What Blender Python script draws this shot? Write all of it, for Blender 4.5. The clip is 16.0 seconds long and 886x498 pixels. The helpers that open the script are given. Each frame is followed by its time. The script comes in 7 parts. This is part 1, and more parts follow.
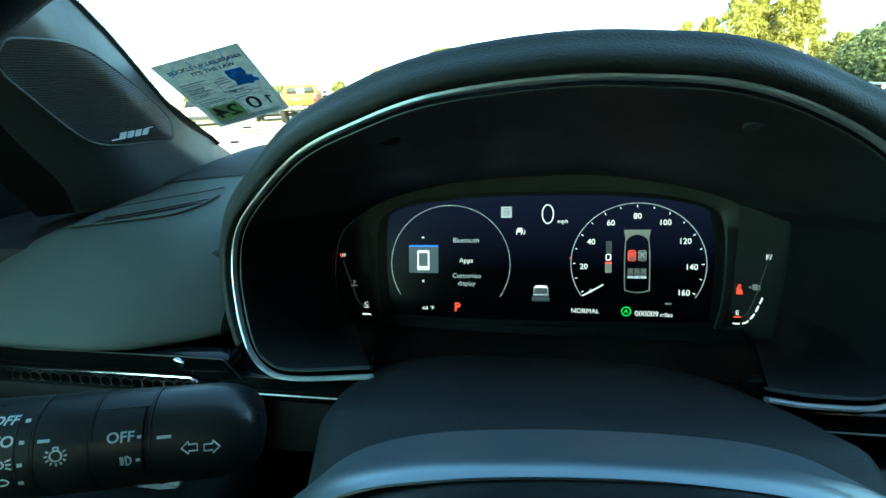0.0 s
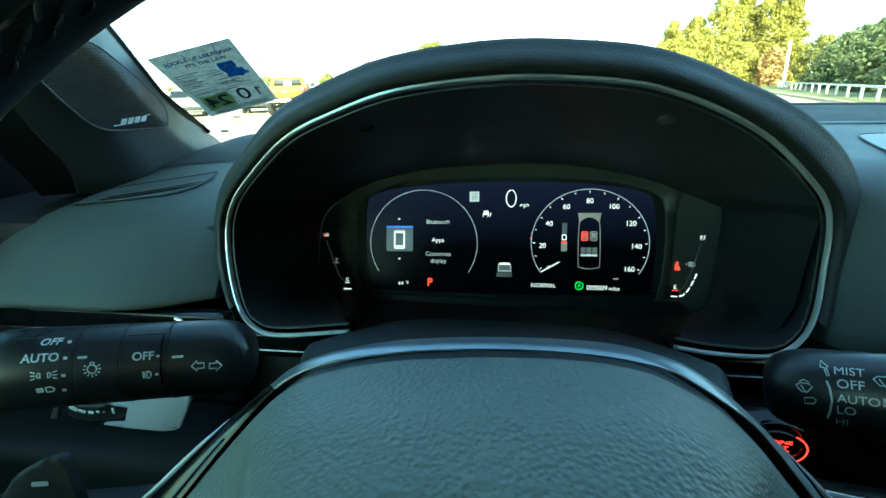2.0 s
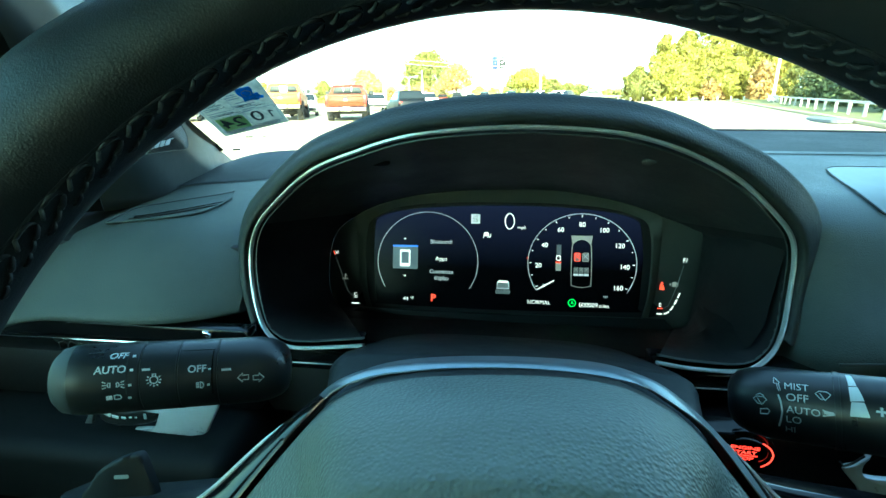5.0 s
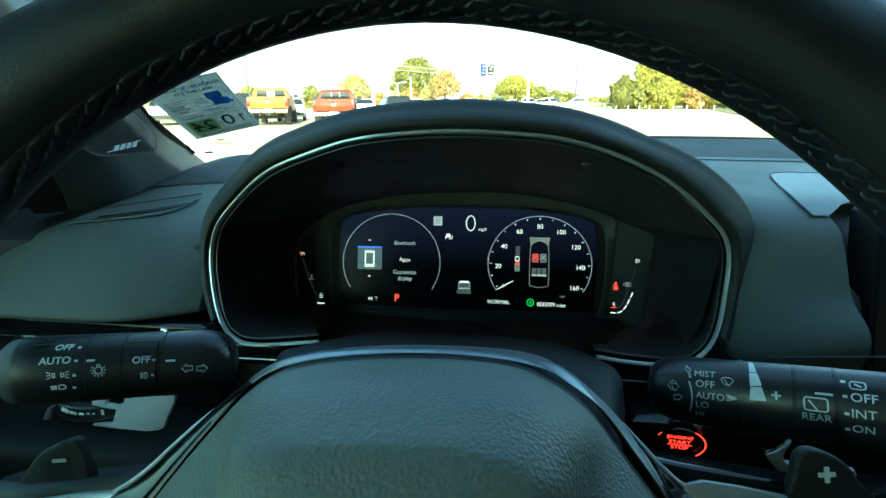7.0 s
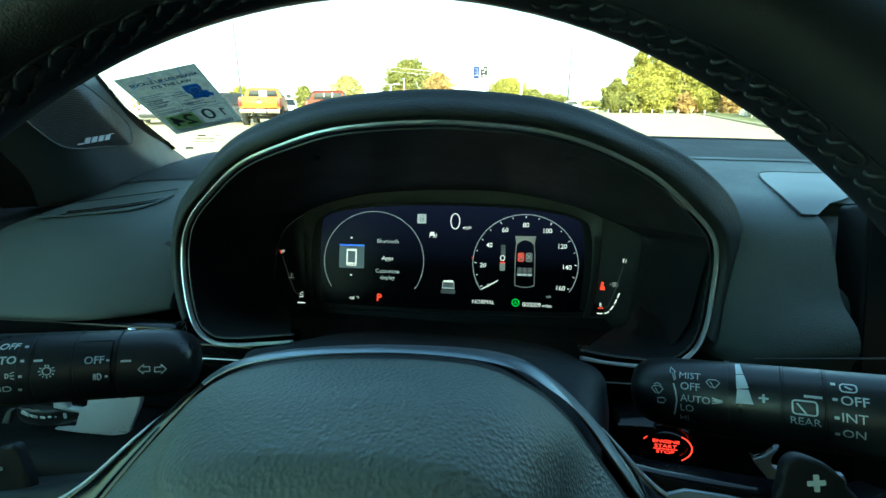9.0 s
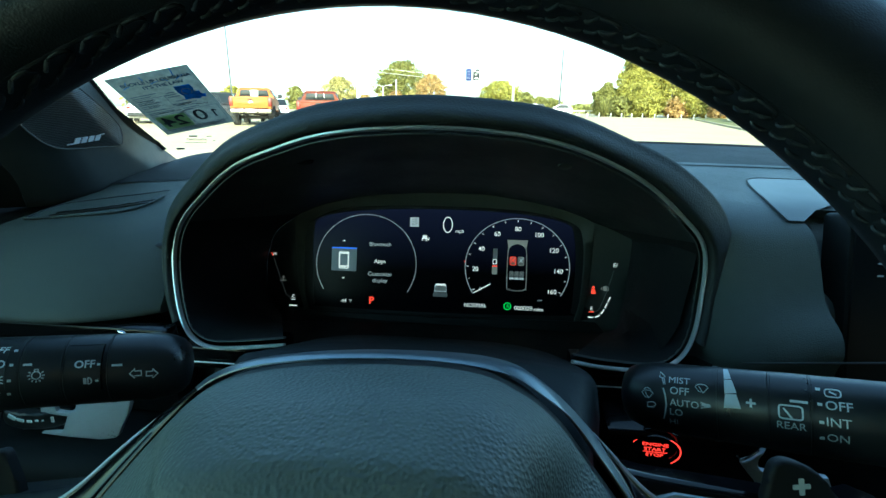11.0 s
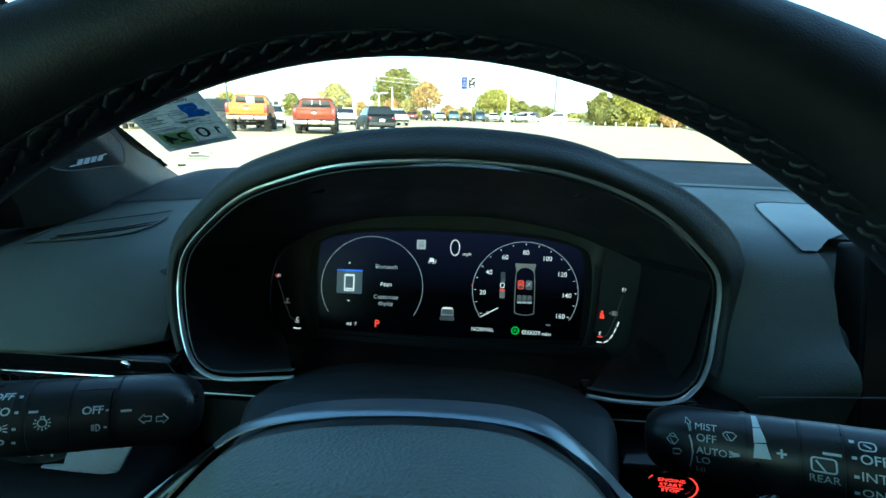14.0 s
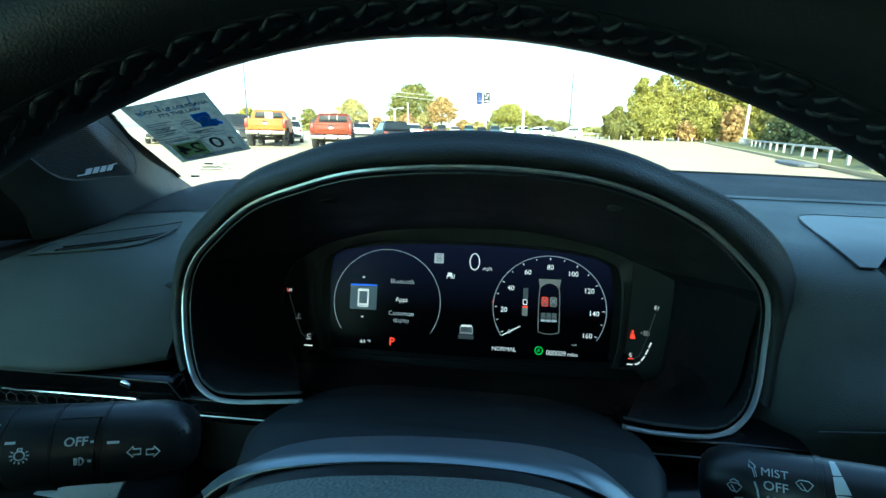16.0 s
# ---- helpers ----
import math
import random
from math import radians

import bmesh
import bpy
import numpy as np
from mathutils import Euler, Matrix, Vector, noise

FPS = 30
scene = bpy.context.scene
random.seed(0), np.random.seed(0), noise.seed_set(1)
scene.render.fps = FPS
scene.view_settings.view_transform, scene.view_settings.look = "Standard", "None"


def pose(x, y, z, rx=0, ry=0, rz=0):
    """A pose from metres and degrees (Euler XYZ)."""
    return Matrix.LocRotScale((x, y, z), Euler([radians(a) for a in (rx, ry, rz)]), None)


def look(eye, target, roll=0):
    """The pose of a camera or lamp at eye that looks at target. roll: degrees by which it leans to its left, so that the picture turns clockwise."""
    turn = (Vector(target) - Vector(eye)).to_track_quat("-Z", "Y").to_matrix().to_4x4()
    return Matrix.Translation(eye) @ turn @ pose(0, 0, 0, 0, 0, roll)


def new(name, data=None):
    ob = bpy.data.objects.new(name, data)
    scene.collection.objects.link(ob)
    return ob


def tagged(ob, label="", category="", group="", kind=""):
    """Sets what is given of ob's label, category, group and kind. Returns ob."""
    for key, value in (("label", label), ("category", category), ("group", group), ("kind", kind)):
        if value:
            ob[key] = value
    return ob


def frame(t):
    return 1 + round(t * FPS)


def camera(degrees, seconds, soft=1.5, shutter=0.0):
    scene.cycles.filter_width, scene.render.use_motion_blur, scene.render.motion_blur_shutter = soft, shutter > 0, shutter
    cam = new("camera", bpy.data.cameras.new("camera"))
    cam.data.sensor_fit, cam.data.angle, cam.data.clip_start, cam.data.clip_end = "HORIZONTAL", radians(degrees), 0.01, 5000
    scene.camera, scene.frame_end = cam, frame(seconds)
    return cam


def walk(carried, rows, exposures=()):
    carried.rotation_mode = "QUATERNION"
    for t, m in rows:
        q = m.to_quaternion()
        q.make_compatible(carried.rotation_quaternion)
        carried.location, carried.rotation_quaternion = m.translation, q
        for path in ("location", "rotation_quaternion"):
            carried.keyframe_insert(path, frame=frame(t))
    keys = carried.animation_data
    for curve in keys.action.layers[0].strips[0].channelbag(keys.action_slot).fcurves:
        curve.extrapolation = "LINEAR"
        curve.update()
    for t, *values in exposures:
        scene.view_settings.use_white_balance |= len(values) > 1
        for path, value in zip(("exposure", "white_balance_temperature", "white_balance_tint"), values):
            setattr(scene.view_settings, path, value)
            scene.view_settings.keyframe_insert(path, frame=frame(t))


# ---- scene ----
cam = camera(86.5, 16.0)
PATH = [
    (0, (-0.013, 0.004, 1.005), (-0.321, 1.875, 0.369), -2.0),
    (0.5, (-0.01, -0.003, 1.002), (-0.308, 1.869, 0.365), -1.9),
    (1, (-0.004, -0.012, 1.006), (-0.294, 1.86, 0.366), -1.9),
    (1.5, (0.006, -0.016, 1.008), (-0.265, 1.858, 0.365), -1.4),
    (2, (0.005, -0.035, 1.005), (-0.251, 1.837, 0.349), -1.0),
    (2.5, (0.004, -0.031, 0.997), (-0.239, 1.841, 0.338), -0.6),
    (3, (0.005, -0.042, 1.01), (-0.247, 1.828, 0.348), -0.8),
    (3.5, (0.004, -0.046, 1.007), (-0.247, 1.826, 0.347), -0.6),
    (4, (0.001, -0.043, 1.003), (-0.24, 1.831, 0.348), -0.4),
    (4.2, (-0.005, -0.046, 1.007), (-0.243, 1.831, 0.359), -0.3),
    (6.3, (0.02, -0.072, 1.032), (-0.179, 1.822, 0.42), 0.1),
    (6.5, (0.023, -0.071, 1.03), (-0.168, 1.824, 0.419), 0.2),
    (7, (0.025, -0.071, 1.024), (-0.156, 1.827, 0.421), 0.5),
    (7.5, (0.021, -0.071, 1.023), (-0.154, 1.829, 0.426), 0.7),
    (8, (0.017, -0.067, 1.021), (-0.15, 1.835, 0.426), 0.8),
    (8.5, (0.026, -0.06, 1.015), (-0.132, 1.844, 0.421), 1.0),
    (9, (0.032, -0.061, 1.018), (-0.117, 1.842, 0.423), 1.1),
    (11.5, (0.03, -0.062, 1.021), (-0.076, 1.848, 0.438), 1.8),
    (12, (0.026, -0.06, 1.024), (-0.075, 1.852, 0.445), 1.8),
    (12.5, (0.024, -0.06, 1.028), (-0.071, 1.853, 0.452), 2.0),
    (13, (0.025, -0.055, 1.027), (-0.065, 1.859, 0.455), 2.1),
    (13.5, (0.021, -0.051, 1.026), (-0.065, 1.864, 0.455), 2.2),
    (14, (0.019, -0.054, 1.032), (-0.074, 1.865, 0.474), 2.2),
    (14.5, (0.0, -0.036, 1.028), (-0.108, 1.887, 0.488), 2.5),
    (15, (-0.005, -0.026, 1.033), (-0.141, 1.897, 0.502), 2.3),
    (15.5, (0.001, -0.042, 1.023), (-0.15, 1.883, 0.501), 2.3),
    (16, (0.014, -0.033, 1.026), (-0.143, 1.896, 0.522), 2.0),
]
CAR = Matrix.Translation((0, 0, 1.0)) @ pose(0, 0, 0, 1.0, 0.9, 0) @ Matrix.Translation((0, 0, -1.0))      # how the car stands on the lot
EXPOSURES = [(0.0, 3.05, 5700, -19), (1.8, 3.05, 5750, -20), (2.8, 3.60, 5550, -24), (4.2, 3.65, 5550, -24), (6.3, 3.00, 5750, -21), (9.2, 2.70, 5900, -20), (11.3, 2.40, 5400, -12), (16.0, 2.40, 5250, -11)]
walk(cam, [(t, CAR @ look(eye, target, roll)) for t, eye, target, roll in PATH], EXPOSURES)

# ---------------------------------------------------------------- light
SUN_ELEV, SUN_AZ = 27.0, 172.0          # degrees; azimuth clockwise from +y: low, behind the car
world = bpy.data.worlds.new("world")
scene.world = world
world.use_nodes = True
wt = world.node_tree
sky = wt.nodes.new("ShaderNodeTexSky")
sky.sky_type = "NISHITA"
sky.sun_disc = False
sky.sun_elevation = radians(SUN_ELEV)
sky.sun_rotation = radians(SUN_AZ)
sky.air_density, sky.dust_density, sky.ozone_density = 1.0, 2.0, 1.5
wt.nodes["Background"].inputs[1].default_value = 0.15
wt.links.new(sky.outputs[0], wt.nodes["Background"].inputs[0])
sun = new("sun", bpy.data.lights.new("sun", "SUN"))
sun.data.energy, sun.data.angle, sun.data.color = 3.5, radians(0.6), (1.0, 0.90, 0.72)
saz, sel = radians(SUN_AZ), radians(SUN_ELEV)
sun.matrix_world = look((math.sin(saz) * math.cos(sel) * 30, math.cos(saz) * math.cos(sel) * 30, math.sin(sel) * 30), (0, 0, 0))

# ---------------------------------------------------------------- helpers
V = Vector


def material(name, color, rough=0.5, metal=0.0, vary=0.15, scale=40.0, bump=0.0, bscale=900.0, grain="noise", rvary=0.1,
             coat=0.0, emit=0.0, emit_color=None, spec=0.5, by_object=0.0):
    """A node material with colour and gloss varied at two scales and a fine relief."""
    m = bpy.data.materials.new(name)
    m.use_nodes = True
    nt = m.node_tree
    b = nt.nodes["Principled BSDF"]
    b.inputs["Metallic"].default_value = metal
    b.inputs["Roughness"].default_value = rough
    b.inputs["Coat Weight"].default_value = coat
    b.inputs["Specular IOR Level"].default_value = spec
    b.inputs["Base Color"].default_value = (*color, 1)
    tc = nt.nodes.new("ShaderNodeTexCoord")
    if vary or rvary:
        big = nt.nodes.new("ShaderNodeTexNoise")
        big.inputs["Scale"].default_value = scale
        big.inputs["Detail"].default_value = 6
        fine = nt.nodes.new("ShaderNodeTexNoise")
        fine.inputs["Scale"].default_value = scale * 9
        fine.inputs["Detail"].default_value = 3
        mixv = nt.nodes.new("ShaderNodeMath")
        mixv.operation = "MULTIPLY_ADD"
        mixv.inputs[1].default_value = 0.4
        for n in (big, fine):
            nt.links.new(tc.outputs["Object"], n.inputs["Vector"])
        nt.links.new(fine.outputs[0], mixv.inputs[0])
        nt.links.new(big.outputs[0], mixv.inputs[2])
        ramp = nt.nodes.new("ShaderNodeMapRange")
        ramp.inputs[1].default_value, ramp.inputs[2].default_value = 0.45, 0.95
        ramp.inputs[3].default_value, ramp.inputs[4].default_value = 1 - vary, 1 + vary
        nt.links.new(mixv.outputs[0], ramp.inputs[0])
        val = ramp.outputs[0]
        if by_object:
            oi = nt.nodes.new("ShaderNodeObjectInfo")
            mr = nt.nodes.new("ShaderNodeMapRange")
            mr.inputs[3].default_value, mr.inputs[4].default_value = 1 - by_object, 1 + by_object
            nt.links.new(oi.outputs["Random"], mr.inputs[0])
            mu = nt.nodes.new("ShaderNodeMath")
            mu.operation = "MULTIPLY"
            nt.links.new(val, mu.inputs[0])
            nt.links.new(mr.outputs[0], mu.inputs[1])
            val = mu.outputs[0]
        sc = nt.nodes.new("ShaderNodeVectorMath")
        sc.operation = "SCALE"
        sc.inputs[0].default_value = color
        nt.links.new(val, sc.inputs["Scale"])
        nt.links.new(sc.outputs[0], b.inputs["Base Color"])
        rr = nt.nodes.new("ShaderNodeMapRange")
        rr.inputs[1].default_value, rr.inputs[2].default_value = 0.45, 0.95
        rr.inputs[3].default_value, rr.inputs[4].default_value = max(rough - rvary, 0.02), min(rough + rvary, 1)
        nt.links.new(mixv.outputs[0], rr.inputs[0])
        nt.links.new(rr.outputs[0], b.inputs["Roughness"])
    if bump:
        if grain == "leather":
            tex = nt.nodes.new("ShaderNodeTexVoronoi")
            tex.feature = "SMOOTH_F1"
            tex.inputs["Smoothness"].default_value = 0.6
            out = tex.outputs["Distance"]
        else:
            tex = nt.nodes.new("ShaderNodeTexNoise")
            tex.inputs["Detail"].default_value = 4
            out = tex.outputs[0]
        tex.inputs["Scale"].default_value = bscale
        bp = nt.nodes.new("ShaderNodeBump")
        bp.inputs["Strength"].default_value = bump
        bp.inputs["Distance"].default_value = 0.6 / bscale
        nt.links.new(tc.outputs["Object"], tex.inputs["Vector"])
        nt.links.new(out, bp.inputs["Height"])
        nt.links.new(bp.outputs[0], b.inputs["Normal"])
    if emit:
        b.inputs["Emission Color"].default_value = (*(emit_color or color), 1)
        b.inputs["Emission Strength"].default_value = emit
    return m


def glass_material(name, tint=(0.93, 0.97, 0.95), gloss=0.02):
    """A thin pane: clear, with a mirror gloss that grows towards grazing angles."""
    m = bpy.data.materials.new(name)
    m.use_nodes = True
    nt = m.node_tree
    nt.nodes.remove(nt.nodes["Principled BSDF"])
    tr = nt.nodes.new("ShaderNodeBsdfTransparent")
    tr.inputs[0].default_value = (*tint, 1)
    gl = nt.nodes.new("ShaderNodeBsdfGlossy")
    gl.inputs["Roughness"].default_value = gloss
    lw = nt.nodes.new("ShaderNodeLayerWeight")
    lw.inputs[0].default_value = 0.5
    fr = nt.nodes.new("ShaderNodeMath")
    fr.operation = "POWER"
    fr.inputs[1].default_value = 5.0
    ad = nt.nodes.new("ShaderNodeMath")
    ad.operation = "MULTIPLY_ADD"
    ad.inputs[1].default_value, ad.inputs[2].default_value = 0.9, 0.035
    nt.links.new(lw.outputs["Facing"], fr.inputs[0])
    nt.links.new(fr.outputs[0], ad.inputs[0])
    mx = nt.nodes.new("ShaderNodeMixShader")
    nt.links.new(ad.outputs[0], mx.inputs[0])
    nt.links.new(tr.outputs[0], mx.inputs[1])
    nt.links.new(gl.outputs[0], mx.inputs[2])
    nt.links.new(mx.outputs[0], nt.nodes["Material Output"].inputs[0])
    return m


def mesh_of(bm, name, mat, smooth=30.0):
    """Turns a bmesh into mesh data, smooth but for edges sharper than the angle."""
    bmesh.ops.recalc_face_normals(bm, faces=bm.faces)
    me = bpy.data.meshes.new(name)
    bm.to_mesh(me)
    bm.free()
    if mat is not None:
        me.materials.append(mat)
    if smooth:
        for p in me.polygons:
            p.use_smooth = True
        me.set_sharp_from_angle(angle=radians(smooth))
    return me


def part(name, bm, mat, parent, label="", smooth=30.0, m=None):
    """Links a bmesh, or mesh data, as one mesh object under a thing or a part."""
    me = bm if isinstance(bm, bpy.types.Mesh) else mesh_of(bm, name, mat, smooth)
    ob = new(name, me)
    ob.parent = parent
    if m is not None:
        ob.matrix_local = m
    if label:
        tagged(ob, label)
    return ob


def thing(name, label, category, m=None, group="", kind=""):
    """An Empty at the base of a thing, to which its parts belong."""
    ob = new(name)
    ob.empty_display_size = 0.02
    if m is not None:
        ob.matrix_world = m
    return tagged(ob, label, category, group, kind)


def solid(name, bm, mat, label, category, kind="", group="", smooth=30.0, m=None):
    """A thing that is one mesh."""
    ob = new(name, mesh_of(bm, name, mat, smooth))
    if m is not None:
        ob.matrix_world = m
    return tagged(ob, label, category, group, kind)


def spline(pts, n, closed=False):
    """Catmull-Rom through the points, n steps a span."""
    pts = [V(p) for p in pts]
    k = len(pts)
    out = []
    for i in range(k if closed else k - 1):
        if closed:
            a, b, c, d = (pts[(i + j) % k] for j in (-1, 0, 1, 2))
        else:
            b, c = pts[i], pts[i + 1]
            a = pts[i - 1] if i else b * 2 - c
            d = pts[i + 2] if i + 2 < k else c * 2 - b
        for s in range(n):
            t = s / n
            out.append(0.5 * ((2 * b) + (c - a) * t + (2 * a - 5 * b + 4 * c - d) * t * t + (3 * b - a - 3 * c + d) * t ** 3))
    if not closed:
        out.append(pts[-1])
    return out


def loft(rows, closed=False, ring=False, caps=False, bm=None):
    """Faces between rows of as many points each. closed: last row joins the first; ring: each row is a loop."""
    bm = bm or bmesh.new()
    vs = [[bm.verts.new(p) for p in r] for r in rows]
    k = len(vs[0])
    for i in range(len(vs) if closed else len(vs) - 1):
        a, b = vs[i], vs[(i + 1) % len(vs)]
        for j in range(k if ring else k - 1):
            bm.faces.new((a[j], a[(j + 1) % k], b[(j + 1) % k], b[j]))
    if caps and ring:
        bm.faces.new(vs[0])
        bm.faces.new(vs[-1][::-1])
    return bm


def sweep(path, prof, up, closed=False, caps=True, bm=None, scale=None):
    """A profile of (side, up) pairs along a path; up is a vector, or one for each point."""
    rows = []
    n = len(path)
    for i, p in enumerate(path):
        p = V(p)
        a = V(path[(i - 1) % n] if closed else path[max(i - 1, 0)])
        b = V(path[(i + 1) % n] if closed else path[min(i + 1, n - 1)])
        t = (b - a).normalized()
        u = V(up[i] if isinstance(up, list) else up)
        u = (u - t * u.dot(t)).normalized()
        s = t.cross(u)
        k = scale[i] if scale else 1.0
        rows.append([p + s * (q[0] * k) + u * (q[1] * k) for q in prof])
    return loft(rows, closed=closed, ring=True, caps=caps and not closed, bm=bm)


def circle(r, n, ry=None):
    return [(r * math.cos(2 * math.pi * i / n), (ry or r) * math.sin(2 * math.pi * i / n)) for i in range(n)]


def tube(path, r, n=8, closed=False, bm=None, scale=None):
    d = V(path[-1]) - V(path[0])
    up = V((0, 0, 1)) if abs(d.normalized().z) < 0.9 else V((0, 1, 0))
    return sweep(path, circle(r, n), up, closed=closed, bm=bm, scale=scale)


def prism(poly, depth, bevel=0.0, seg=2, m=None, bm=None):
    """A plate from a 2D outline: front at z = depth, back at z = 0, its rim rounded."""
    own = bmesh.new()
    vs = [own.verts.new((*p, 0)) for p in poly]
    f = own.faces.new(vs)
    r = bmesh.ops.extrude_face_region(own, geom=[f])
    top = [g for g in r["geom"] if isinstance(g, bmesh.types.BMVert)]
    for v in top:
        v.co.z += depth
    if bevel:
        es = [e for e in own.edges if all(v in top for v in e.verts)]
        bmesh.ops.bevel(own, geom=es, offset=bevel, segments=seg, affect="EDGES", profile=0.5)
    if m is not None:
        own.transform(m)
    if bm is None:
        return own
    me = bpy.data.meshes.new("tmp")
    own.to_mesh(me)
    own.free()
    bm.from_mesh(me)
    bpy.data.meshes.remove(me)
    return bm


def box(sx, sy, sz, bevel=0.0, seg=2, m=None, bm=None):
    """A block centred on its place, its edges rounded."""
    own = bmesh.new()
    bmesh.ops.create_cube(own, size=1)
    own.transform(Matrix.Diagonal((sx, sy, sz, 1)))
    if bevel:
        bmesh.ops.bevel(own, geom=list(own.edges), offset=bevel, segments=seg, affect="EDGES", profile=0.5)
    if m is not None:
        own.transform(m)
    if bm is None:
        return own
    me = bpy.data.meshes.new("tmp")
    own.to_mesh(me)
    own.free()
    bm.from_mesh(me)
    bpy.data.meshes.remove(me)
    return bm


def rrect(w, h, r, n=4):
    """A rectangle with round corners, centred."""
    out = []
    for cx, cy, a0 in ((w / 2 - r, h / 2 - r, 0), (-w / 2 + r, h / 2 - r, 90), (-w / 2 + r, -h / 2 + r, 180), (w / 2 - r, -h / 2 + r, 270)):
        for i in range(n + 1):
            a = radians(a0 + 90 * i / n)
            out.append((cx + r * math.cos(a), cy + r * math.sin(a)))
    return out


def letters(text, size, extrude=0.0001, align="CENTER", shear=0.0, bold=0.0):
    """Mesh data of a line of writing in the built-in font, size its capital height in metres."""
    c = bpy.data.curves.new("letters", "FONT")
    c.body, c.align_x, c.align_y = text, align, "CENTER"
    c.size, c.extrude, c.shear, c.offset = size / 0.69, extrude, shear, bold
    c.resolution_u = 3
    ob = bpy.data.objects.new("letters", c)
    me = bpy.data.meshes.new_from_object(ob)
    bpy.data.objects.remove(ob)
    return me


def write(name, text, size, mat, parent, m, **kw):
    me = letters(text, size, **kw)
    me.materials.clear()
    me.materials.append(mat)
    return part(name, me, mat, parent, m=m)


def arc(r, a0, a1, n, cx=0.0, cy=0.0, ry=None):
    return [(cx + r * math.cos(radians(a0 + (a1 - a0) * i / n)), cy + (ry or r) * math.sin(radians(a0 + (a1 - a0) * i / n))) for i in range(n + 1)]


def stroke(pts, w, m=None, closed=False, h=0.0002, bm=None):
    """A flat line of that width along 2D points."""
    pts = [V((*p, 0)) for p in pts]
    prof = [(-w / 2, 0), (w / 2, 0), (w / 2, h), (-w / 2, h)]
    own = sweep(pts, prof, (0, 0, 1), closed=closed)
    if m is not None:
        own.transform(m)
    if bm is None:
        return own
    me = bpy.data.meshes.new("tmp")
    own.to_mesh(me)
    own.free()
    bm.from_mesh(me)
    bpy.data.meshes.remove(me)
    return bm


# ---------------------------------------------------------------- materials
soft_black = material("soft_touch_vinyl", (0.066, 0.076, 0.071), 0.55, vary=0.12, scale=14, bump=0.35, bscale=1300, grain="leather", spec=0.25)
hood_black = material("grained_black_vinyl", (0.034, 0.038, 0.036), 0.60, vary=0.16, scale=20, bump=0.35, bscale=900, grain="leather", spec=0.35)
matte_black = material("matte_black_plastic", (0.012, 0.012, 0.013), 0.6, vary=0.2, scale=30, bump=0.15, bscale=2500, spec=0.3)
# dash vinyl darkened: the deck's shade is put into its colour
deck_black = material("shaded_deck_vinyl", (0.030, 0.033, 0.034), 0.7, vary=0.12, scale=14, bump=0.3, bscale=1300, grain="leather", spec=0.15)
grey_plastic = material("grey_trim_plastic", (0.034, 0.038, 0.038), 0.55, vary=0.1, scale=20, bump=0.2, bscale=2500)
# tunnel sides take a darker colour for shade, the roof a lighter one for bounce
cheek_black = material("darker_tunnel_plastic", (0.014, 0.015, 0.016), 0.62, vary=0.15, scale=30, bump=0.05, bscale=2500, spec=0.3)
tunnel_lit = material("lit_tunnel_plastic", (0.033, 0.037, 0.038), 0.5, vary=0.15, scale=30, bump=0.1, bscale=2500, spec=0.4)
mask_plastic = material("smoked_mask_plastic", (0.057, 0.061, 0.053), 0.5, vary=0.12, scale=30, bump=0.08, bscale=2500)
gloss_black = material("piano_black", (0.006, 0.006, 0.007), 0.12, vary=0.1, scale=30, rvary=0.03, spec=0.3)
screen_off = material("dark_screen_glass", (0.008, 0.009, 0.010), 0.3, vary=0.1, scale=30, rvary=0.03, spec=0.12)
shroud_black = material("shroud_plastic", (0.019, 0.022, 0.024), 0.62, vary=0.15, scale=30, bump=0.3, bscale=1400, grain="leather", spec=0.26)
stalk_black = material("stalk_plastic", (0.013, 0.014, 0.015), 0.36, vary=0.1, scale=60, bump=0.08, bscale=3500, spec=0.5)
satin_chrome = material("satin_chrome", (0.74, 0.75, 0.76), 0.32, metal=0.45, vary=0.02, scale=60, rvary=0.02)
dark_chrome = material("dark_satin_chrome", (0.42, 0.45, 0.48), 0.36, metal=0.5, vary=0.02, scale=40, rvary=0.02)
smoked_chrome = material("smoked_chrome", (0.205, 0.232, 0.258), 0.36, metal=0.7, vary=0.02, scale=40, rvary=0.02)
silver_paint = material("silver_paint", (0.50, 0.53, 0.57), 0.3, metal=0.25, vary=0.04, scale=60, rvary=0.03)
bright_chrome = material("bright_chrome", (0.75, 0.76, 0.77), 0.1, metal=1, vary=0.05, scale=60, rvary=0.04)
pad_vinyl = material("airbag_cover_vinyl", (0.140, 0.158, 0.148), 0.5, vary=0.12, scale=26, bump=0.6, bscale=900, grain="leather", spec=0.4)
leather = material("wheel_leather", (0.012, 0.013, 0.0145), 0.5, vary=0.2, scale=30, bump=0.2, bscale=1700, grain="leather", spec=0.42)
# lighter than the rim's leather: sky highlights on the folds put into the colour
ridge_leather = material("highlit_fold_leather", (0.018, 0.019, 0.021), 0.48, vary=0.2, scale=60, bump=0.2, bscale=2500, spec=0.32)
thread = material("grey_thread", (0.034, 0.036, 0.037), 0.6, vary=0.2, scale=300, spec=0.35)
white_ink = material("white_print", (0.62, 0.66, 0.66), 0.5, vary=0.06, scale=200)
cloth_grey = material("headliner_cloth", (0.30, 0.34, 0.35), 0.9, vary=0.1, scale=60, bump=0.3, bscale=1500)
cabin_dark = material("cabin_plastic", (0.009, 0.010, 0.0105), 0.6, vary=0.15, scale=20, bump=0.2, bscale=1500, spec=0.12)
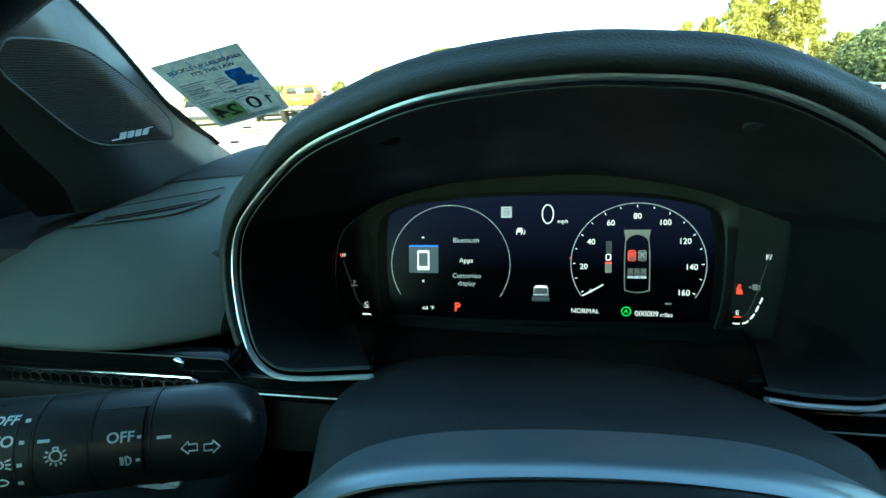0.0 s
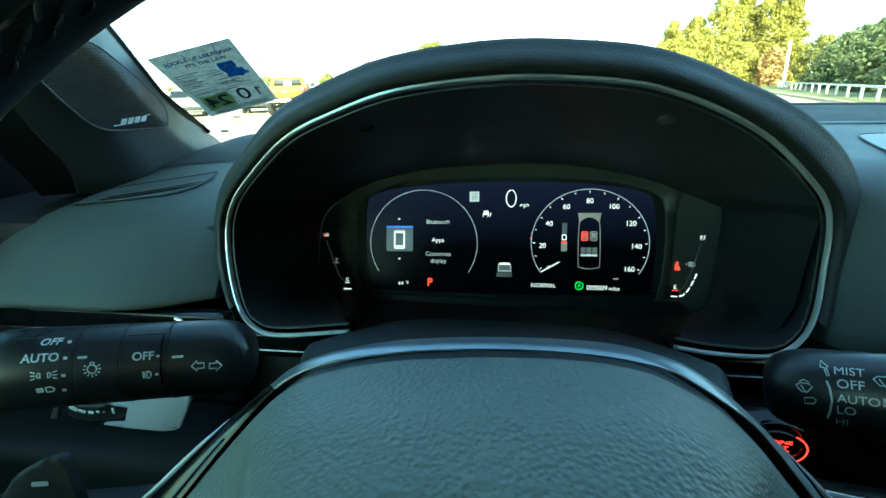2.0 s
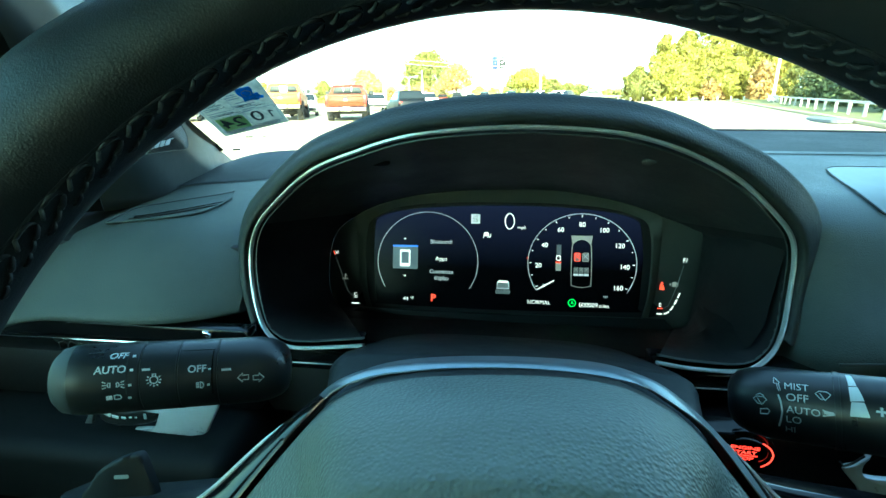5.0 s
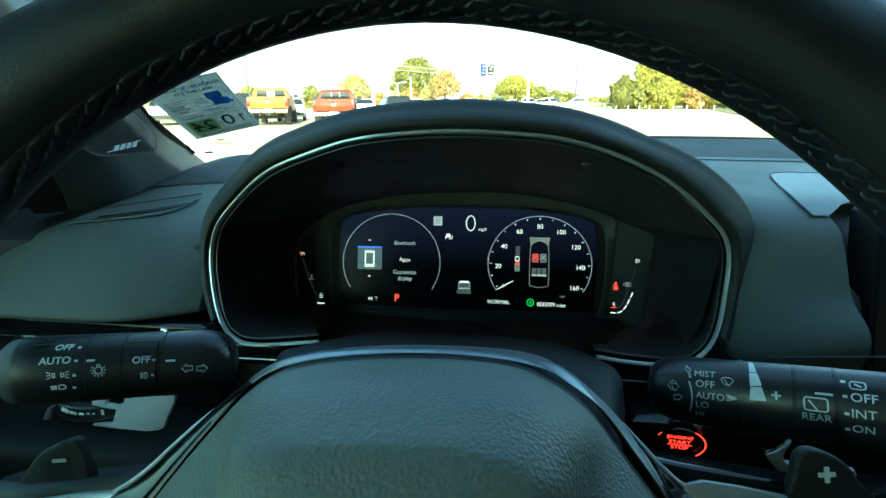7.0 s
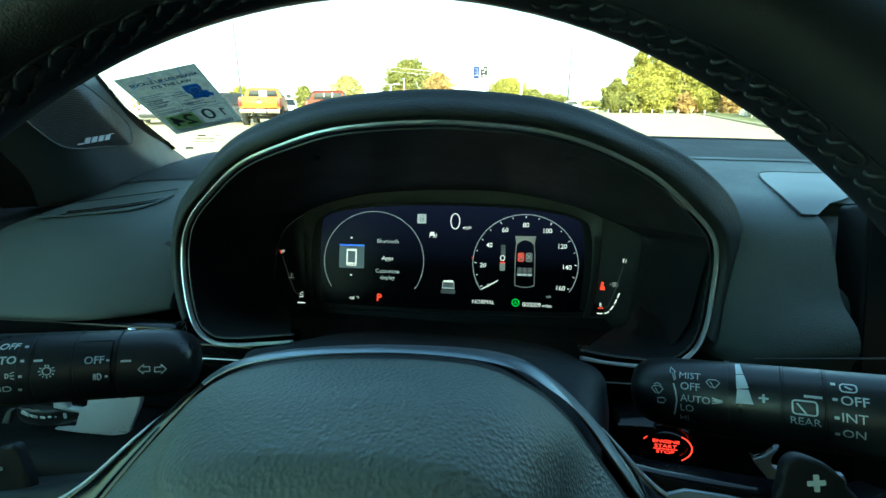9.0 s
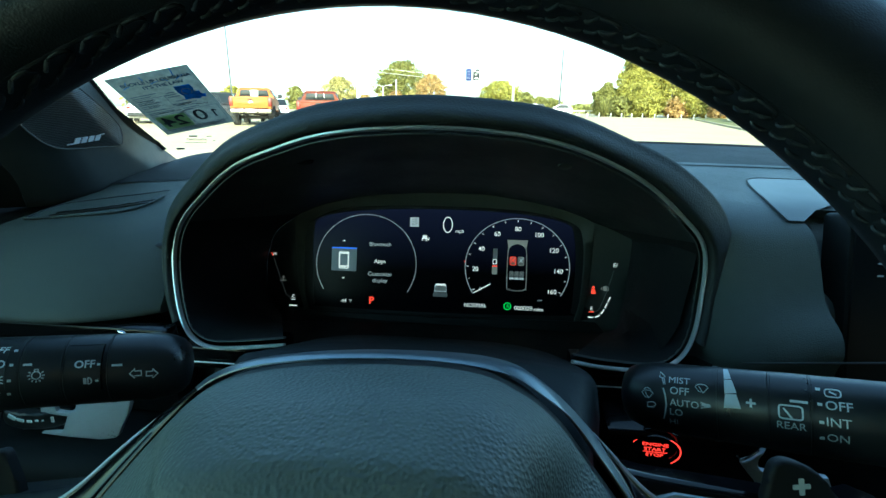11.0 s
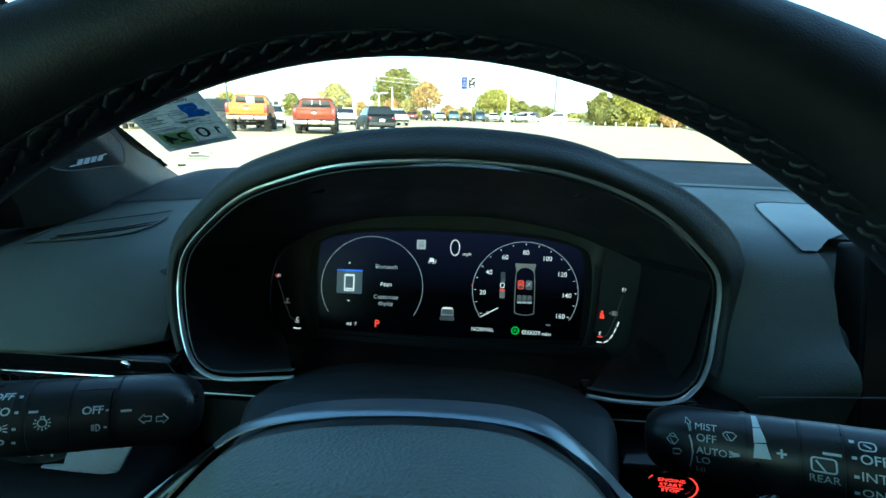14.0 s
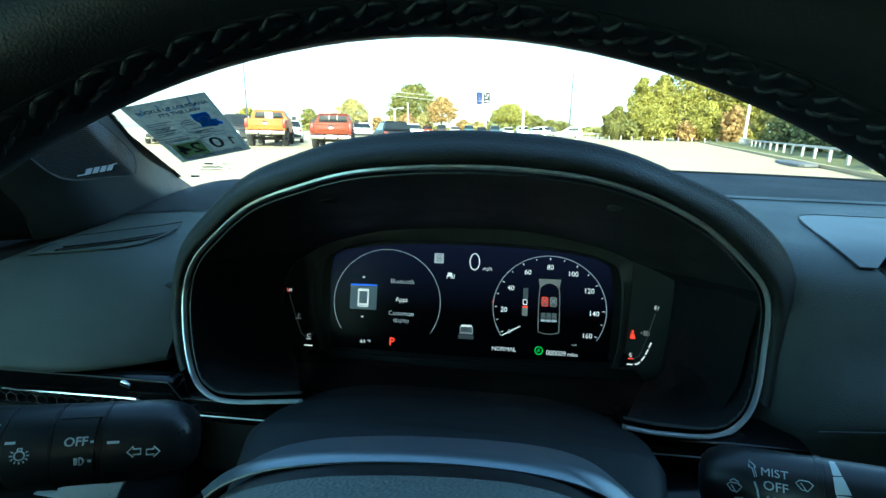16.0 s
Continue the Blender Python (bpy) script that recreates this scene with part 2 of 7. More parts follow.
plate_grey = material("smooth_grey_plastic", (0.080, 0.088, 0.085), 0.45, vary=0.06, scale=20, rvary=0.04)
grille_black = material("speaker_grille_metal", (0.017, 0.019, 0.019), 0.4, vary=0.12, scale=60)
side_glass = glass_material("tinted_side_glass", (0.82, 0.95, 0.88))
# darkness chosen to cut light from the right and the rear, where nothing is seen
dimming_glass = glass_material("dimming_glass", (0.14, 0.16, 0.16))
windscreen_glass = glass_material("windscreen_glass", (0.90, 0.96, 0.90))
frit = material("black_glass_edge", (0.008, 0.008, 0.008), 0.4, vary=0.1)

# ================================================================ cabin shell
YB = lambda x: 0.68 - 0.39 * (x - 0.36) ** 2          # foot of the windscreen
ZB = lambda x: 0.985 - 0.024 * (x - 0.36) ** 2


def screen_z(x, y):
    return ZB(x) + 0.6 * (YB(x) - y)


def build_windscreen():
    """Curved glass from the dashboard's far edge to the roof, with a black border."""
    th = thing("windshield", "curved clear windshield glass with a black border", "windshield", kind="structure")
    xs = [-0.385 + 1.49 * i / 30 for i in range(31)]
    rows = []
    for j in range(13):
        s = j / 12
        rows.append([(x, YB(x) + 0.04 - s * 0.60, screen_z(x, YB(x) + 0.04 - s * 0.60) + 0.004) for x in xs])
    g = part("pane", loft(rows), windscreen_glass, th)
    g.visible_shadow = False
    # black painted border along the driver's pillar
    side = []
    for j in range(24):
        s = -0.03 + 0.62 * j / 23
        x0 = -0.352 + 0.05 * s
        y = YB(x0) - s
        side.append([(x0 - 0.06, y, screen_z(x0 - 0.06, y) + 0.001), (x0 + 0.002, y, screen_z(x0 + 0.002, y) + 0.001)])
    part("border", loft(side), frit, th)
    return th


build_windscreen()

# roof, doors and rear end: plain closing walls with window openings
solid("ceiling", box(1.74, 2.3, 0.03, 0.008, m=pose(0.36, -1.08, 1.335)), cloth_grey, "light grey cloth headliner under the roof", "headliner", "structure")
bm = box(1.7, 0.05, 0.10, 0.01, m=pose(0.36, 0.075, 1.32))
solid("windshield_header", bm, cloth_grey, "grey trim over the top of the windshield", "trim", "structure")
for nm, x in (("door_1", -0.47), ("door_2", 1.19)):
    bm = box(0.06, 2.7, 0.60, 0.012, m=pose(x, -0.85, 0.60))
    box(0.05, 2.5, 0.08, 0.01, m=pose(x, -0.98, 1.29), bm=bm)
    box(0.06, 0.10, 0.42, 0.01, m=pose(x, -1.10, 1.12), bm=bm)
    s_ = 1 if x < 0 else -1
    prism([(0.50, 0.89), (0.12, 0.89), (0.17, 0.99), (0.26, 1.09), (0.50, 1.0)], 0.05, 0.006, m=Matrix(((0, 0, 1, x - 0.025), (1, 0, 0, 0), (0, 1, 0, 0), (0, 0, 0, 1))), bm=bm)
    d_ = solid(nm, bm, cabin_dark, "dark plastic car door with a closed window above it", "car door", "structure")
    # added panes: they tint the light and dim it from right and rear
    part("window_pane", box(0.004, 1.30, 0.38, 0.001, m=pose(x, -0.37, 1.08)), side_glass if x < 0 else dimming_glass, d_, "unseen front window glass, tinted to shape the light")
    part("window_pane", box(0.004, 1.16, 0.38, 0.001, m=pose(x, -1.60, 1.08)), dimming_glass, d_, "unseen rear window glass, darkened to dim the cabin")
bm = box(1.7, 0.06, 0.75, 0.01, m=pose(0.36, -2.2, 0.60))
solid("wall_rear", bm, cabin_dark, "dark rear end of the cabin under the back window", "wall", "structure")
rw = thing("window_1", "unseen back window of the car, darkened to dim the cabin", "window", kind="structure")
part("pane", box(1.64, 0.004, 0.38, 0.001, m=pose(0.36, -2.2, 1.16)), dimming_glass, rw)
solid("floor", box(1.7, 2.9, 0.04, 0.005, m=pose(0.36, -0.75, 0.31)), cabin_dark, "dark carpeted car floor", "floor", "structure")
solid("wall_front", box(1.5, 0.05, 0.58, 0.005, m=pose(0.36, 0.72, 0.57)), cabin_dark, "dark firewall beneath the dashboard", "wall", "structure")

# ================================================================ dashboard
# crest of the dash: from the leather face at the driver's side up to the deck under the windscreen
RIGHT_PROFILE = [(0.215, 0.80), (0.210, 0.850), (0.207, 0.866), (0.214, 0.878), (0.232, 0.905), (0.247, 0.93), (0.262, 0.946), (0.30, 0.9565), (0.38, 0.9610), (0.485, 0.9640), (0.490, 0.9655)]


def dash_top_z(y):
    """Height of the dash top at that distance from the driver."""
    for (y0, z0), (y1, z1) in zip(RIGHT_PROFILE, RIGHT_PROFILE[1:]):
        if y0 <= y <= y1 and z0 > 0.9:
            return z0 + (z1 - z0) * (y - y0) / (y1 - y0)
    return 0.9655


def dash_rows(xs, side):
    rows = []
    for x in xs:
        yb, zb = YB(x) + 0.03, ZB(x) - 0.012
        if side < 0:
            e = max(0.0, (-0.30 - x) / 0.12)                 # rolls away towards the door
            drop = 0.055 * e * e
            prof = [(0.222, 0.8730), (0.206, 0.8732), (0.199, 0.8765), (0.206, 0.886), (0.228, 0.905), (0.252, 0.9185), (0.275, 0.9245),
                    (0.31, 0.928), (0.36, 0.933), (0.403 + 0.55 * (x + 0.28), 0.9375), (0.4075 + 0.55 * (x + 0.28), 0.9390), (yb, zb - 0.010)]
            k = max(0.0, min(1.0, (x + 0.252) / 0.070))      # turns back to meet the gauge ring
            turn = 0.026 * k * k
            rows.append([(x, y + 0.35 * drop + (turn if z < 0.925 else 0.5 * turn), z - drop) for y, z in prof])
        else:
            k = min(max((x - 0.20) / 0.10, 0), 1)
            lift = 0.22 * min(max(x - 0.19, 0), 0.09)
            dip = 0.040 * min(max((x - 0.260) / 0.006, 0), 1)      # bay for the touch screen
            roll = 0.034 * (max(0.0, 0.222 - x) / 0.038) ** 2        # rolls back round the end of the gauge hood
            fade = lambda z: max(0.0, min(1.0, (0.957 - z) / 0.03))
            rows.append([(x, y + roll * fade(z) + (dip if 0.79 < z < 0.95 else dip * 0.6 if 0.95 <= z < 0.957 and y < 0.28 else 0), z + (lift if z < 0.89 else 0)) for y, z in RIGHT_PROFILE] + [(x, yb, zb - 0.001)])
    return [spline(r, 3) for r in rows]


dash = thing("dashboard", "dark soft-grained vinyl dashboard with a raised gauge hood", "dashboard", kind="structure")
left_rows = dash_rows([-0.46 + 0.0112 * i for i in range(25)] + [-0.190, -0.185, -0.182], -1)
left_rows.append([p + V((-0.001, 0.030, -0.002)) for p in left_rows[-1]])
part("left_panel", loft([r[:28] for r in left_rows]), soft_black, dash, smooth=50)
part("upper_deck", loft([r[27:] for r in left_rows]), deck_black, dash, "strip under the glass, coloured darker for shade", smooth=50)
right_rows = dash_rows([0.184, 0.188, 0.192, 0.196, 0.200, 0.205, 0.210, 0.216, 0.224, 0.238, 0.250, 0.260, 0.263, 0.266, 0.272] + [0.280 + 0.014 * i for i in range(64)], 1)
right_rows.insert(0, [p + V((-0.003, 0.03, -0.002)) for p in right_rows[0]])
part("right_panel", loft([r[:31] for r in right_rows]), soft_black, dash, smooth=50)
part("upper_deck", loft([r[30:] for r in right_rows]), deck_black, dash, "strip under the glass, coloured darker for shade", smooth=50)

# ring of the gauge hood, in the shape of a D on its back
RING = [(-0.083, 0.197, 0.8715), (-0.130, 0.205, 0.862), (-0.150, 0.212, 0.862), (-0.165, 0.223, 0.869), (-0.1745, 0.234, 0.889),
        (-0.178, 0.243, 0.914), (-0.1695, 0.242, 0.936), (-0.148, 0.234, 0.957), (-0.117, 0.219, 0.979), (-0.084, 0.206, 0.9925),
        (-0.048, 0.196, 1.003), (0.0, 0.1900, 1.008), (0.040, 0.1947, 1.007), (0.071, 0.1998, 1.003), (0.104, 0.2127, 0.9927),
        (0.137, 0.2253, 0.9767), (0.166, 0.2362, 0.9547), (0.183, 0.2461, 0.9390), (0.190, 0.2495, 0.923), (0.1895, 0.245, 0.900),
        (0.184, 0.234, 0.878), (0.174, 0.2245, 0.865), (0.155, 0.214, 0.860), (0.120, 0.203, 0.866), (0.097, 0.198, 0.8715)]
ring = spline(RING, 5)
RC = V((0.004, 0.22, 0.925))


def outward(i):
    a, b = ring[max(i - 1, 0)], ring[min(i + 1, len(ring) - 1)]
    t = b - a
    o = V((-t.z, 0, t.x))
    o.normalize()
    if o.dot(V((ring[i].x - RC.x, 0, ring[i].z - RC.z))) < 0:
        o = -o
    return o


outs = [outward(i) for i in range(len(ring))]
hood_rows = []
for i in range(len(ring)):
    p, o = ring[i], outs[i]
    up = max(0.0, min(1.0, (p.z - 0.925) / 0.06))            # 1 over the top, 0 at the cheeks
    flare = max(0.0, min(1.0, (p.x - 0.105) / 0.075)) * max(0.0, min(1.0, (p.z - 0.862) / 0.015))
    side = max(0.0, min(1.0, (-p.x - 0.128) / 0.045)) * max(0.0, min(1.0, (p.z - 0.868) / 0.02))
    flare = max(flare, 0.30 * side)
    wide = 0.010 + 0.0025 * up + 0.0095 * flare * flare * (3 - 2 * flare)
    back = V((0, 1, 0))
    r = [p + o * 0.0015 + back * 0.001, p + o * (0.25 * wide) - back * 0.0035, p + o * (0.6 * wide) - back * (0.003 - 0.004 * flare), p + o * wide + back * (0.004 + 0.004 * flare),
         p + o * (wide + 0.004) + back * (0.016), p + o * (wide + 0.004 - 0.012 * up) + back * (0.05 + 0.03 * up),
         p + o * (wide - 0.040 * up) + back * (0.10 + 0.16 * up)]
    hood_rows.append(spline(r, 3))
lo = [i for i in range(len(ring)) if ring[i].z > 0.872 or outs[i].z > -0.3]
part("gauge_hood", loft([hood_rows[i] for i in lo]), hood_black, dash, "black grained vinyl hood over the gauges", smooth=60)
# black rubber seal where the dash meets the glass
seal = [(x, YB(x) + 0.026, ZB(x) - 0.0125) for x in [-0.10 + 0.03 * i for i in range(38)]]
part("seal", tube(seal, 0.0022, 6), frit, dash, "thin black rubber seal")
# structure under the skins, which closes the view between them
part("core", box(0.262, 0.24, 0.115, 0.004, m=pose(-0.318, 0.375, 0.8575)), matte_black, dash)
part("core", box(0.80, 0.36, 0.09, 0.004, m=pose(0.66, 0.46, 0.86)), matte_black, dash)
part("core", box(1.50, 0.38, 0.48, 0.004, m=pose(0.33, 0.49, 0.588)), matte_black, dash)
# deck behind the hood
deck = []
for i in range(20):
    x = -0.225 + 0.505 * i / 19
    deck.append([(x, 0.395, 0.940), (x, 0.42, 0.944), (x, YB(x) - 0.10, 0.949), (x, YB(x) + 0.03, ZB(x) - 0.02)])
part("deck", loft(deck), deck_black, dash, smooth=50)

# ================================================================ instrument cluster
CL = Matrix(((0.9988, -0.0162, -0.0452, 0.0046), (-0.0384, 0.2968, -0.9542, 0.3521), (0.0289, 0.9548, 0.2958, 0.8808), (0, 0, 0, 1)))
cluster = thing("instrument_cluster", "digital gauge cluster switched on behind a black surround", "instrument cluster", CL)
CLI = CL.inverted()

chrome = thing("gauge_ring", "satin silver trim ring round the gauge opening", "trim ring")
prof = [(-0.0010, -0.002), (0.0010, -0.002), (0.00105, 0.0004), (0.0005, 0.0014), (-0.0005, 0.0014), (-0.00105, 0.0004)]
part("ring", sweep(ring, prof, V((0, -1, 0.25))), satin_chrome, chrome)
inner = [p - o * 0.0036 + V((0, 0.003, 0)) for p, o in zip(ring, outs)]
part("inner_ring", sweep(inner, [(q[0] * 0.5, q[1]) for q in prof], V((0, -1, 0.25))), plate_grey, chrome, "dull grey inner ring")

MASK = [(-0.150, -0.056), (-0.163, -0.040), (-0.1665, -0.014), (-0.1615, 0.0165), (-0.145, 0.0335), (-0.114, 0.048), (-0.074, 0.057), (-0.007, 0.0615),
        (0.047, 0.0605), (0.098, 0.0515), (0.139, 0.038), (0.164, 0.0275), (0.1705, 0.0205), (0.166, -0.022), (0.160, -0.0525), (0.148, -0.058)]


def loop_uv(pts, n, closed=True):
    return [(p.x, p.y) for p in spline([(*q, 0) for q in pts], n, closed)]


def resample(pts, n):
    """As many points, evenly along a line of 3D points."""
    pts = [V(p) for p in pts]
    d = [0.0]
    for a, b in zip(pts, pts[1:]):
        d.append(d[-1] + (b - a).length)
    out = []
    j = 0
    for i in range(n):
        s = d[-1] * i / (n - 1)
        while j < len(d) - 2 and d[j + 1] < s:
            j += 1
        k = (s - d[j]) / max(d[j + 1] - d[j], 1e-9)
        out.append(pts[j].lerp(pts[j + 1], min(k, 1)))
    return out


# tunnel from the ring back to the mask: lit roof and shaded sides put into two colours
front = resample([CLI @ (p - o * 0.004 + V((0, 0.002, 0))) for p, o in zip(ring, outs)], 90)
rear = resample([V((*q, 0.004)) for q in loop_uv(MASK, 6, False)], 90)
mid = [a.lerp(b, 0.5) for a, b in zip(front, rear)]
rings4 = [front, [a.lerp(b, 0.12) for a, b in zip(front, rear)], mid, rear]
roof_from, roof_to = [f((i for i in range(90) if (CL @ front[i]).z > 0.932)) for f in (min, max)]
part("tunnel", loft([r[roof_from:roof_to + 1] for r in rings4]), tunnel_lit, cluster, smooth=50)
for i0, i1 in ((0, roof_from + 1), (roof_to, 90)):
    part("tunnel_side", loft([r[i0:i1] for r in rings4]), cheek_black, cluster, "side of the gauge tunnel, coloured darker for shade", smooth=50)
low = [CLI @ V((-0.16 + 0.33 * i / 12, 0.262, 0.838)) for i in range(13)]
part("tunnel_floor", loft([low, [rear[0].lerp(rear[-1], i / 12) for i in range(13)]]), cheek_black, cluster)
part("back_panel", prism(loop_uv(MASK, 4), 0.004, m=pose(0, 0, -0.001)), mask_plastic, cluster)

# flat cheek beside the mask, with a rounded upper edge that meets the ring
for sgn, name_ in ((1, "cheek"),):
    near = [(0.1895, 0.247, 0.934), (0.1885, 0.2475, 0.920), (0.186, 0.245, 0.900), (0.180, 0.236, 0.880), (0.170, 0.228, 0.868), (0.158, 0.232, 0.857), (0.140, 0.240, 0.850)]
    far = [V((0.1700, 0.0235, 0.005)), V((0.1690, 0.010, 0.005)), V((0.1650, -0.022, 0.005)), V((0.1600, -0.050, 0.005)), V((0.1560, -0.062, 0.005)), V((0.1500, -0.070, 0.005)), V((0.1380, -0.078, 0.005))]
    cols = []
    for a_, b_ in zip([CLI @ (V(p) + V((-sgn * 0.0046, 0.004, 0))) for p in near], far):
        cols.append([a_.lerp(b_, k / 10) + V((-sgn * 0.006 * math.sin(math.pi * k / 10), 0, 0)) for k in range(11)])
    lip_rows = [[p + V((sgn * 0.0045, 0.0012, 0)) for p in cols[0]], [p + V((sgn * 0.002, 0.0010, 0)) for p in cols[0]], [p + V((sgn * 0.0006, 0.0003, 0)) for p in cols[0]]]
    part(name_, loft(lip_rows + cols), cheek_black, cluster, "side of the gauge tunnel, coloured darker for shade", smooth=60)

# raised brow and cheeks round the display
INNER = [(-0.1225, -0.050), (-0.1275, -0.030), (-0.1295, 0.0), (-0.1285, 0.022), (-0.1225, 0.0345), (-0.094, 0.0465), (-0.045, 0.0502), (0.002, 0.0505), (0.050, 0.0495),
         (0.092, 0.0455), (0.1205, 0.0365), (0.1275, 0.024), (0.1285, 0.0), (0.1262, -0.030), (0.1215, -0.050)]
OUTER = [(-0.126, -0.056), (-0.1335, -0.030), (-0.1370, 0.0), (-0.1390, 0.028), (-0.1360, 0.0385), (-0.114, 0.048), (-0.060, 0.0592), (-0.007, 0.0615), (0.047, 0.0605),
         (0.098, 0.0515), (0.132, 0.0405), (0.1365, 0.028), (0.1350, 0.0), (0.1320, -0.030), (0.125, -0.056)]
a = [V((*q, 0.0032)) for q in loop_uv(INNER, 5, False)]
b = [V((*q, 0.0040 + 0.0052 * max(0.0, min(1.0, (q[1] - 0.02) / 0.03)))) for q in loop_uv(OUTER, 5, False)]
c = [V((q.x * 1.004, q.y * 1.006, 0.0032)) for q in b]
part("brow", loft([a, [p.lerp(q, 0.15) + V((0, 0, 0.0015)) for p, q in zip(a, b)], b, c]), mask_plastic, cluster, "dark green-grey surround of the display", smooth=50)
part("chin", prism([(-0.150, -0.060), (0.150, -0.060), (0.140, -0.0495), (0.0, -0.0510), (-0.135, -0.0500)], 0.0052, 0.001, m=pose(0, 0, 0.003)), cheek_black, cluster, "plain black strip under the display")
part("bezel", prism(loop_uv(INNER, 4), 0.0004, m=pose(0, 0, 0.0031)), matte_black, cluster, "plain black edge of the display")

# ---------------------------------------------------------------- display and its writing
def glow(name, color, strength):
    return material(name, color, 0.4, vary=0, rvary=0, emit=strength, emit_color=color)


G_WHITE = glow("display_white", (1.0, 0.96, 0.90), 0.148)
G_GREY = glow("display_grey", (0.75, 0.78, 0.80), 0.080)
G_MID = glow("display_mid_grey", (0.62, 0.58, 0.52), 0.030)
G_DARK = glow("display_dark_grey", (0.30, 0.30, 0.30), 0.014)
G_RED = glow("display_red", (1.0, 0.06, 0.03), 0.216)
G_GREEN = glow("display_green", (0.05, 0.9, 0.12), 0.144)
G_BLUE = glow("display_blue", (0.05, 0.18, 1.0), 0.170)
G_PANEL = glow("display_tile", (0.20, 0.25, 0.30), 0.030)


def display_surface():
    """The lit panel: black, with a navy sheen that fades downwards, under a glossy cover."""
    m = material("display_panel", (0.004, 0.004, 0.006), 0.22, vary=0.1, scale=30, rvary=0.02, spec=0.05)
    nt = m.node_tree
    b = nt.nodes["Principled BSDF"]
    tc = nt.nodes.new("ShaderNodeTexCoord")
    sx = nt.nodes.new("ShaderNodeSeparateXYZ")
    mr = nt.nodes.new("ShaderNodeMapRange")
    mr.inputs[1].default_value, mr.inputs[2].default_value = -0.01, 0.05
    mr.inputs[3].default_value, mr.inputs[4].default_value = 0.0, 0.010
    nt.links.new(tc.outputs["Object"], sx.inputs[0])
    nt.links.new(sx.outputs[1], mr.inputs[0])
    b.inputs["Emission Color"].default_value = (0.12, 0.16, 0.42, 1)
    nt.links.new(mr.outputs[0], b.inputs["Emission Strength"])
    return m


SCREEN = [(-0.1120, -0.0462), (-0.1175, -0.0430), (-0.1202, -0.020), (-0.1212, 0.006), (-0.1200, 0.0290), (-0.1150, 0.0370), (-0.0900, 0.0432), (-0.045, 0.0468), (0.002, 0.0476),
          (0.050, 0.0464), (0.0920, 0.0424), (0.1140, 0.0365), (0.1195, 0.0285), (0.1218, 0.004), (0.1206, -0.022), (0.1186, -0.0415), (0.1130, -0.0452), (0.0, -0.0478)]
screen_part = part("screen", prism(loop_uv(SCREEN, 4), 0.0005, m=pose(0, 0, 0.0034)), display_surface(), cluster, "lit dark blue-black gauge display")
Z = 0.0042


def at(u, v, rz=0.0, z=Z):
    return pose(u, v, z, 0, 0, rz)


def w(text, u, v, size, mat=None, **kw):
    return write("writing", text, size, mat or G_WHITE, screen_part, at(u, v), extrude=0.00003, **kw)


def ink(name, bm, mat, parent=None):
    return part(name, bm, mat, parent or screen_part, smooth=0)


# left dial with the menu
dial = part("menu_dial", stroke(arc(0.0476, -33, 213, 60, -0.0697, -0.0048, 0.0460), 0.00042, m=at(0, 0)), G_GREY, screen_part)
ink("menu_tile", prism(rrect(0.0240, 0.0222, 0.001), 0.0001, m=at(-0.0907, -0.0012)), G_PANEL)
ink("tile_bar", prism(rrect(0.0240, 0.0012, 0.0003), 0.0003, m=at(-0.0907, 0.0092)), G_BLUE)
ph = prism(rrect(0.0098, 0.0158, 0.001), 0.0004, m=at(-0.0908, -0.0022))
icon = ink("phone_icon", ph, G_WHITE)
ink("phone_screen", prism(rrect(0.0072, 0.0108, 0.0002), 0.0006, m=at(-0.0908, -0.0017)), G_PANEL, icon)
for k in range(3):
    ink("phone_key", prism(rrect(0.0016, 0.0007, 0.0001), 0.0006, m=at(-0.0934 + 0.0026 * k, -0.0089)), G_DARK, icon)
ink("up_arrow", prism([(-0.0014, -0.0007), (0.0014, -0.0007), (0, 0.0009)], 0.0002, m=at(-0.0911, 0.0161)), G_WHITE)
ink("down_arrow", prism([(-0.0014, 0.0007), (0, -0.0009), (0.0014, 0.0007)], 0.0002, m=at(-0.0909, -0.0190)), G_WHITE)
w("Bluetooth", -0.0564, 0.0135, 0.0036, G_GREY)
w("Apps", -0.0563, -0.0023, 0.0037)
w("Customize", -0.0561, -0.0143, 0.0036, G_GREY)
w("display", -0.0560, -0.0203, 0.0036, G_GREY)
w("44", -0.0896, -0.0406, 0.0035)
w("°F", -0.0838, -0.0402, 0.0026)
w("P", -0.0634, -0.0392, 0.0064, G_RED, bold=0.0002)
# top row
lim = ink("limit_sign", prism(rrect(0.0082, 0.0086, 0.0004), 0.0002, m=at(-0.0249, 0.0352)), G_GREY)
part("writing", letters("LIMIT", 0.0013), None, lim, m=at(-0.0249, 0.0376, z=Z + 0.0002)).data.materials.append(G_DARK)
part("writing", letters("25", 0.0034), None, lim, m=at(-0.0249, 0.0342, z=Z + 0.0002)).data.materials.append(G_DARK)
ink("speed_zero", stroke([(0.0062 + 0.0041 * math.cos(a), 0.0334 + 0.0070 * math.sin(a)) for a in [2 * math.pi * i / 28 for i in range(28)]], 0.0009, m=at(0, 0), closed=True), G_WHITE)
w("mph", 0.0172, 0.0278, 0.0031)
# lane-keeping icon
lk = bmesh.new()
prism(rrect(0.0040, 0.0020, 0.0008), 0.0002, m=at(-0.0148, 0.0222), bm=lk)
prism(rrect(0.0050, 0.0015, 0.0004), 0.0002, m=at(-0.0148, 0.0205), bm=lk)
stroke([(-0.0170, 0.0180), (-0.0176, 0.0195), (-0.0160, 0.0200)], 0.0006, m=at(0, 0), bm=lk)
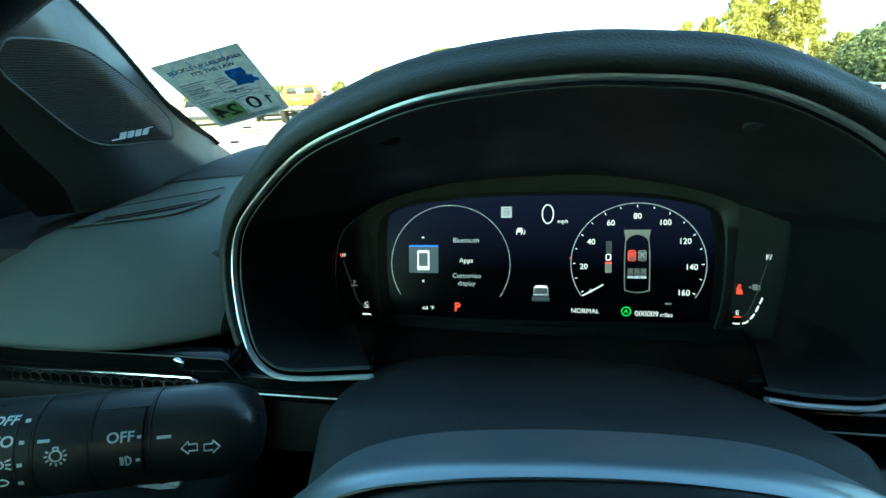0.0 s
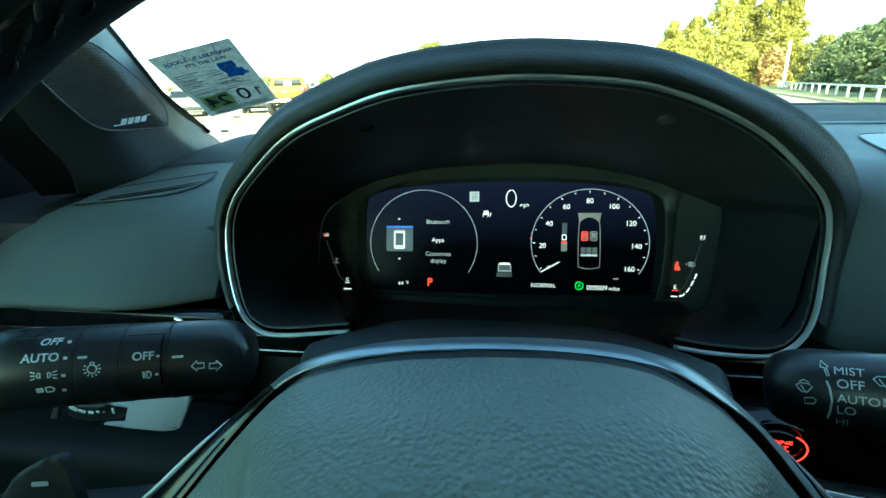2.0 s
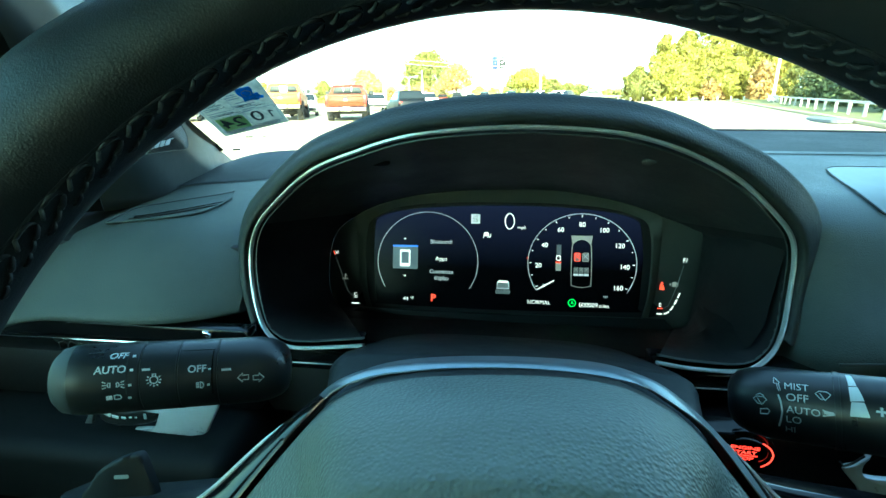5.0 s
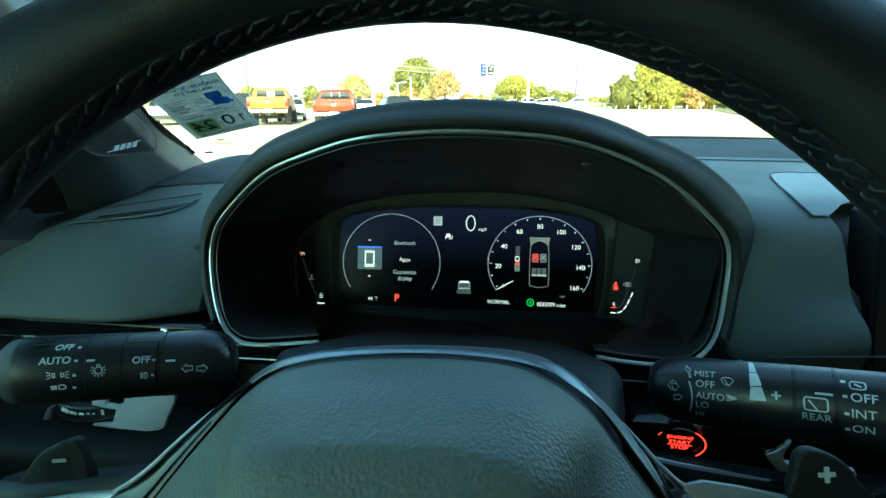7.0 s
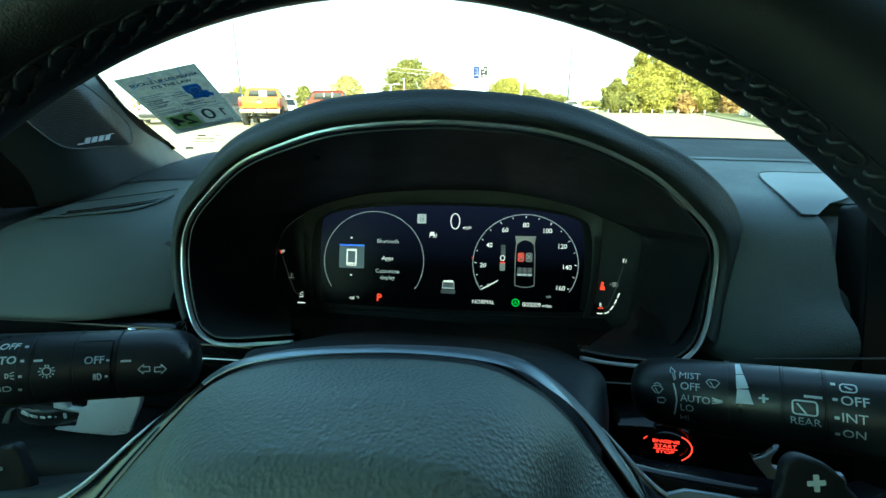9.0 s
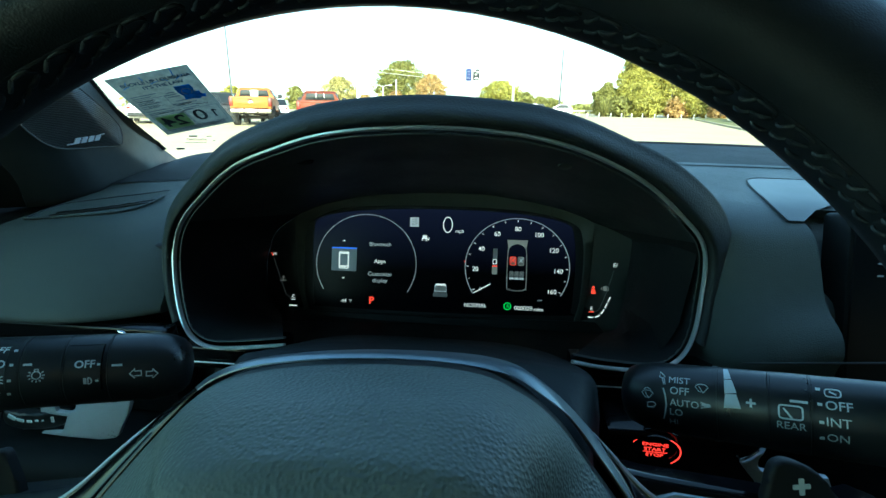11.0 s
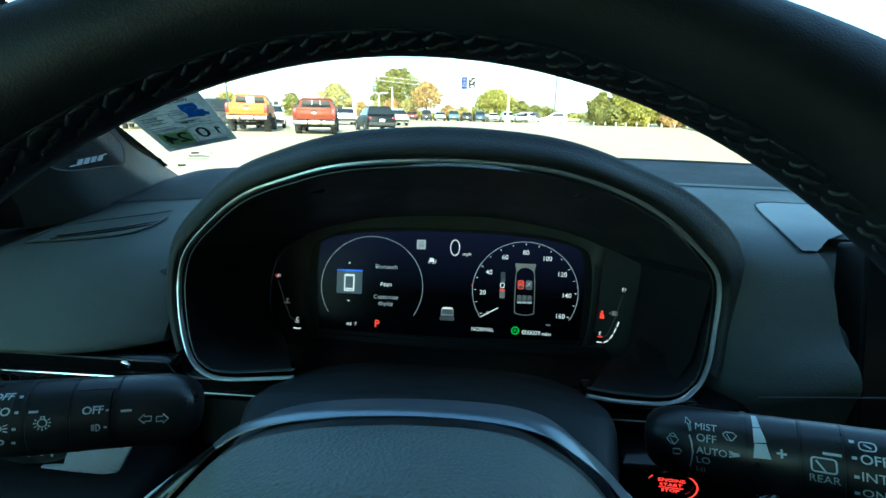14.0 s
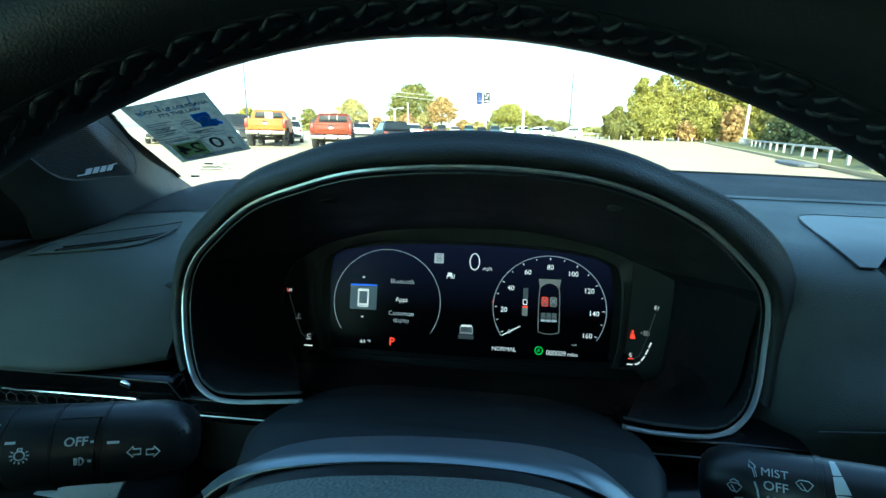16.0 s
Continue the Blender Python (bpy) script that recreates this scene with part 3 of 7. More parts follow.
stroke([(-0.0140, 0.0180), (-0.0128, 0.0192), (-0.0126, 0.0206)], 0.0007, m=at(0, 0), bm=lk)
stroke([(-0.0118, 0.0180), (-0.0108, 0.0205), (-0.0112, 0.0218)], 0.0006, m=at(0, 0), bm=lk)
ink("lane_icon", lk, G_WHITE)
# small car seen from behind
car_ic = ink("car_icon", prism([(-0.0056, -0.0030), (0.0062, -0.0030), (0.0052, 0.0046), (0.0043, 0.0054), (-0.0036, 0.0054), (-0.0045, 0.0046)], 0.0002, m=at(0.0009, -0.0262)), G_DARK)
ink("roof", prism([(-0.0046, 0.0036), (0.0053, 0.0036), (0.0044, 0.0054), (-0.0037, 0.0054)], 0.0003, m=at(0.0009, -0.0262)), G_WHITE, car_ic)
ink("window_edge", stroke([(-0.0047, 0.0038), (-0.0051, -0.0016), (0.0057, -0.0016), (0.0053, 0.0038)], 0.0008, m=at(0.0009, -0.0262, z=Z + 0.0002)), G_GREY, car_ic)
ink("bumper", prism(rrect(0.0134, 0.0034, 0.001), 0.0002, m=at(0.0010, -0.0312)), G_DARK, car_ic)
# speed dial
CX, CY, RX, RY = 0.0700, -0.0038, 0.0468, 0.0445
ink("speed_dial", stroke(arc(RX, -33, 213, 60, CX, CY, RY), 0.00048, m=at(0, 0)), G_GREY)
for k in range(17):
    a = radians(210 - 240 * k / 16)
    r0, r1 = (0.935, 0.965) if k % 2 else (0.93, 0.97)
    p = [(CX + RX * r * math.cos(a), CY + RY * r * math.sin(a)) for r in (r0, r1)]
    ink("tick", stroke(p, 0.0007, m=at(0, 0)), G_WHITE)
for t_, u, v in (("20", 0.0325, -0.0062), ("40", 0.0378, 0.0123), ("60", 0.0516, 0.0262), ("80", 0.0702, 0.0310),
                 ("100", 0.0890, 0.0262), ("120", 0.1024, 0.0126), ("140", 0.1068, -0.0060), ("160", 0.1016, -0.0246)):
    w(t_, u, v, 0.0040, bold=0.00005)
w("0", 0.0375, -0.0243, 0.0032, G_GREY)
ink("needle", stroke([(0.0313, -0.0281), (0.0466, -0.0193)], 0.0009, m=at(0, 0, z=Z + 0.0003)), G_WHITE)
ink("red_mark", prism(circle(0.0007, 8), 0.0003, m=at(0.0226, 0.0003)), G_RED)
w("mph", 0.0914, -0.0324, 0.0017, G_GREY)
w("NORMAL", 0.0335, -0.0395, 0.0034)
w("000009", 0.0768, -0.0404, 0.0038)
w("miles", 0.0902, -0.0408, 0.0029)
gr = ink("brake_hold_icon", stroke(arc(0.0031, 0, 345, 24, 0.0626, -0.0389), 0.0007, m=at(0, 0), closed=True), G_GREEN)
part("writing", letters("A", 0.0030), None, gr, m=at(0.0626, -0.0389)).data.materials.append(G_GREEN)
# plan of the car with its seats
body = [(0.0700 + (x - 0.0700) * 0.84, y) for x, y in [(0.0598, -0.020), (0.0600, 0.008), (0.0622, 0.0150), (0.0700, 0.0180), (0.0778, 0.0150), (0.0800, 0.008), (0.0802, -0.020), (0.0785, -0.0235), (0.0700, -0.0248), (0.0615, -0.0235)]]
plan = ink("car_plan", stroke(loop_uv(body, 4), 0.0007, m=at(0, 0), closed=True), G_MID)
ink("beam", prism([(0.0608, 0.0212), (0.0794, 0.0212), (0.0780, 0.0132), (0.0754, 0.0165), (0.0700, 0.0178), (0.0646, 0.0165), (0.0620, 0.0132)], 0.0001, m=at(0, 0, z=Z - 0.0002)), G_MID, plan)
for u, mat_ in ((0.0664, G_RED), (0.0735, G_MID)):
    s_ = ink("seat", prism(rrect(0.0052, 0.0076, 0.0012), 0.0001, m=at(u, 0.0022)), G_DARK, plan)
    ink("seat_edge", stroke(rrect(0.0052, 0.0076, 0.0012), 0.0005, m=at(u, 0.0022), closed=True), mat_, s_)
    ink("belt_mark", stroke([(u - 0.0018, 0.0048), (u + 0.0018, 0.0008)], 0.0006, m=at(0, 0, z=Z + 0.0002)), G_RED if mat_ is G_RED else G_GREY, s_)
    ink("belt_mark", stroke([(u + 0.0018, 0.0048), (u - 0.0018, 0.0008)], 0.0006, m=at(0, 0, z=Z + 0.0002)), G_RED if mat_ is G_RED else G_GREY, s_)
for u in (0.0654, 0.0699, 0.0744):
    s_ = ink("seat", prism(rrect(0.0041, 0.0060, 0.001), 0.0001, m=at(u, -0.0100)), G_DARK, plan)
    ink("seat_edge", prism(rrect(0.0043, 0.0018, 0.0006), 0.0002, m=at(u, -0.0136)), G_GREY, s_)
    ink("belt_mark", stroke([(u - 0.0015, -0.0074), (u + 0.0015, -0.0108)], 0.0005, m=at(0, 0, z=Z + 0.0002)), G_MID, s_)
    ink("belt_mark", stroke([(u + 0.0015, -0.0074), (u - 0.0015, -0.0108)], 0.0005, m=at(0, 0, z=Z + 0.0002)), G_MID, s_)
# seat-belt buckle drawing
bk = ink("belt_icon", prism(rrect(0.0046, 0.0078, 0.0006), 0.0002, m=at(0.0500, -0.0066)), G_MID)
ink("buckle", prism(rrect(0.0046, 0.0014, 0.0003), 0.0003, m=at(0.0500, -0.0030)), G_RED, bk)
ink("tongue", stroke(rrect(0.0032, 0.0040, 0.0006), 0.0008, m=at(0.0500, 0.0010), closed=True), G_WHITE, bk)
ink("strap", prism(rrect(0.0040, 0.0090, 0.0004), 0.0001, m=at(0.0503, 0.0084)), G_DARK, bk)

# fuel and temperature scales on the dark wings
temp_g = part("temperature_gauge", stroke([(-0.1596, -0.0030), (-0.1520, -0.0230), (-0.1465, -0.0365), (-0.1415, -0.0400)], 0.0004, m=at(0, 0, z=0.0033)), G_DARK, cluster)
write("writing", "H", 0.0029, G_WHITE, temp_g, at(-0.1590, 0.0014, z=0.0034))
part("red_mark", stroke([(-0.1622, 0.0028), (-0.1608, -0.0003)], 0.0006, m=at(0, 0, z=0.0034)), G_RED, temp_g)
write("writing", "C", 0.0032, G_WHITE, temp_g, at(-0.1393, -0.0385, z=0.0034))
part("scale_bar", prism(rrect(0.0076, 0.0011, 0.0003), 0.0002, m=at(-0.1392, -0.0469, z=0.0034)), G_WHITE, temp_g)
part("scale_bar", prism(rrect(0.0040, 0.0006, 0.0002), 0.0002, m=at(-0.1393, -0.0412, z=0.0034)), G_WHITE, temp_g)
tic = stroke([(-0.1500, -0.0235), (-0.1500, -0.0190)], 0.0008, m=at(0, 0, z=0.0034))
stroke([(-0.1528, -0.0238), (-0.1514, -0.0232), (-0.1500, -0.0238), (-0.1486, -0.0232), (-0.1472, -0.0238)], 0.0007, m=at(0, 0, z=0.0034), bm=tic)
stroke([(-0.1498, -0.0202), (-0.1482, -0.0202)], 0.0006, m=at(0, 0, z=0.0034), bm=tic)
part("coolant_icon", tic, G_MID, temp_g)
fuel_g = part("fuel_gauge", stroke([(0.1556, -0.0030), (0.1500, -0.0220), (0.1462, -0.0320), (0.1435, -0.0385), (0.1395, -0.0410)], 0.0004, m=at(0, 0, z=0.0033)), G_DARK, cluster)
write("writing", "F/", 0.0036, G_WHITE, fuel_g, at(0.1566, 0.0012, z=0.0034))
write("writing", "E", 0.0032, G_WHITE, fuel_g, at(0.1370, -0.0380, z=0.0034))
part("red_mark", prism(rrect(0.0046, 0.0008, 0.0002), 0.0002, m=at(0.1369, -0.0408, z=0.0034)), G_RED, fuel_g)
fpath = resample([(p.x, p.y, 0) for p in spline([(0.1340, -0.0455, 0), (0.1395, -0.0455, 0), (0.1435, -0.0440, 0), (0.1475, -0.0390, 0), (0.1508, -0.0320, 0), (0.1535, -0.0255, 0)], 6)], 41)
for k in range(5):
    part("scale_bar", stroke([(p.x, p.y) for p in fpath[k * 8:k * 8 + 7]], 0.0011, m=at(0, 0, z=0.0034)), G_WHITE, fuel_g)
fi = prism(rrect(0.0034, 0.0040, 0.0005), 0.0002, m=at(0.1482, -0.0196, z=0.0034))
prism([(0.1440, -0.0196), (0.1456, -0.0184), (0.1456, -0.0208)], 0.0002, m=at(0, 0, z=0.0034), bm=fi)
stroke([(0.1500, -0.0182), (0.1512, -0.0190), (0.1512, -0.0214), (0.1502, -0.0214)], 0.0005, m=at(0, 0, z=0.0034), bm=fi)
part("fuel_icon", fi, G_MID, fuel_g)
be = prism(circle(0.0011, 10), 0.0002, m=at(0.1382, -0.0188, z=0.0034))
prism([(0.1362, -0.0246), (0.1402, -0.0246), (0.1398, -0.0215), (0.1388, -0.0202), (0.1376, -0.0202), (0.1366, -0.0215)], 0.0002, m=at(0, 0, z=0.0034), bm=be)
stroke([(0.1364, -0.0200), (0.1402, -0.0242)], 0.0007, m=at(0, 0, z=0.0036), bm=be)
part("seat_belt_lamp", be, G_RED, cluster, "lit red seat-belt warning lamp")
# two sensor windows in the roof of the tunnel
for p, rx_, mat_, lab_ in (((0.086, 0.229, 0.9868), 0.0042, plate_grey, "small oval sensor window"), ((-0.0755, 0.2285, 0.9838), 0.0070, matte_black, "dark oval recess")):
    q = CLI @ V(p)
    part("sensor", prism([(x * rx_, y * 0.0034) for x, y in circle(1, 16)], 0.0012, 0.0004, m=Matrix.Translation(q) @ pose(0, 0, 0, 68)), mat_, cluster, lab_)

# ================================================================ steering column, wheel and stalks
WM = Matrix(((1, 0, 0, 0.004), (0, 0.448, -0.894, 0.0), (0, 0.894, 0.448, 0.914), (0, 0, 0, 1)))   # wheel plane: x, up the plane, towards the driver


def build_column():
    """Shroud over the steering column: it climbs from the gauges to a ridge behind the wheel, then falls away."""
    th = thing("steering_column", "matte black plastic steering column shroud behind the wheel", "steering column")
    prof = spline([(0.262, 0.834, 0.118), (0.2585, 0.845, 0.118), (0.2535, 0.8525, 0.117), (0.246, 0.8568, 0.116), (0.232, 0.8632, 0.114), (0.205, 0.8752, 0.108), (0.180, 0.8865, 0.102),
                   (0.155, 0.8975, 0.0935), (0.135, 0.9068, 0.0870), (0.1285, 0.9098, 0.0845), (0.122, 0.9108, 0.0820), (0.105, 0.9112, 0.0770), (0.088, 0.9075, 0.0730), (0.07, 0.890, 0.0700)], 3)
    rows = []
    for p in prof:
        y, zt, hw = p.x, p.y, p.z
        cross = []
        for k in range(-16, 17):
            d = hw * math.sin(0.5 * math.pi * k / 16)
            drop = 0.030 * (abs(d) / 0.125) ** 4
            edge = max(0.0, (abs(d) / hw - 0.90) / 0.10)
            inside = 0.1335 - 0.0245 * (abs(d) / 0.058) ** 3 - y      # shallow dish behind the hub
            dish = 0.42 * max(0.0, inside) ** 2 / (max(0.0, inside) + 0.002)
            cross.append((0.006 + d, y, zt - drop - dish - 0.006 * edge ** 2.5))
        wall = 0.004
        cross = [(cross[0][0] - wall * 2.2, y, cross[0][2] - 0.075), (cross[0][0] - wall, y, cross[0][2] - 0.020)] + cross + [(cross[-1][0] + wall, y, cross[-1][2] - 0.020), (cross[-1][0] + wall * 2.2, y, cross[-1][2] - 0.075)]
        rows.append(cross)
    part("upper_shroud", loft(rows), shroud_black, th, smooth=50)
    part("lower_shroud", box(0.17, 0.18, 0.10, 0.02, m=pose(0.010, 0.165, 0.745)), matte_black, th)
    return th


build_column()


# outlines of the wheel's hub in the wheel's plane: outer edge of the trim, its inner edge, and the airbag cover
HUB_OUT = [(-0.126, -0.010), (-0.1180, -0.0050), (-0.1109, -0.0003), (-0.1045, 0.0038), (-0.098, 0.0093), (-0.0905, 0.0170), (-0.0834, 0.0241), (-0.0755, 0.0317), (-0.0690, 0.0375), (-0.0640, 0.0416),
           (-0.0612, 0.0445), (-0.0558, 0.0482), (-0.047, 0.0518), (-0.034, 0.0547), (-0.015, 0.0568), (0.004, 0.0578), (0.021, 0.0580), (0.035, 0.0573), (0.046, 0.0550), (0.0542, 0.0505),
           (0.0621, 0.0440), (0.0681, 0.0380), (0.0747, 0.0308), (0.0808, 0.0243), (0.0866, 0.0193), (0.0919, 0.0163), (0.0990, 0.0140), (0.107, 0.0125)]
HUB_IN = [(-0.107, -0.030), (-0.098, -0.012), (-0.087, 0.0045), (-0.0775, 0.0180), (-0.0700, 0.0280), (-0.0645, 0.0348), (-0.0596, 0.0404), (-0.0554, 0.0442), (-0.0496, 0.0474), (-0.041, 0.0503), (-0.030, 0.0523),
          (-0.017, 0.0540), (0.0, 0.0552), (0.014, 0.0554), (0.029, 0.0546), (0.041, 0.0525), (0.0485, 0.0490), (0.0585, 0.0422), (0.0640, 0.0365), (0.070, 0.0285), (0.0772, 0.0190), (0.087, 0.0050), (0.097, -0.012), (0.102, -0.030)]
PAD = [(-0.0836, 0.0067), (-0.0733, 0.0210), (-0.0662, 0.0300), (-0.0595, 0.0380), (-0.0535, 0.0437), (-0.0480, 0.0470), (-0.0395, 0.0500), (-0.0250, 0.0530), (-0.006, 0.0549), (0.010, 0.0556), (0.023, 0.0554),
       (0.035, 0.0536), (0.0450, 0.0493), (0.0513, 0.0455), (0.0575, 0.0400), (0.0633, 0.0328), (0.0736, 0.0200), (0.0840, 0.006), (0.094, -0.012), (0.098, -0.032), (0.083, -0.062), (0.05, -0.083), (0.0, -0.090), (-0.05, -0.083), (-0.085, -0.062), (-0.100, -0.032), (-0.094, -0.010)]
# how far the cover stands out towards the driver, from its edge (1) to its middle (0)
DOME = [(1.0, -0.0440), (0.985, -0.0375), (0.965, -0.0300), (0.935, -0.0225), (0.900, -0.0158), (0.850, -0.0095), (0.805, -0.0040), (0.782, -0.0015), (0.765, -0.0003), (0.727, 0.0015), (0.638, 0.0042), (0.465, 0.0072), (0.266, 0.0088), (0.02, 0.0094)]


def build_wheel():
    th = thing("steering_wheel", "black leather steering wheel with grey baseball stitching", "steering wheel", WM)
    # rim
    R, rr, rn, off = 0.1716, 0.0157, 0.0164, -0.011
    rows = []
    for i in range(120):
        a = 2 * math.pi * i / 120
        grip = 0.013 * math.exp(-((abs(math.degrees(a) - 90 if a < 1.5 * math.pi else math.degrees(a) - 450) - 48) / 17) ** 2)      # thumb swells at ten and two
        row = []
        for b in [2 * math.pi * j / 18 for j in range(18)]:
            q = R + rr * math.cos(b) + grip * max(0.0, math.cos(b))
            row.append((q * math.cos(a), q * math.sin(a), off + rn * math.sin(b)))
        rows.append(row)
    rim = part("rim", loft(rows, closed=True, ring=True), leather, th, "black leather-wrapped rim", smooth=60)
    # seam on the inner side, and the stitches that cross it
    b0 = radians(160)
    seam = [((R + (rr - 0.0004) * math.cos(b0)) * math.cos(a), (R + (rr - 0.0004) * math.cos(b0)) * math.sin(a), off + (rn - 0.0004) * math.sin(b0)) for a in [2 * math.pi * i / 160 for i in range(160)]]
    part("seam", tube(seam, 0.0007, 6, closed=True), matte_black, rim)

    def sp(da, db, lift):
        b = b0 + db
        k = rr + lift
        q = (R + k * math.cos(b), off + (rn + lift) * math.sin(b))
        return V((q[0] * math.cos(da), q[0] * math.sin(da), q[1]))
    count = 92
    pitch = 2 * math.pi / count
    start = radians(73.6)

    def run(pts, r_, bm):
        """A raised line over the rim from (degrees along, degrees round the tube, lift) points."""
        path = [sp(start + radians(d), radians(e + 3.0) - b0, lift) for d, e, lift in pts]
        mids = spline(path, 3)
        n_ = len(mids) - 1
        tube(mids, r_, 6, bm=bm, scale=[0.45 + 0.55 * math.sin(math.pi * min(max(i / n_, 0.0), 1.0)) ** 0.5 for i in range(n_ + 1)])
        return bm
    over = run([(0.25, 168.5, -0.0008), (0.0, 166.5, 0.0004), (-0.40, 163.0, 0.0009), (-0.80, 160.2, 0.0003), (-0.95, 159.2, -0.0008)], 0.00062, bmesh.new())
    run([(-0.05, 179.0, -0.0008), (-0.25, 178.0, 0.0004), (-0.80, 175.8, 0.0008), (-1.25, 174.2, 0.0002), (-1.4, 173.6, -0.0008)], 0.00058, over)
    stitch = mesh_of(over, "stitch", thread, 60)
    fold = run([(-0.85, 160.0, -0.0006), (-1.30, 158.8, 0.0003), (-2.20, 158.0, 0.0004), (-2.85, 159.5, 0.0001), (-3.05, 162.5, -0.0002), (-3.15, 166.0, -0.0008)], 0.00066, bmesh.new())
    run([(-1.30, 174.2, -0.0006), (-1.80, 172.2, 0.0004), (-2.50, 169.5, 0.0004), (-3.10, 167.4, -0.0006)], 0.00080, fold)
    run([(-2.10, 184.6, -0.0006), (-2.60, 183.6, 0.0003), (-3.30, 182.0, 0.0003), (-3.80, 180.8, -0.0006)], 0.00065, fold)
    pucker = mesh_of(fold, "pucker", ridge_leather, 60)
    for i in range(count):
        q = pose(0, 0, 0, 0, 0, math.degrees(pitch * i))
        part("stitch", stitch, None, rim, m=q)
        part("pucker", pucker, None, rim, m=q)
    # airbag cover: a deep dome whose upper side faces the windshield
    out = [(x * 0.992, u - 0.0005) for x, u in loop_uv(PAD, 4)]
    prof = spline([(f, n_, 0) for f, n_ in DOME], 2)
    rows = []
    for p in prof:
        row = []
        for x, u in out:
            k = max(0.0, min(1.0, (0.050 - u) / 0.022))          # towards the cheeks the dome rises more gently
            k = k * k * (3 - 2 * k)
            gentle = min(p.y, -0.044 + 0.105 * (1 - p.x))
            row.append((x * p.x, -0.02 + (u + 0.02) * p.x, p.y + (gentle - p.y) * k))
        rows.append(row)
    part("airbag_cover", loft(rows, ring=True, caps=True), pad_vinyl, th, "grained dark grey airbag cover", smooth=60)
    # shade in the groove, put in as a black ring
    part("cover_gap", loft([[(x * 1.015, u * 1.015, n_) for x, u in out] for n_ in (-0.080, -0.0500)] + [[(x, u, -0.0438) for x, u in out]], ring=True), frit, th, "black ring standing for the shade in the gap round the airbag cover", smooth=60)
    # band between cover and outer edge: satin metal over the top, gloss black at the cheeks
    N = 150
    outer = resample([V((*p, 0)) for p in loop_uv(HUB_OUT, 5, False)], N)
    inner_ = resample([V((*p, 0)) for p in loop_uv(HUB_IN, 5, False)], N)
    rows = []
    for p, q in zip(outer, inner_):
        a_, b_ = V((q.x * 1.01, q.y + 0.0005, -0.0510)), V((p.x, p.y, -0.0600))
        away = V((p.x * 0.25, 1, 0)).normalized() if abs(p.x) < 0.07 else V((p.x, 0.05, 0)).normalized()
        rows.append([a_ - V((0, 0, 0.012)), a_ + V((0, 0, -0.0006)), a_.lerp(b_, 0.06) + away * 0.0004] + [a_.lerp(b_, 0.06 + 0.88 * k / 5) + (away + V((0, 0, 0.6))) * (0.0004 + 0.0007 * math.sin(math.pi * k / 5)) for k in range(1, 5)]
                    + [a_.lerp(b_, 0.95) + away * 0.0004, b_ - V((0, 0, 0.0008)), b_ - V((0, 0, 0.020))])
    lo_ = min(range(N), key=lambda i: (outer[i] - V((-0.0645, 0.0412, 0))).length)
    hi_ = min(range(N), key=lambda i: (outer[i] - V((0.0700, 0.0358, 0))).length)
    part("hub_trim", loft(rows[lo_:hi_ + 1]), smoked_chrome, th, "satin grey metal strip arching over the airbag cover", smooth=40)
    skip = min(range(N), key=lambda i: (outer[i] - V((-0.0755, 0.0317, 0))).length)
    for rr_, wire in ((rows[:lo_ + 1], rows[4:skip + 1]), (rows[hi_:], rows[hi_:])):
        g1 = part("hub_surround", loft(rr_), gloss_black, th, "gloss black plastic beside the airbag cover", smooth=40)
        part("edge_line", tube([r[-2] + V((0, 0, 0.0008)) for r in wire], 0.00075, 8, scale=[min(1.0, 0.35 + 0.12 * min(i, len(wire) - 1 - i)) for i in range(len(wire))]), satin_chrome, g1, "thin silver edge")
    # spokes: the wheel stands turned by a few degrees
    left = [(-0.080, 0.012), (-0.1055, 0.006), (-0.125, 0.0028), (-0.147, -0.0007), (-0.159, 0.0), (-0.159, -0.045), (-0.12, -0.05), (-0.085, -0.06)]
    right = [(0.074, 0.028), (0.081, 0.0255), (0.090, 0.0237), (0.115, 0.0217), (0.148, 0.0187), (0.159, 0.022), (0.159, -0.03), (0.12, -0.04), (0.080, -0.06)]
    shine = [(0.0880, 0.0160), (0.0900, 0.0183), (0.0952, 0.0198), (0.1081, 0.0188), (0.1250, 0.0165), (0.1400, 0.0130), (0.1420, 0.006), (0.1200, 0.004), (0.1000, 0.007)]
    sp_ = part("spoke", prism(left, 0.016, 0.004, 3, m=pose(0, 0, -0.0765)), leather, th, "black spoke")
    part("spoke_inlay", prism([(-x, u - 0.018) for x, u in shine][::-1], 0.003, 0.001, m=pose(0, 0, -0.0620)), dark_chrome, sp_, "brushed silver inlay")
    sp_ = part("spoke", prism(right[::-1], 0.016, 0.004, 3, m=pose(0, 0, -0.0765)), gloss_black, th, "gloss black spoke")
    part("spoke_inlay", prism(shine[::-1], 0.003, 0.001, m=pose(0, 0, -0.0620)), dark_chrome, sp_, "brushed silver inlay")
    sp_ = part("spoke", prism([(-0.035, -0.07), (0.035, -0.07), (0.022, -0.155), (-0.022, -0.155)][::-1], 0.014, 0.004, 2, m=pose(0, 0, -0.040)), gloss_black, th)
    return th


build_wheel()


def paddle(name, label, poly, mark, m):
    th = thing(name, label, "paddle shifter", m)
    part("blade", prism(poly, 0.0035, 0.0015, 3), matte_black, th, smooth=40)
    part("mark", mark, white_ink, th)
    return th


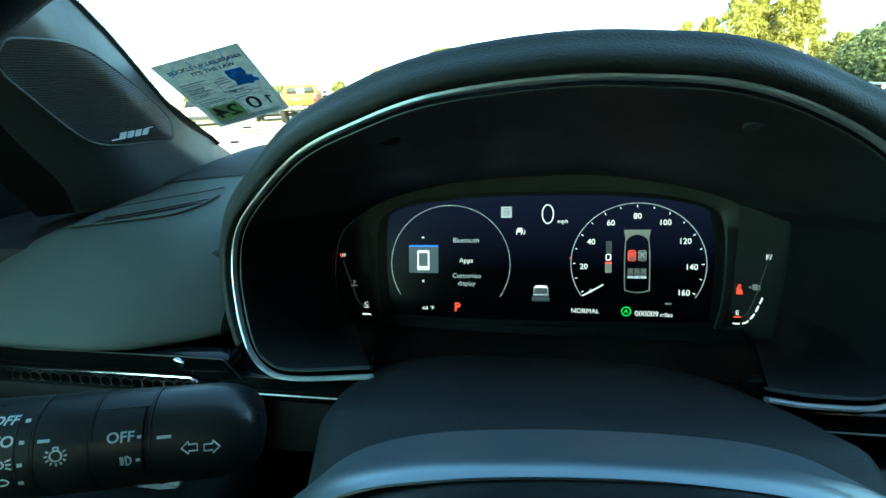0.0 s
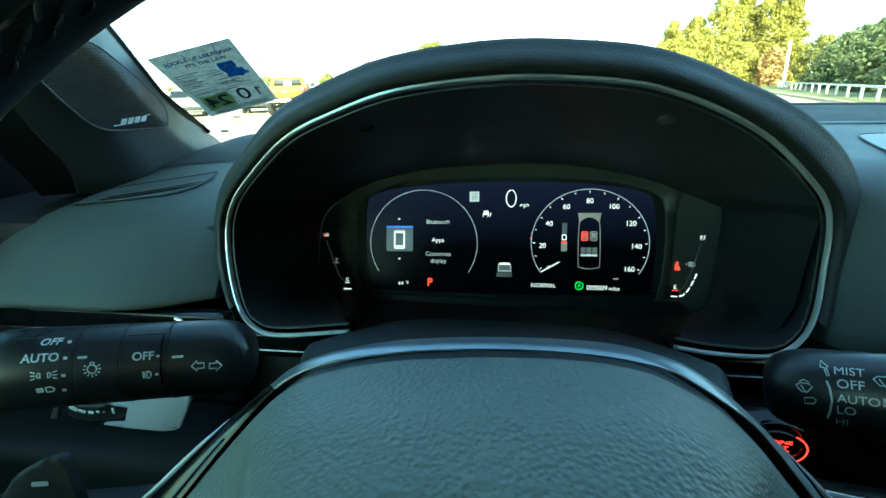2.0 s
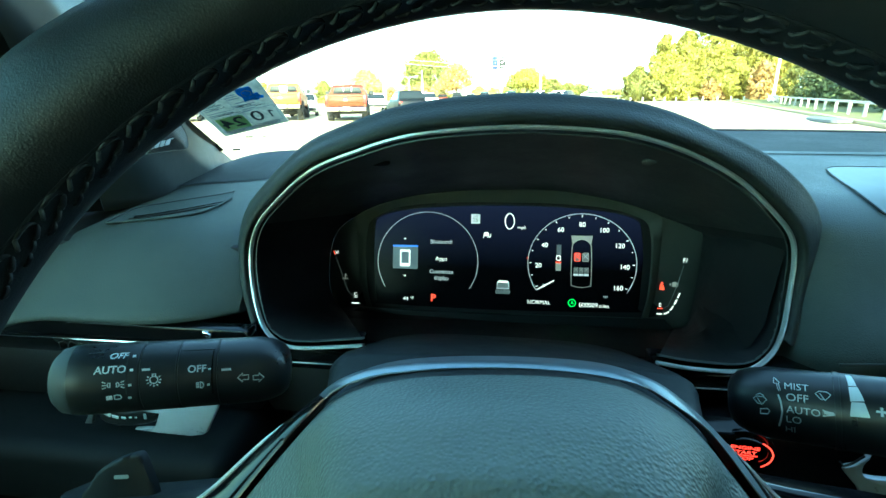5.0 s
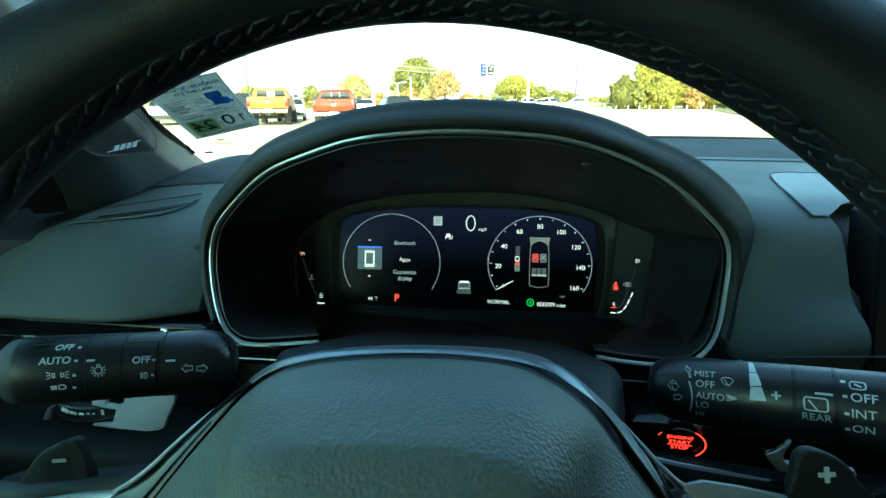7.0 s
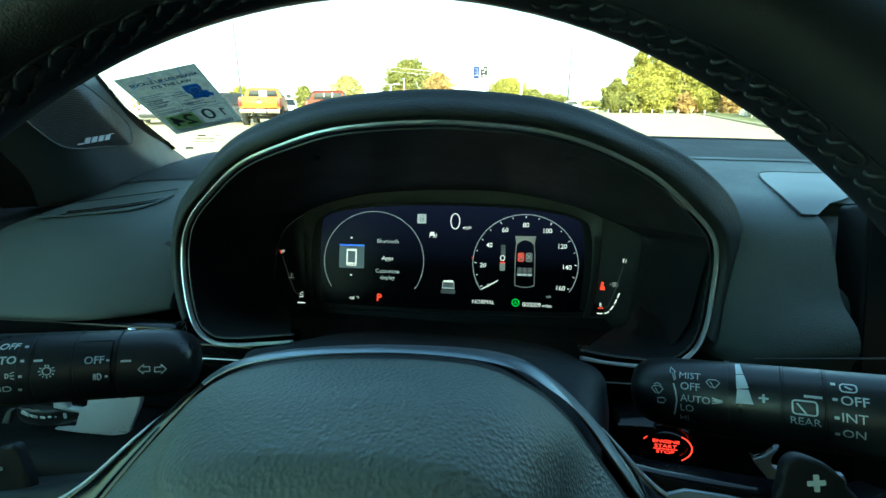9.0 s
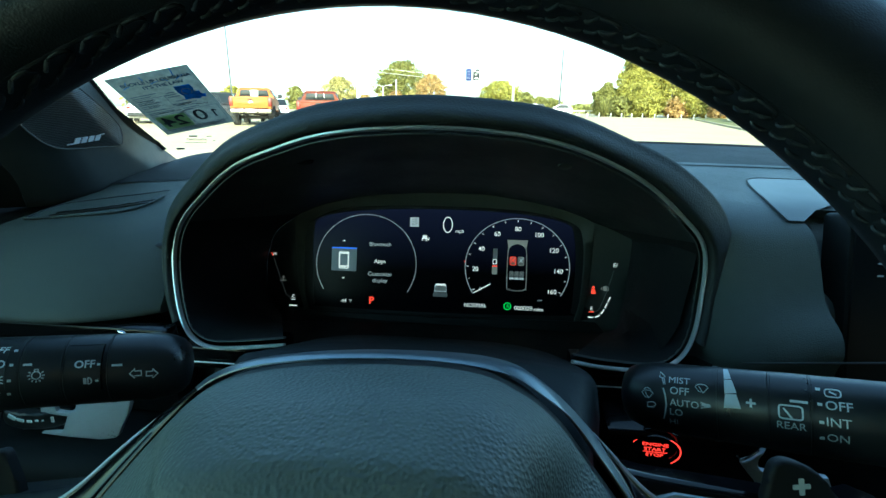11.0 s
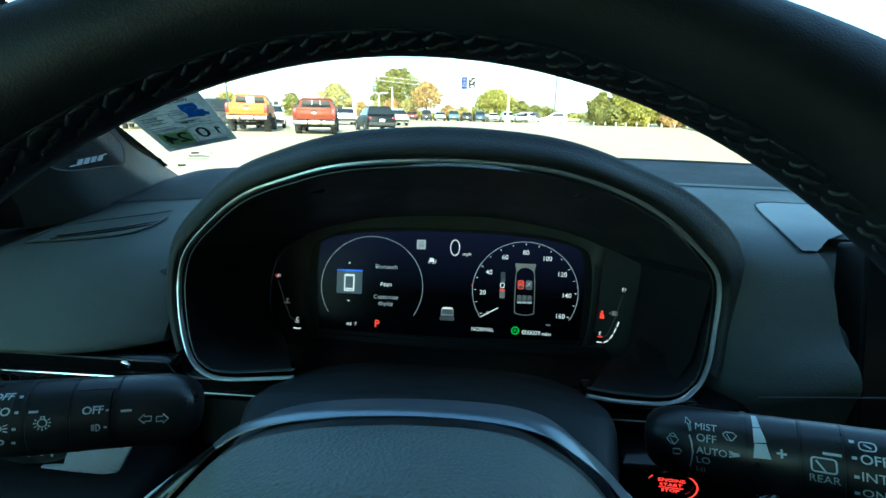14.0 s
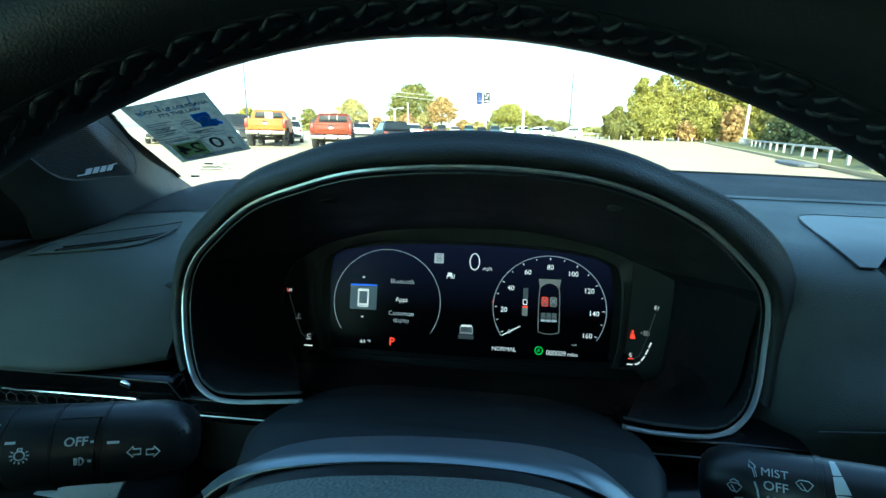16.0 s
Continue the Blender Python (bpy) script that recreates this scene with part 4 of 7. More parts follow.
PADDLE = Matrix(((1, 0, 0, 0), (0, 0.25, -0.968, 0.063 - 0.25 * 0.9), (0, 0.968, 0.25, 0.9 - 0.968 * 0.9), (0, 0, 0, 1)))
pm = prism(rrect(0.0056, 0.0013, 0.0004), 0.0003, m=pose(-0.1301, 0.8937, 0.0036, 0, 0, 8))
paddle("paddle_shifter", "dark plastic shift paddle marked minus behind the wheel",
       loop_uv([(-0.154, 0.862), (-0.1487, 0.879), (-0.1462, 0.8847), (-0.1433, 0.8899), (-0.1403, 0.8938), (-0.1375, 0.8964), (-0.1327, 0.8992), (-0.1280, 0.9012), (-0.1246, 0.9022), (-0.1229, 0.9013), (-0.1219, 0.8993),
                (-0.1200, 0.8945), (-0.1181, 0.8893), (-0.1168, 0.8800), (-0.1165, 0.860)], 3, False)[::-1], pm, PADDLE)
pp = prism(rrect(0.0052, 0.0015, 0.0003), 0.0003, m=pose(0.1360, 0.9104, 0.0036, 0, 0, 8))
prism(rrect(0.0015, 0.0052, 0.0003), 0.00035, m=pose(0.1360, 0.9104, 0.0036, 0, 0, 8), bm=pp)
paddle("paddle_shifter", "dark plastic shift paddle marked plus behind the wheel",
       loop_uv([(0.1225, 0.880), (0.1242, 0.895), (0.1256, 0.9057), (0.1264, 0.9094), (0.1269, 0.9137), (0.1278, 0.9162), (0.1300, 0.9177), (0.1329, 0.9178), (0.1374, 0.9164), (0.1412, 0.9146), (0.1437, 0.9121),
                (0.1461, 0.9091), (0.1491, 0.9061), (0.1540, 0.900), (0.162, 0.885)], 3, False)[::-1], pp, PADDLE)


class Stalk:
    """A lever of oval section whose rings sit along one axis; marks lie on its rounded face."""

    def __init__(self, name, label, origin, along, reads, high, deep, low=1.0):
        self.th = thing(name, label, "lever switch")
        self.o, self.d, self.a, self.b, self.low = V(origin), V(along).normalized(), high, deep, low
        self.up = (V((0, 0, 1)) - self.d * self.d.z).normalized()
        f = self.d.cross(self.up)
        self.f = f if f.y < 0 else -f
        self.x = self.d * reads
        self.reads = reads

    def at(self, s, phi, lift=0.0002):
        c, n = math.cos(radians(phi)), math.sin(radians(phi))
        nrm = (self.f * (c / self.b) + self.up * (n / self.a)).normalized()
        p = self.o + self.d * s + self.f * (self.b * c) + self.up * (self.a * n * (self.low if n < 0 else 1.0)) + nrm * lift
        return p, nrm

    def turn(self, phi, y):
        """The angle reached by going y metres up round the face."""
        r = math.hypot(self.b * math.sin(radians(phi)), self.a * math.cos(radians(phi)))
        return phi + math.degrees(y / r)

    def body(self, name, prof, mat, label="", n=56):
        rows = [[self.o + self.d * s + self.f * (self.b * k * math.cos(t)) + self.up * (self.a * k * math.sin(t) * (self.low if math.sin(t) < 0 else 1.0)) for t in [2 * math.pi * i / n for i in range(n)]] for s, k in prof]
        return part(name, loft(rows, ring=True, caps=True), mat, self.th, label, smooth=35)

    def wrap(self, pts, width, where, mat, parent, name="mark", closed=False, h=0.00022):
        """A line of 2D points (along the reading direction, upwards; metres) laid round the face."""
        path, ups = [], []
        for x, y in pts:
            p, n = self.at(where[0] + self.reads * x, self.turn(where[1], y), h * 0.5)
            path.append(p)
            ups.append(n)
        prof = [(-width / 2, -h), (width / 2, -h), (width / 2, h), (-width / 2, h)]
        return part(name, sweep(path, prof, ups, closed=closed), mat, parent, smooth=0)

    def text(self, where, txt, size, mat, parent, **kw):
        me = letters(txt, size, extrude=0.00005, **kw)
        me.materials.clear()
        me.materials.append(mat)
        for v in me.vertices:
            v.co = self.at(where[0] + self.reads * v.co.x, self.turn(where[1], v.co.y), 0.00015 + v.co.z)[0]
        return part("writing", me, mat, parent)


LP = {"off": (0.0541, 63.4), "auto": (0.0561, 39.8), "head_bar": (0.0428, 37.6), "lamp": (0.0396, 21.0), "fog_off": (0.0231, 33.8), "base_bar": (0.0114, 30.4), "left": (0.0044, 15.8), "right": (-0.0017, 14.2),
      "side": (0.0547, 16.8), "low": (0.0545, -3.8), "fog": (0.0218, 7.8), "dot_a": (0.0480, 61.8), "dot_b": (0.0482, 38.2), "dot_c": (0.0486, 15.0), "dot_d": (0.0491, -6.4), "fog_a": (0.0181, 33.0), "fog_b": (0.0186, 7.6)}
RP = {"mist": (0.0022, 54.4), "off": (0.0024, 36.8), "auto": (0.0042, 18.4), "lo": (0.0010, 3.2), "hi": (-0.0002, -14.4), "tri": (0.0124, 20.0), "wash": (-0.0100, 27.2), "spray": (-0.0086, 10.4),
      "wipe": (0.0106, 45.6), "arc": (-0.0032, 34.0), "w0": (0.0188, 96.0), "w1": (0.0198, 65.6), "w2": (0.0208, 41.6), "w3": (0.0212, 20.0), "plus": (0.0274, 32.0), "bar": (0.0424, 41.6),
      "box": (0.0398, 25.6), "rear": (0.0398, 6.4), "icon": (0.0526, 60.0), "r_off": (0.0540, 40.8), "r_int": (0.0536, 18.4), "r_on": (0.0534, -3.2)}


def build_light_stalk():
    S = Stalk("turn_signal_stalk", "black light and turn signal stalk with white printed icons", (-0.1095, 0.1194, 0.9015), (-1, -0.3625, 0.076), -1, 0.0155, 0.0135, 0.983)
    base = S.body("base", [(-0.0145, 0.40), (-0.0135, 0.62), (-0.011, 0.80), (-0.007, 0.92), (-0.001, 1.0), (0.0150, 1.0), (0.0156, 0.965)], stalk_black)
    fog = S.body("fog_ring", [(0.0154, 0.955), (0.0162, 1.0), (0.0306, 1.0), (0.0312, 0.965)], stalk_black)
    head = S.body("light_ring", [(0.0310, 0.960), (0.0317, 1.008), (0.0452, 1.008), (0.0458, 0.97)], stalk_black)
    knob = S.body("knob", [(0.0456, 0.965), (0.0464, 1.008), (0.066, 1.01), (0.0725, 0.995), (0.0770, 0.90), (0.0795, 0.72), (0.0800, 0.4)], stalk_black)
    S.body("end_cap", [(0.0720, 1.004), (0.0772, 0.912), (0.0799, 0.73), (0.0804, 0.35)], grey_plastic, "lighter grey rounded end")
    for s in (0.0156, 0.0311, 0.0458):
        S.body("groove", [(s - 0.00035, 1.012), (s + 0.00035, 1.012)], frit)
    k = white_ink
    S.wrap([(0.0, t * 0.0011) for t in range(-8, 9)], 0.00022, (0.0502, 35.0), grey_plastic, knob, "panel_line")
    S.wrap([(-0.0012 * t, 0.0) for t in range(0, 14)], 0.00022, (0.0502, 72.0), grey_plastic, knob, "panel_line")
    S.wrap([(-0.0013 * t, 0.0) for t in range(0, 11)], 0.00022, (0.0166, 68.0), grey_plastic, fog, "panel_line")
    S.wrap([(0.0, t * 0.0011) for t in range(-9, 10)], 0.0005, (0.0171, 30.0), gloss_black, fog, "edge_band")
    S.text(LP["off"], "OFF", 0.0027, k, knob, shear=0.2, bold=0.00006)
    S.text(LP["auto"], "AUTO", 0.0029, k, knob, bold=0.00008)
    for d_ in ("dot_a", "dot_b", "dot_c", "dot_d"):
        S.wrap([(-0.0006, 0), (0.0006, 0)], 0.0010, LP[d_], k, knob, "dot")
    S.wrap([(-0.0015, 0), (0.0015, 0)], 0.0009, LP["head_bar"], k, head, "index_mark")
    S.wrap([(-0.0019, 0), (0.0019, 0)], 0.0009, LP["base_bar"], k, base, "index_mark")
    S.wrap([(0.0015 * math.cos(t), 0.0015 * math.sin(t)) for t in [2 * math.pi * i / 16 for i in range(16)]], 0.0004, LP["lamp"], k, head, "lamp_icon", closed=True)
    S.wrap([(-0.0006, 0.0016), (-0.0006, 0.0024), (0.0006, 0.0024), (0.0006, 0.0016)], 0.0004, LP["lamp"], k, head, "lamp_icon")
    for t in (-30, 0, 30, 210, 180, 150, 240, 270, 300):
        c, n = math.cos(radians(t)), math.sin(radians(t))
        S.wrap([(0.0021 * c, 0.0021 * n), (0.0029 * c, 0.0029 * n)], 0.0004, LP["lamp"], k, head, "ray")
    S.text(LP["fog_off"], "OFF", 0.0029, k, fog, bold=0.00008)
    S.wrap([(-0.0005, 0), (0.0005, 0)], 0.0008, LP["fog_a"], k, fog, "dot")
    S.wrap([(-0.0005, 0), (0.0005, 0)], 0.0008, LP["fog_b"], k, fog, "dot")
    S.wrap([(0.0, 0.0014)] + [(0.0013 * math.cos(radians(t)), 0.0014 * math.sin(radians(t))) for t in range(80, -81, -20)] + [(0.0, -0.0014)], 0.0004, LP["fog"], k, fog, "fog_icon", closed=True)
    for dx in (-0.0008, -0.0014):
        S.wrap([(dx, 0.0013), (dx, -0.0013)], 0.0004, LP["fog"], k, fog, "ray")
    for sg in (1, -1):
        S.wrap([(sg * -0.0012, 0.001)] + [(sg * (-0.0012 - 0.0010 * math.cos(radians(t))), 0.001 * math.sin(radians(t))) for t in range(60, -61, -30)] + [(sg * -0.0012, -0.001)], 0.0004, LP["side"], k, knob, "side_light_icon", closed=True)
        for dy in (-0.0009, 0, 0.0009):
            S.wrap([(sg * -0.0027, dy), (sg * -0.0041, dy * 1.6)], 0.0004, LP["side"], k, knob, "ray")
    S.wrap([(-0.0002, 0.0010)] + [(0.0016 * math.cos(radians(t)) + 0.0008, 0.0011 * math.sin(radians(t))) for t in range(80, -81, -20)] + [(-0.0002, -0.0010)], 0.0004, LP["low"], k, knob, "low_beam_icon", closed=True)
    for dy in (-0.0007, 0, 0.0007):
        S.wrap([(-0.0010, dy), (-0.0032, dy - 0.0003)], 0.0005, LP["low"], k, knob, "ray")
    for sg, nm in ((-1, "left"), (1, "right")):
        pts = [(sg * x, y) for x, y in ((0.0023, 0), (0.0003, 0.0020), (0.0003, 0.0010), (-0.0021, 0.0010), (-0.0021, -0.0010), (0.0003, -0.0010), (0.0003, -0.0020))]
        S.wrap(pts, 0.0004, LP[nm], k, base, "turn_arrow", closed=True)


build_light_stalk()


def build_wiper_stalk():
    S = Stalk("wiper_stalk", "black wiper stalk with white printed icons and sensitivity ring", (0.1259, 0.1247, 0.8985), (1, -0.5288, 0.2569), 1, 0.0154, 0.0132)
    base = S.body("base", [(-0.0225, 0.40), (-0.0215, 0.62), (-0.019, 0.80), (-0.015, 0.92), (-0.008, 1.0), (0.0155, 1.0), (0.0161, 0.965)], stalk_black)
    sens = S.body("sensitivity_ring", [(0.0159, 0.96), (0.0166, 1.006), (0.0328, 1.006), (0.0334, 0.97)], stalk_black)
    rear_ = S.body("rear_ring", [(0.0332, 0.965), (0.0339, 1.012), (0.0456, 1.012), (0.0462, 0.97)], stalk_black)
    knob = S.body("knob", [(0.0460, 0.965), (0.0467, 1.006), (0.070, 1.0), (0.078, 0.92), (0.081, 0.65)], stalk_black)
    S.body("collar", [(0.0140, 1.035), (0.0158, 1.035)], stalk_black)
    for s in (0.0162, 0.0334, 0.0462):
        S.body("groove", [(s - 0.00035, 1.014), (s + 0.00035, 1.014)], frit)
    k = white_ink
    S.text(RP["mist"], "MIST", 0.0027, k, base)
    S.text(RP["off"], "OFF", 0.0029, k, base, bold=0.00003)
    S.text(RP["auto"], "AUTO", 0.0027, k, base, bold=0.00002)
    S.text(RP["lo"], "LO", 0.0028, k, base)
    S.text(RP["hi"], "HI", 0.0026, k, base)
    tri_ = [(-0.0021, 0.0011), (-0.0021, -0.0011), (0.0024, 0)]
    S.wrap(tri_, 0.0005, RP["tri"], k, base, "index_arrow", closed=True)
    S.wrap([(-0.0018, 0.0003), (0.0012, 0.0001)], 0.0012, RP["tri"], k, base, "index_arrow")
    S.wrap([(-0.0006, 0.0014), (0.0002, -0.0012), (0.0006, -0.0050), (0.0000, -0.0085), (-0.0008, -0.0115)], 0.0006, RP["arc"], k, base, "range_curve")
    S.wrap([(-0.0004, 0.0030), (-0.0011, 0.0060), (-0.0021, 0.0062), (-0.0020, 0.0090), (0.0000, 0.0066), (-0.0005, 0.0062), (0.0002, 0.0032)], 0.0003, RP["arc"], k, base, "range_arrow", closed=True)

    def fan(where, q):
        S.wrap([(-0.0024 * q, 0.0006 * q), (-0.0012 * q, 0.0016 * q), (0.0012 * q, 0.0016 * q), (0.0024 * q, 0.0006 * q), (0.0009 * q, -0.0014 * q), (-0.0009 * q, -0.0014 * q)], 0.0003, where, k, base, "wiper_icon", closed=True)
        S.wrap([(0.0006 * q, -0.0018 * q), (-0.0010 * q, 0.0008 * q)], 0.0003, where, k, base, "wiper_icon")
    fan(RP["wipe"], 1.0)
    fan(RP["wash"], 0.95)
    S.wrap([(-0.0014, 0.0020), (0, 0.0028), (0.0014, 0.0020)], 0.0003, RP["wash"], k, base, "washer_icon")
    S.wrap([(-0.0014, -0.0010), (-0.0014, 0.0010), (0.0010, 0.0014), (0.0018, 0.0006), (0.0010, -0.0008)], 0.0003, RP["spray"], k, base, "washer_icon", closed=True)
    for (s0, p0), (s1, p1), wd in ((RP["w0"], RP["w1"], 0.0020), (RP["w1"], RP["w2"], 0.0034), (RP["w2"], RP["w3"], 0.0048)):
        path, ups = [], []
        for j in range(5):
            f = j / 4 * 0.94
            p, n = S.at(s0 + (s1 - s0) * f, p0 + (p1 - p0) * f, 0.0001)
            path.append(p)
            ups.append(n)
        sc = [wd * (0.78 + 0.44 * j / 4) for j in range(5)]
        part("wedge_step", sweep(path, [(-0.5, -0.05), (0.5, -0.05), (0.5, 0.05), (-0.5, 0.05)], ups, scale=sc), white_ink, sens, smooth=0)
    S.wrap([(-0.0016, 0), (0.0016, 0)], 0.0008, RP["plus"], k, sens, "plus_mark")
    S.wrap([(0, -0.0016), (0, 0.0016)], 0.0008, RP["plus"], k, sens, "plus_mark")
    S.wrap([(-0.0027, 0), (0.0027, 0)], 0.0009, RP["bar"], k, rear_, "index_mark")
    S.wrap(rrect(0.0072, 0.0048, 0.0009, 2), 0.0006, RP["box"], k, rear_, "rear_wiper_icon", closed=True)
    S.wrap([(0.0006, -0.0024), (-0.0022, 0.0014)], 0.0006, RP["box"], k, rear_, "rear_wiper_icon")
    S.text(RP["rear"], "REAR", 0.0027, k, rear_)
    for s, ph in ((0.0484, 64.8), (0.0486, 41.6), (0.0488, 17.6), (0.0488, -4.8)):
        S.wrap([(-0.0007, 0), (0.0007, 0)], 0.0010, (s, ph), k, knob, "dot")
    S.wrap(rrect(0.0046, 0.0030, 0.0010, 2), 0.0004, RP["icon"], k, knob, "washer_icon", closed=True)
    S.wrap([(-0.0010, 0.0006), (0.0010, -0.0006)], 0.0005, RP["icon"], k, knob, "washer_icon")
    S.text(RP["r_off"], "OFF", 0.0031, k, knob, bold=0.00004)
    S.text(RP["r_int"], "INT", 0.0031, k, knob)
    S.text(RP["r_on"], "ON", 0.0029, k, knob)


build_wiper_stalk()

# ================================================================ door side: pillar with speaker
PN = V((0.95, 0.12, -0.30)).normalized()
PO = V((-0.308, 0.356, 0.977))
PX = (V((0, -1, 0)) - PN * V((0, -1, 0)).dot(PN)).normalized()      # towards the driver's seat
PY = PN.cross(PX)
PM = Matrix.Identity(4)
for i in range(3):
    PM[i][0], PM[i][1], PM[i][2], PM[i][3] = PX[i], PY[i], PN[i], PO[i]
PI = PM.inverted()


def on_pillar(pts):
    return [((PI @ V(p)).x, (PI @ V(p)).y) for p in pts]


pillar = thing("a_pillar", "dark grey plastic windshield pillar trim with a speaker in it", "pillar", PM, kind="structure")
# crease where the face towards the driver turns to the glass, and the trim's edge at the glass
CREASE = [(-0.30, 0.160), (-0.150, 0.072), (-0.1176, 0.0546), (-0.0811, 0.0365), (-0.0279, 0.0062), (0.0137, -0.0217), (0.0467, -0.0457), (0.0733, -0.0609), (0.0955, -0.0709), (0.1106, -0.0823), (0.165, -0.122), (0.335, -0.258), (0.41, -0.33)]
EDGE = [(-0.300, 0.100), (-0.245, 0.074), (-0.200, 0.0530), (-0.165, 0.0375), (-0.124, 0.0211), (-0.0930, 0.0086), (-0.0594, -0.0087), (-0.0219, -0.0358), (0.0201, -0.0645), (0.0587, -0.0882), (0.137, -0.140), (0.305, -0.274), (0.38, -0.345)]
low3 = [(-0.200, -0.30, 1.30), (-0.215, -0.06, 1.17), (-0.250, 0.100, 1.075), (-0.272, 0.185, 1.030), (-0.284, 0.224, 1.002), (-0.292, 0.244, 0.980), (-0.304, 0.269, 0.954), (-0.314, 0.294, 0.930), (-0.322, 0.32, 0.900), (-0.336, 0.46, 0.890), (-0.345, 0.62, 0.880)]
crease_v = [Vector((p.x, p.y)) for p in spline([(*q, 0) for q in CREASE], 3)]


def pillar_z(x, y):
    """Height of the pillar's face: flat, then turned towards the glass past the soft crease."""
    best, side = 9.0, 1
    for a, b in zip(crease_v, crease_v[1:]):
        d = b - a
        v = Vector((x, y)) - a - d * max(0.0, min(1.0, (Vector((x, y)) - a).dot(d) / d.dot(d)))
        if v.length < best:
            best, side = v.length, (1 if d.x * v.y - d.y * v.x < 0 else -1)
    q = best * side
    return -0.6 * 0.5 * (q + math.sqrt(q * q + 0.003 ** 2))


up_e = resample(spline([(*q, 0) for q in EDGE], 4), 60)
dn_e = resample([V((*q, 0)) for q in on_pillar(low3)][::-1], 60)


def pillar_row(vs):
    row = []
    for a, b, v in zip(up_e, dn_e, vs):
        p = a.lerp(b, v)
        row.append(V((p.x, p.y, pillar_z(p.x, p.y) - 0.060 * (max(0.0, v - 0.55) / 0.45) ** 2)))
    return row


# the grey trim ends along a line; past it a black rubber door seal carries on
sa, sb = [V((*q, 0)) for q in on_pillar([CAR.inverted() @ V((-0.320, 0.257, 1.001)), CAR.inverted() @ V((-0.346, 0.310, 0.952))])]
sd = sb - sa
ends = []
for a, b in zip(up_e, dn_e):
    w = b - a
    den = w.x * sd.y - w.y * sd.x
    v = ((sa.x - a.x) * sd.y - (sa.y - a.y) * sd.x) / den if abs(den) > 1e-6 else 1.0
    ends.append(max(0.62, min(0.97, v)))
ends = [sum(ends[max(0, i - 3):i + 4]) / len(ends[max(0, i - 3):i + 4]) for i in range(len(ends))]
part("trim_panel", loft([pillar_row([e * k / 34 for e in ends]) for k in range(35)]), grey_plastic, pillar, smooth=60)
part("door_seal", loft([[q + V((0, 0, -0.003 if k else -0.0005)) for q in pillar_row([e + (1 - e) * k / 7 for e in ends])] for k in range(8)]), cabin_dark, pillar, "black rubber door seal", smooth=60)
# rolled lip of the trim and the dotted black edge of the glass beside it
lip_ = [V((p.x, p.y, pillar_z(p.x, p.y) - 0.0008)) for p in up_e]
part("trim_lip", tube(lip_, 0.0010, 8), grey_plastic, pillar)
edge_out = [(up_e[min(i + 1, 59)] - up_e[max(i - 1, 0)]).normalized().cross(V((0, 0, 1))) for i in range(60)]
edge_out = [o if o.y < 0 else -o for o in edge_out]
along_ = [i for i in range(60) if up_e[i].x > -0.150]
edge_out = [edge_out[i] for i in along_]
band_ = [V((up_e[i].x, up_e[i].y, pillar_z(up_e[i].x, up_e[i].y) - 0.0014)) for i in along_]
part("glass_edge", loft([[p - o * 0.002 for p, o in zip(band_, edge_out)], [p + o * 0.0050 + V((0, 0, 0.001)) for p, o in zip(band_, edge_out)]]), cabin_dark, pillar, "dotted black edge of the glass")
dots_ = bmesh.new()
for p, o in zip(resample([p + o * 0.0052 + V((0, 0, 0.0010)) for p, o in zip(band_, edge_out)], 280), resample(edge_out, 280)):
    prism(circle(0.0008, 8), 0.0002, m=Matrix.Translation(p), bm=dots_)
tagged(part("edge_dots", dots_, cabin_dark, pillar, smooth=0), kind="stuff")
# speaker grille, bent with the pillar
GRILLE = [(-0.0423, -0.0024), (-0.0357, 0.0041), (-0.0254, 0.0061), (0.0119, 0.0024), (0.0451, -0.0003), (0.0678, -0.0062), (0.0876, -0.018), (0.1125, -0.0368), (0.1327, -0.0537),
          (0.1286, -0.0673), (0.1147, -0.0694), (0.0947, -0.0692), (0.0743, -0.0659), (0.0534, -0.0591), (-0.004, -0.033), (-0.0394, -0.0117)]
gpoly = loop_uv(GRILLE, 5)


def across(y0):
    """Where a level line crosses the grille's outline."""
    xs = [ax + (bx - ax) * (y0 - ay) / (by - ay) for (ax, ay), (bx, by) in zip(gpoly, gpoly[1:] + gpoly[:1]) if (ay - y0) * (by - y0) < 0]
    return (min(xs), max(xs)) if len(xs) > 1 else None


ymin, ymax = min(p[1] for p in gpoly), max(p[1] for p in gpoly)
plate_rows = []
for k in range(41):
    y0 = ymin + 0.0002 + (ymax - ymin - 0.0004) * k / 40
    x0, x1 = across(y0)
    plate_rows.append([(x, y0, pillar_z(x, y0) + 0.0004) for x in [x0 + (x1 - x0) * i / 30 for i in range(31)]])
speaker = part("speaker_grille", loft(plate_rows), matte_black, pillar, "black ribbed metal speaker grille", smooth=60)
part("grille_rim", tube([(x, y, pillar_z(x, y) + 0.0004) for x, y in gpoly], 0.0010, 8, closed=True), grey_plastic, speaker, "dark rim of the grille")
ribs = bmesh.new()
nr = 54
for k in range(nr):
    y0 = ymin + (ymax - ymin) * (k + 0.5) / nr
    x0, x1 = across(y0)
    if x1 - x0 > 0.008:
        line_ = [(x, y0, pillar_z(x, y0) + 0.0006) for x in [x0 + 0.0014 + (x1 - x0 - 0.0028) * i / 24 for i in range(25)]]
        sweep(line_, [(-0.00042, 0), (0.00042, 0), (0.00018, 0.0007), (-0.00018, 0.0007)], (0, 0, 1), bm=ribs)
tagged(part("grille_ribs", ribs, grille_black, speaker, smooth=0), kind="stuff")
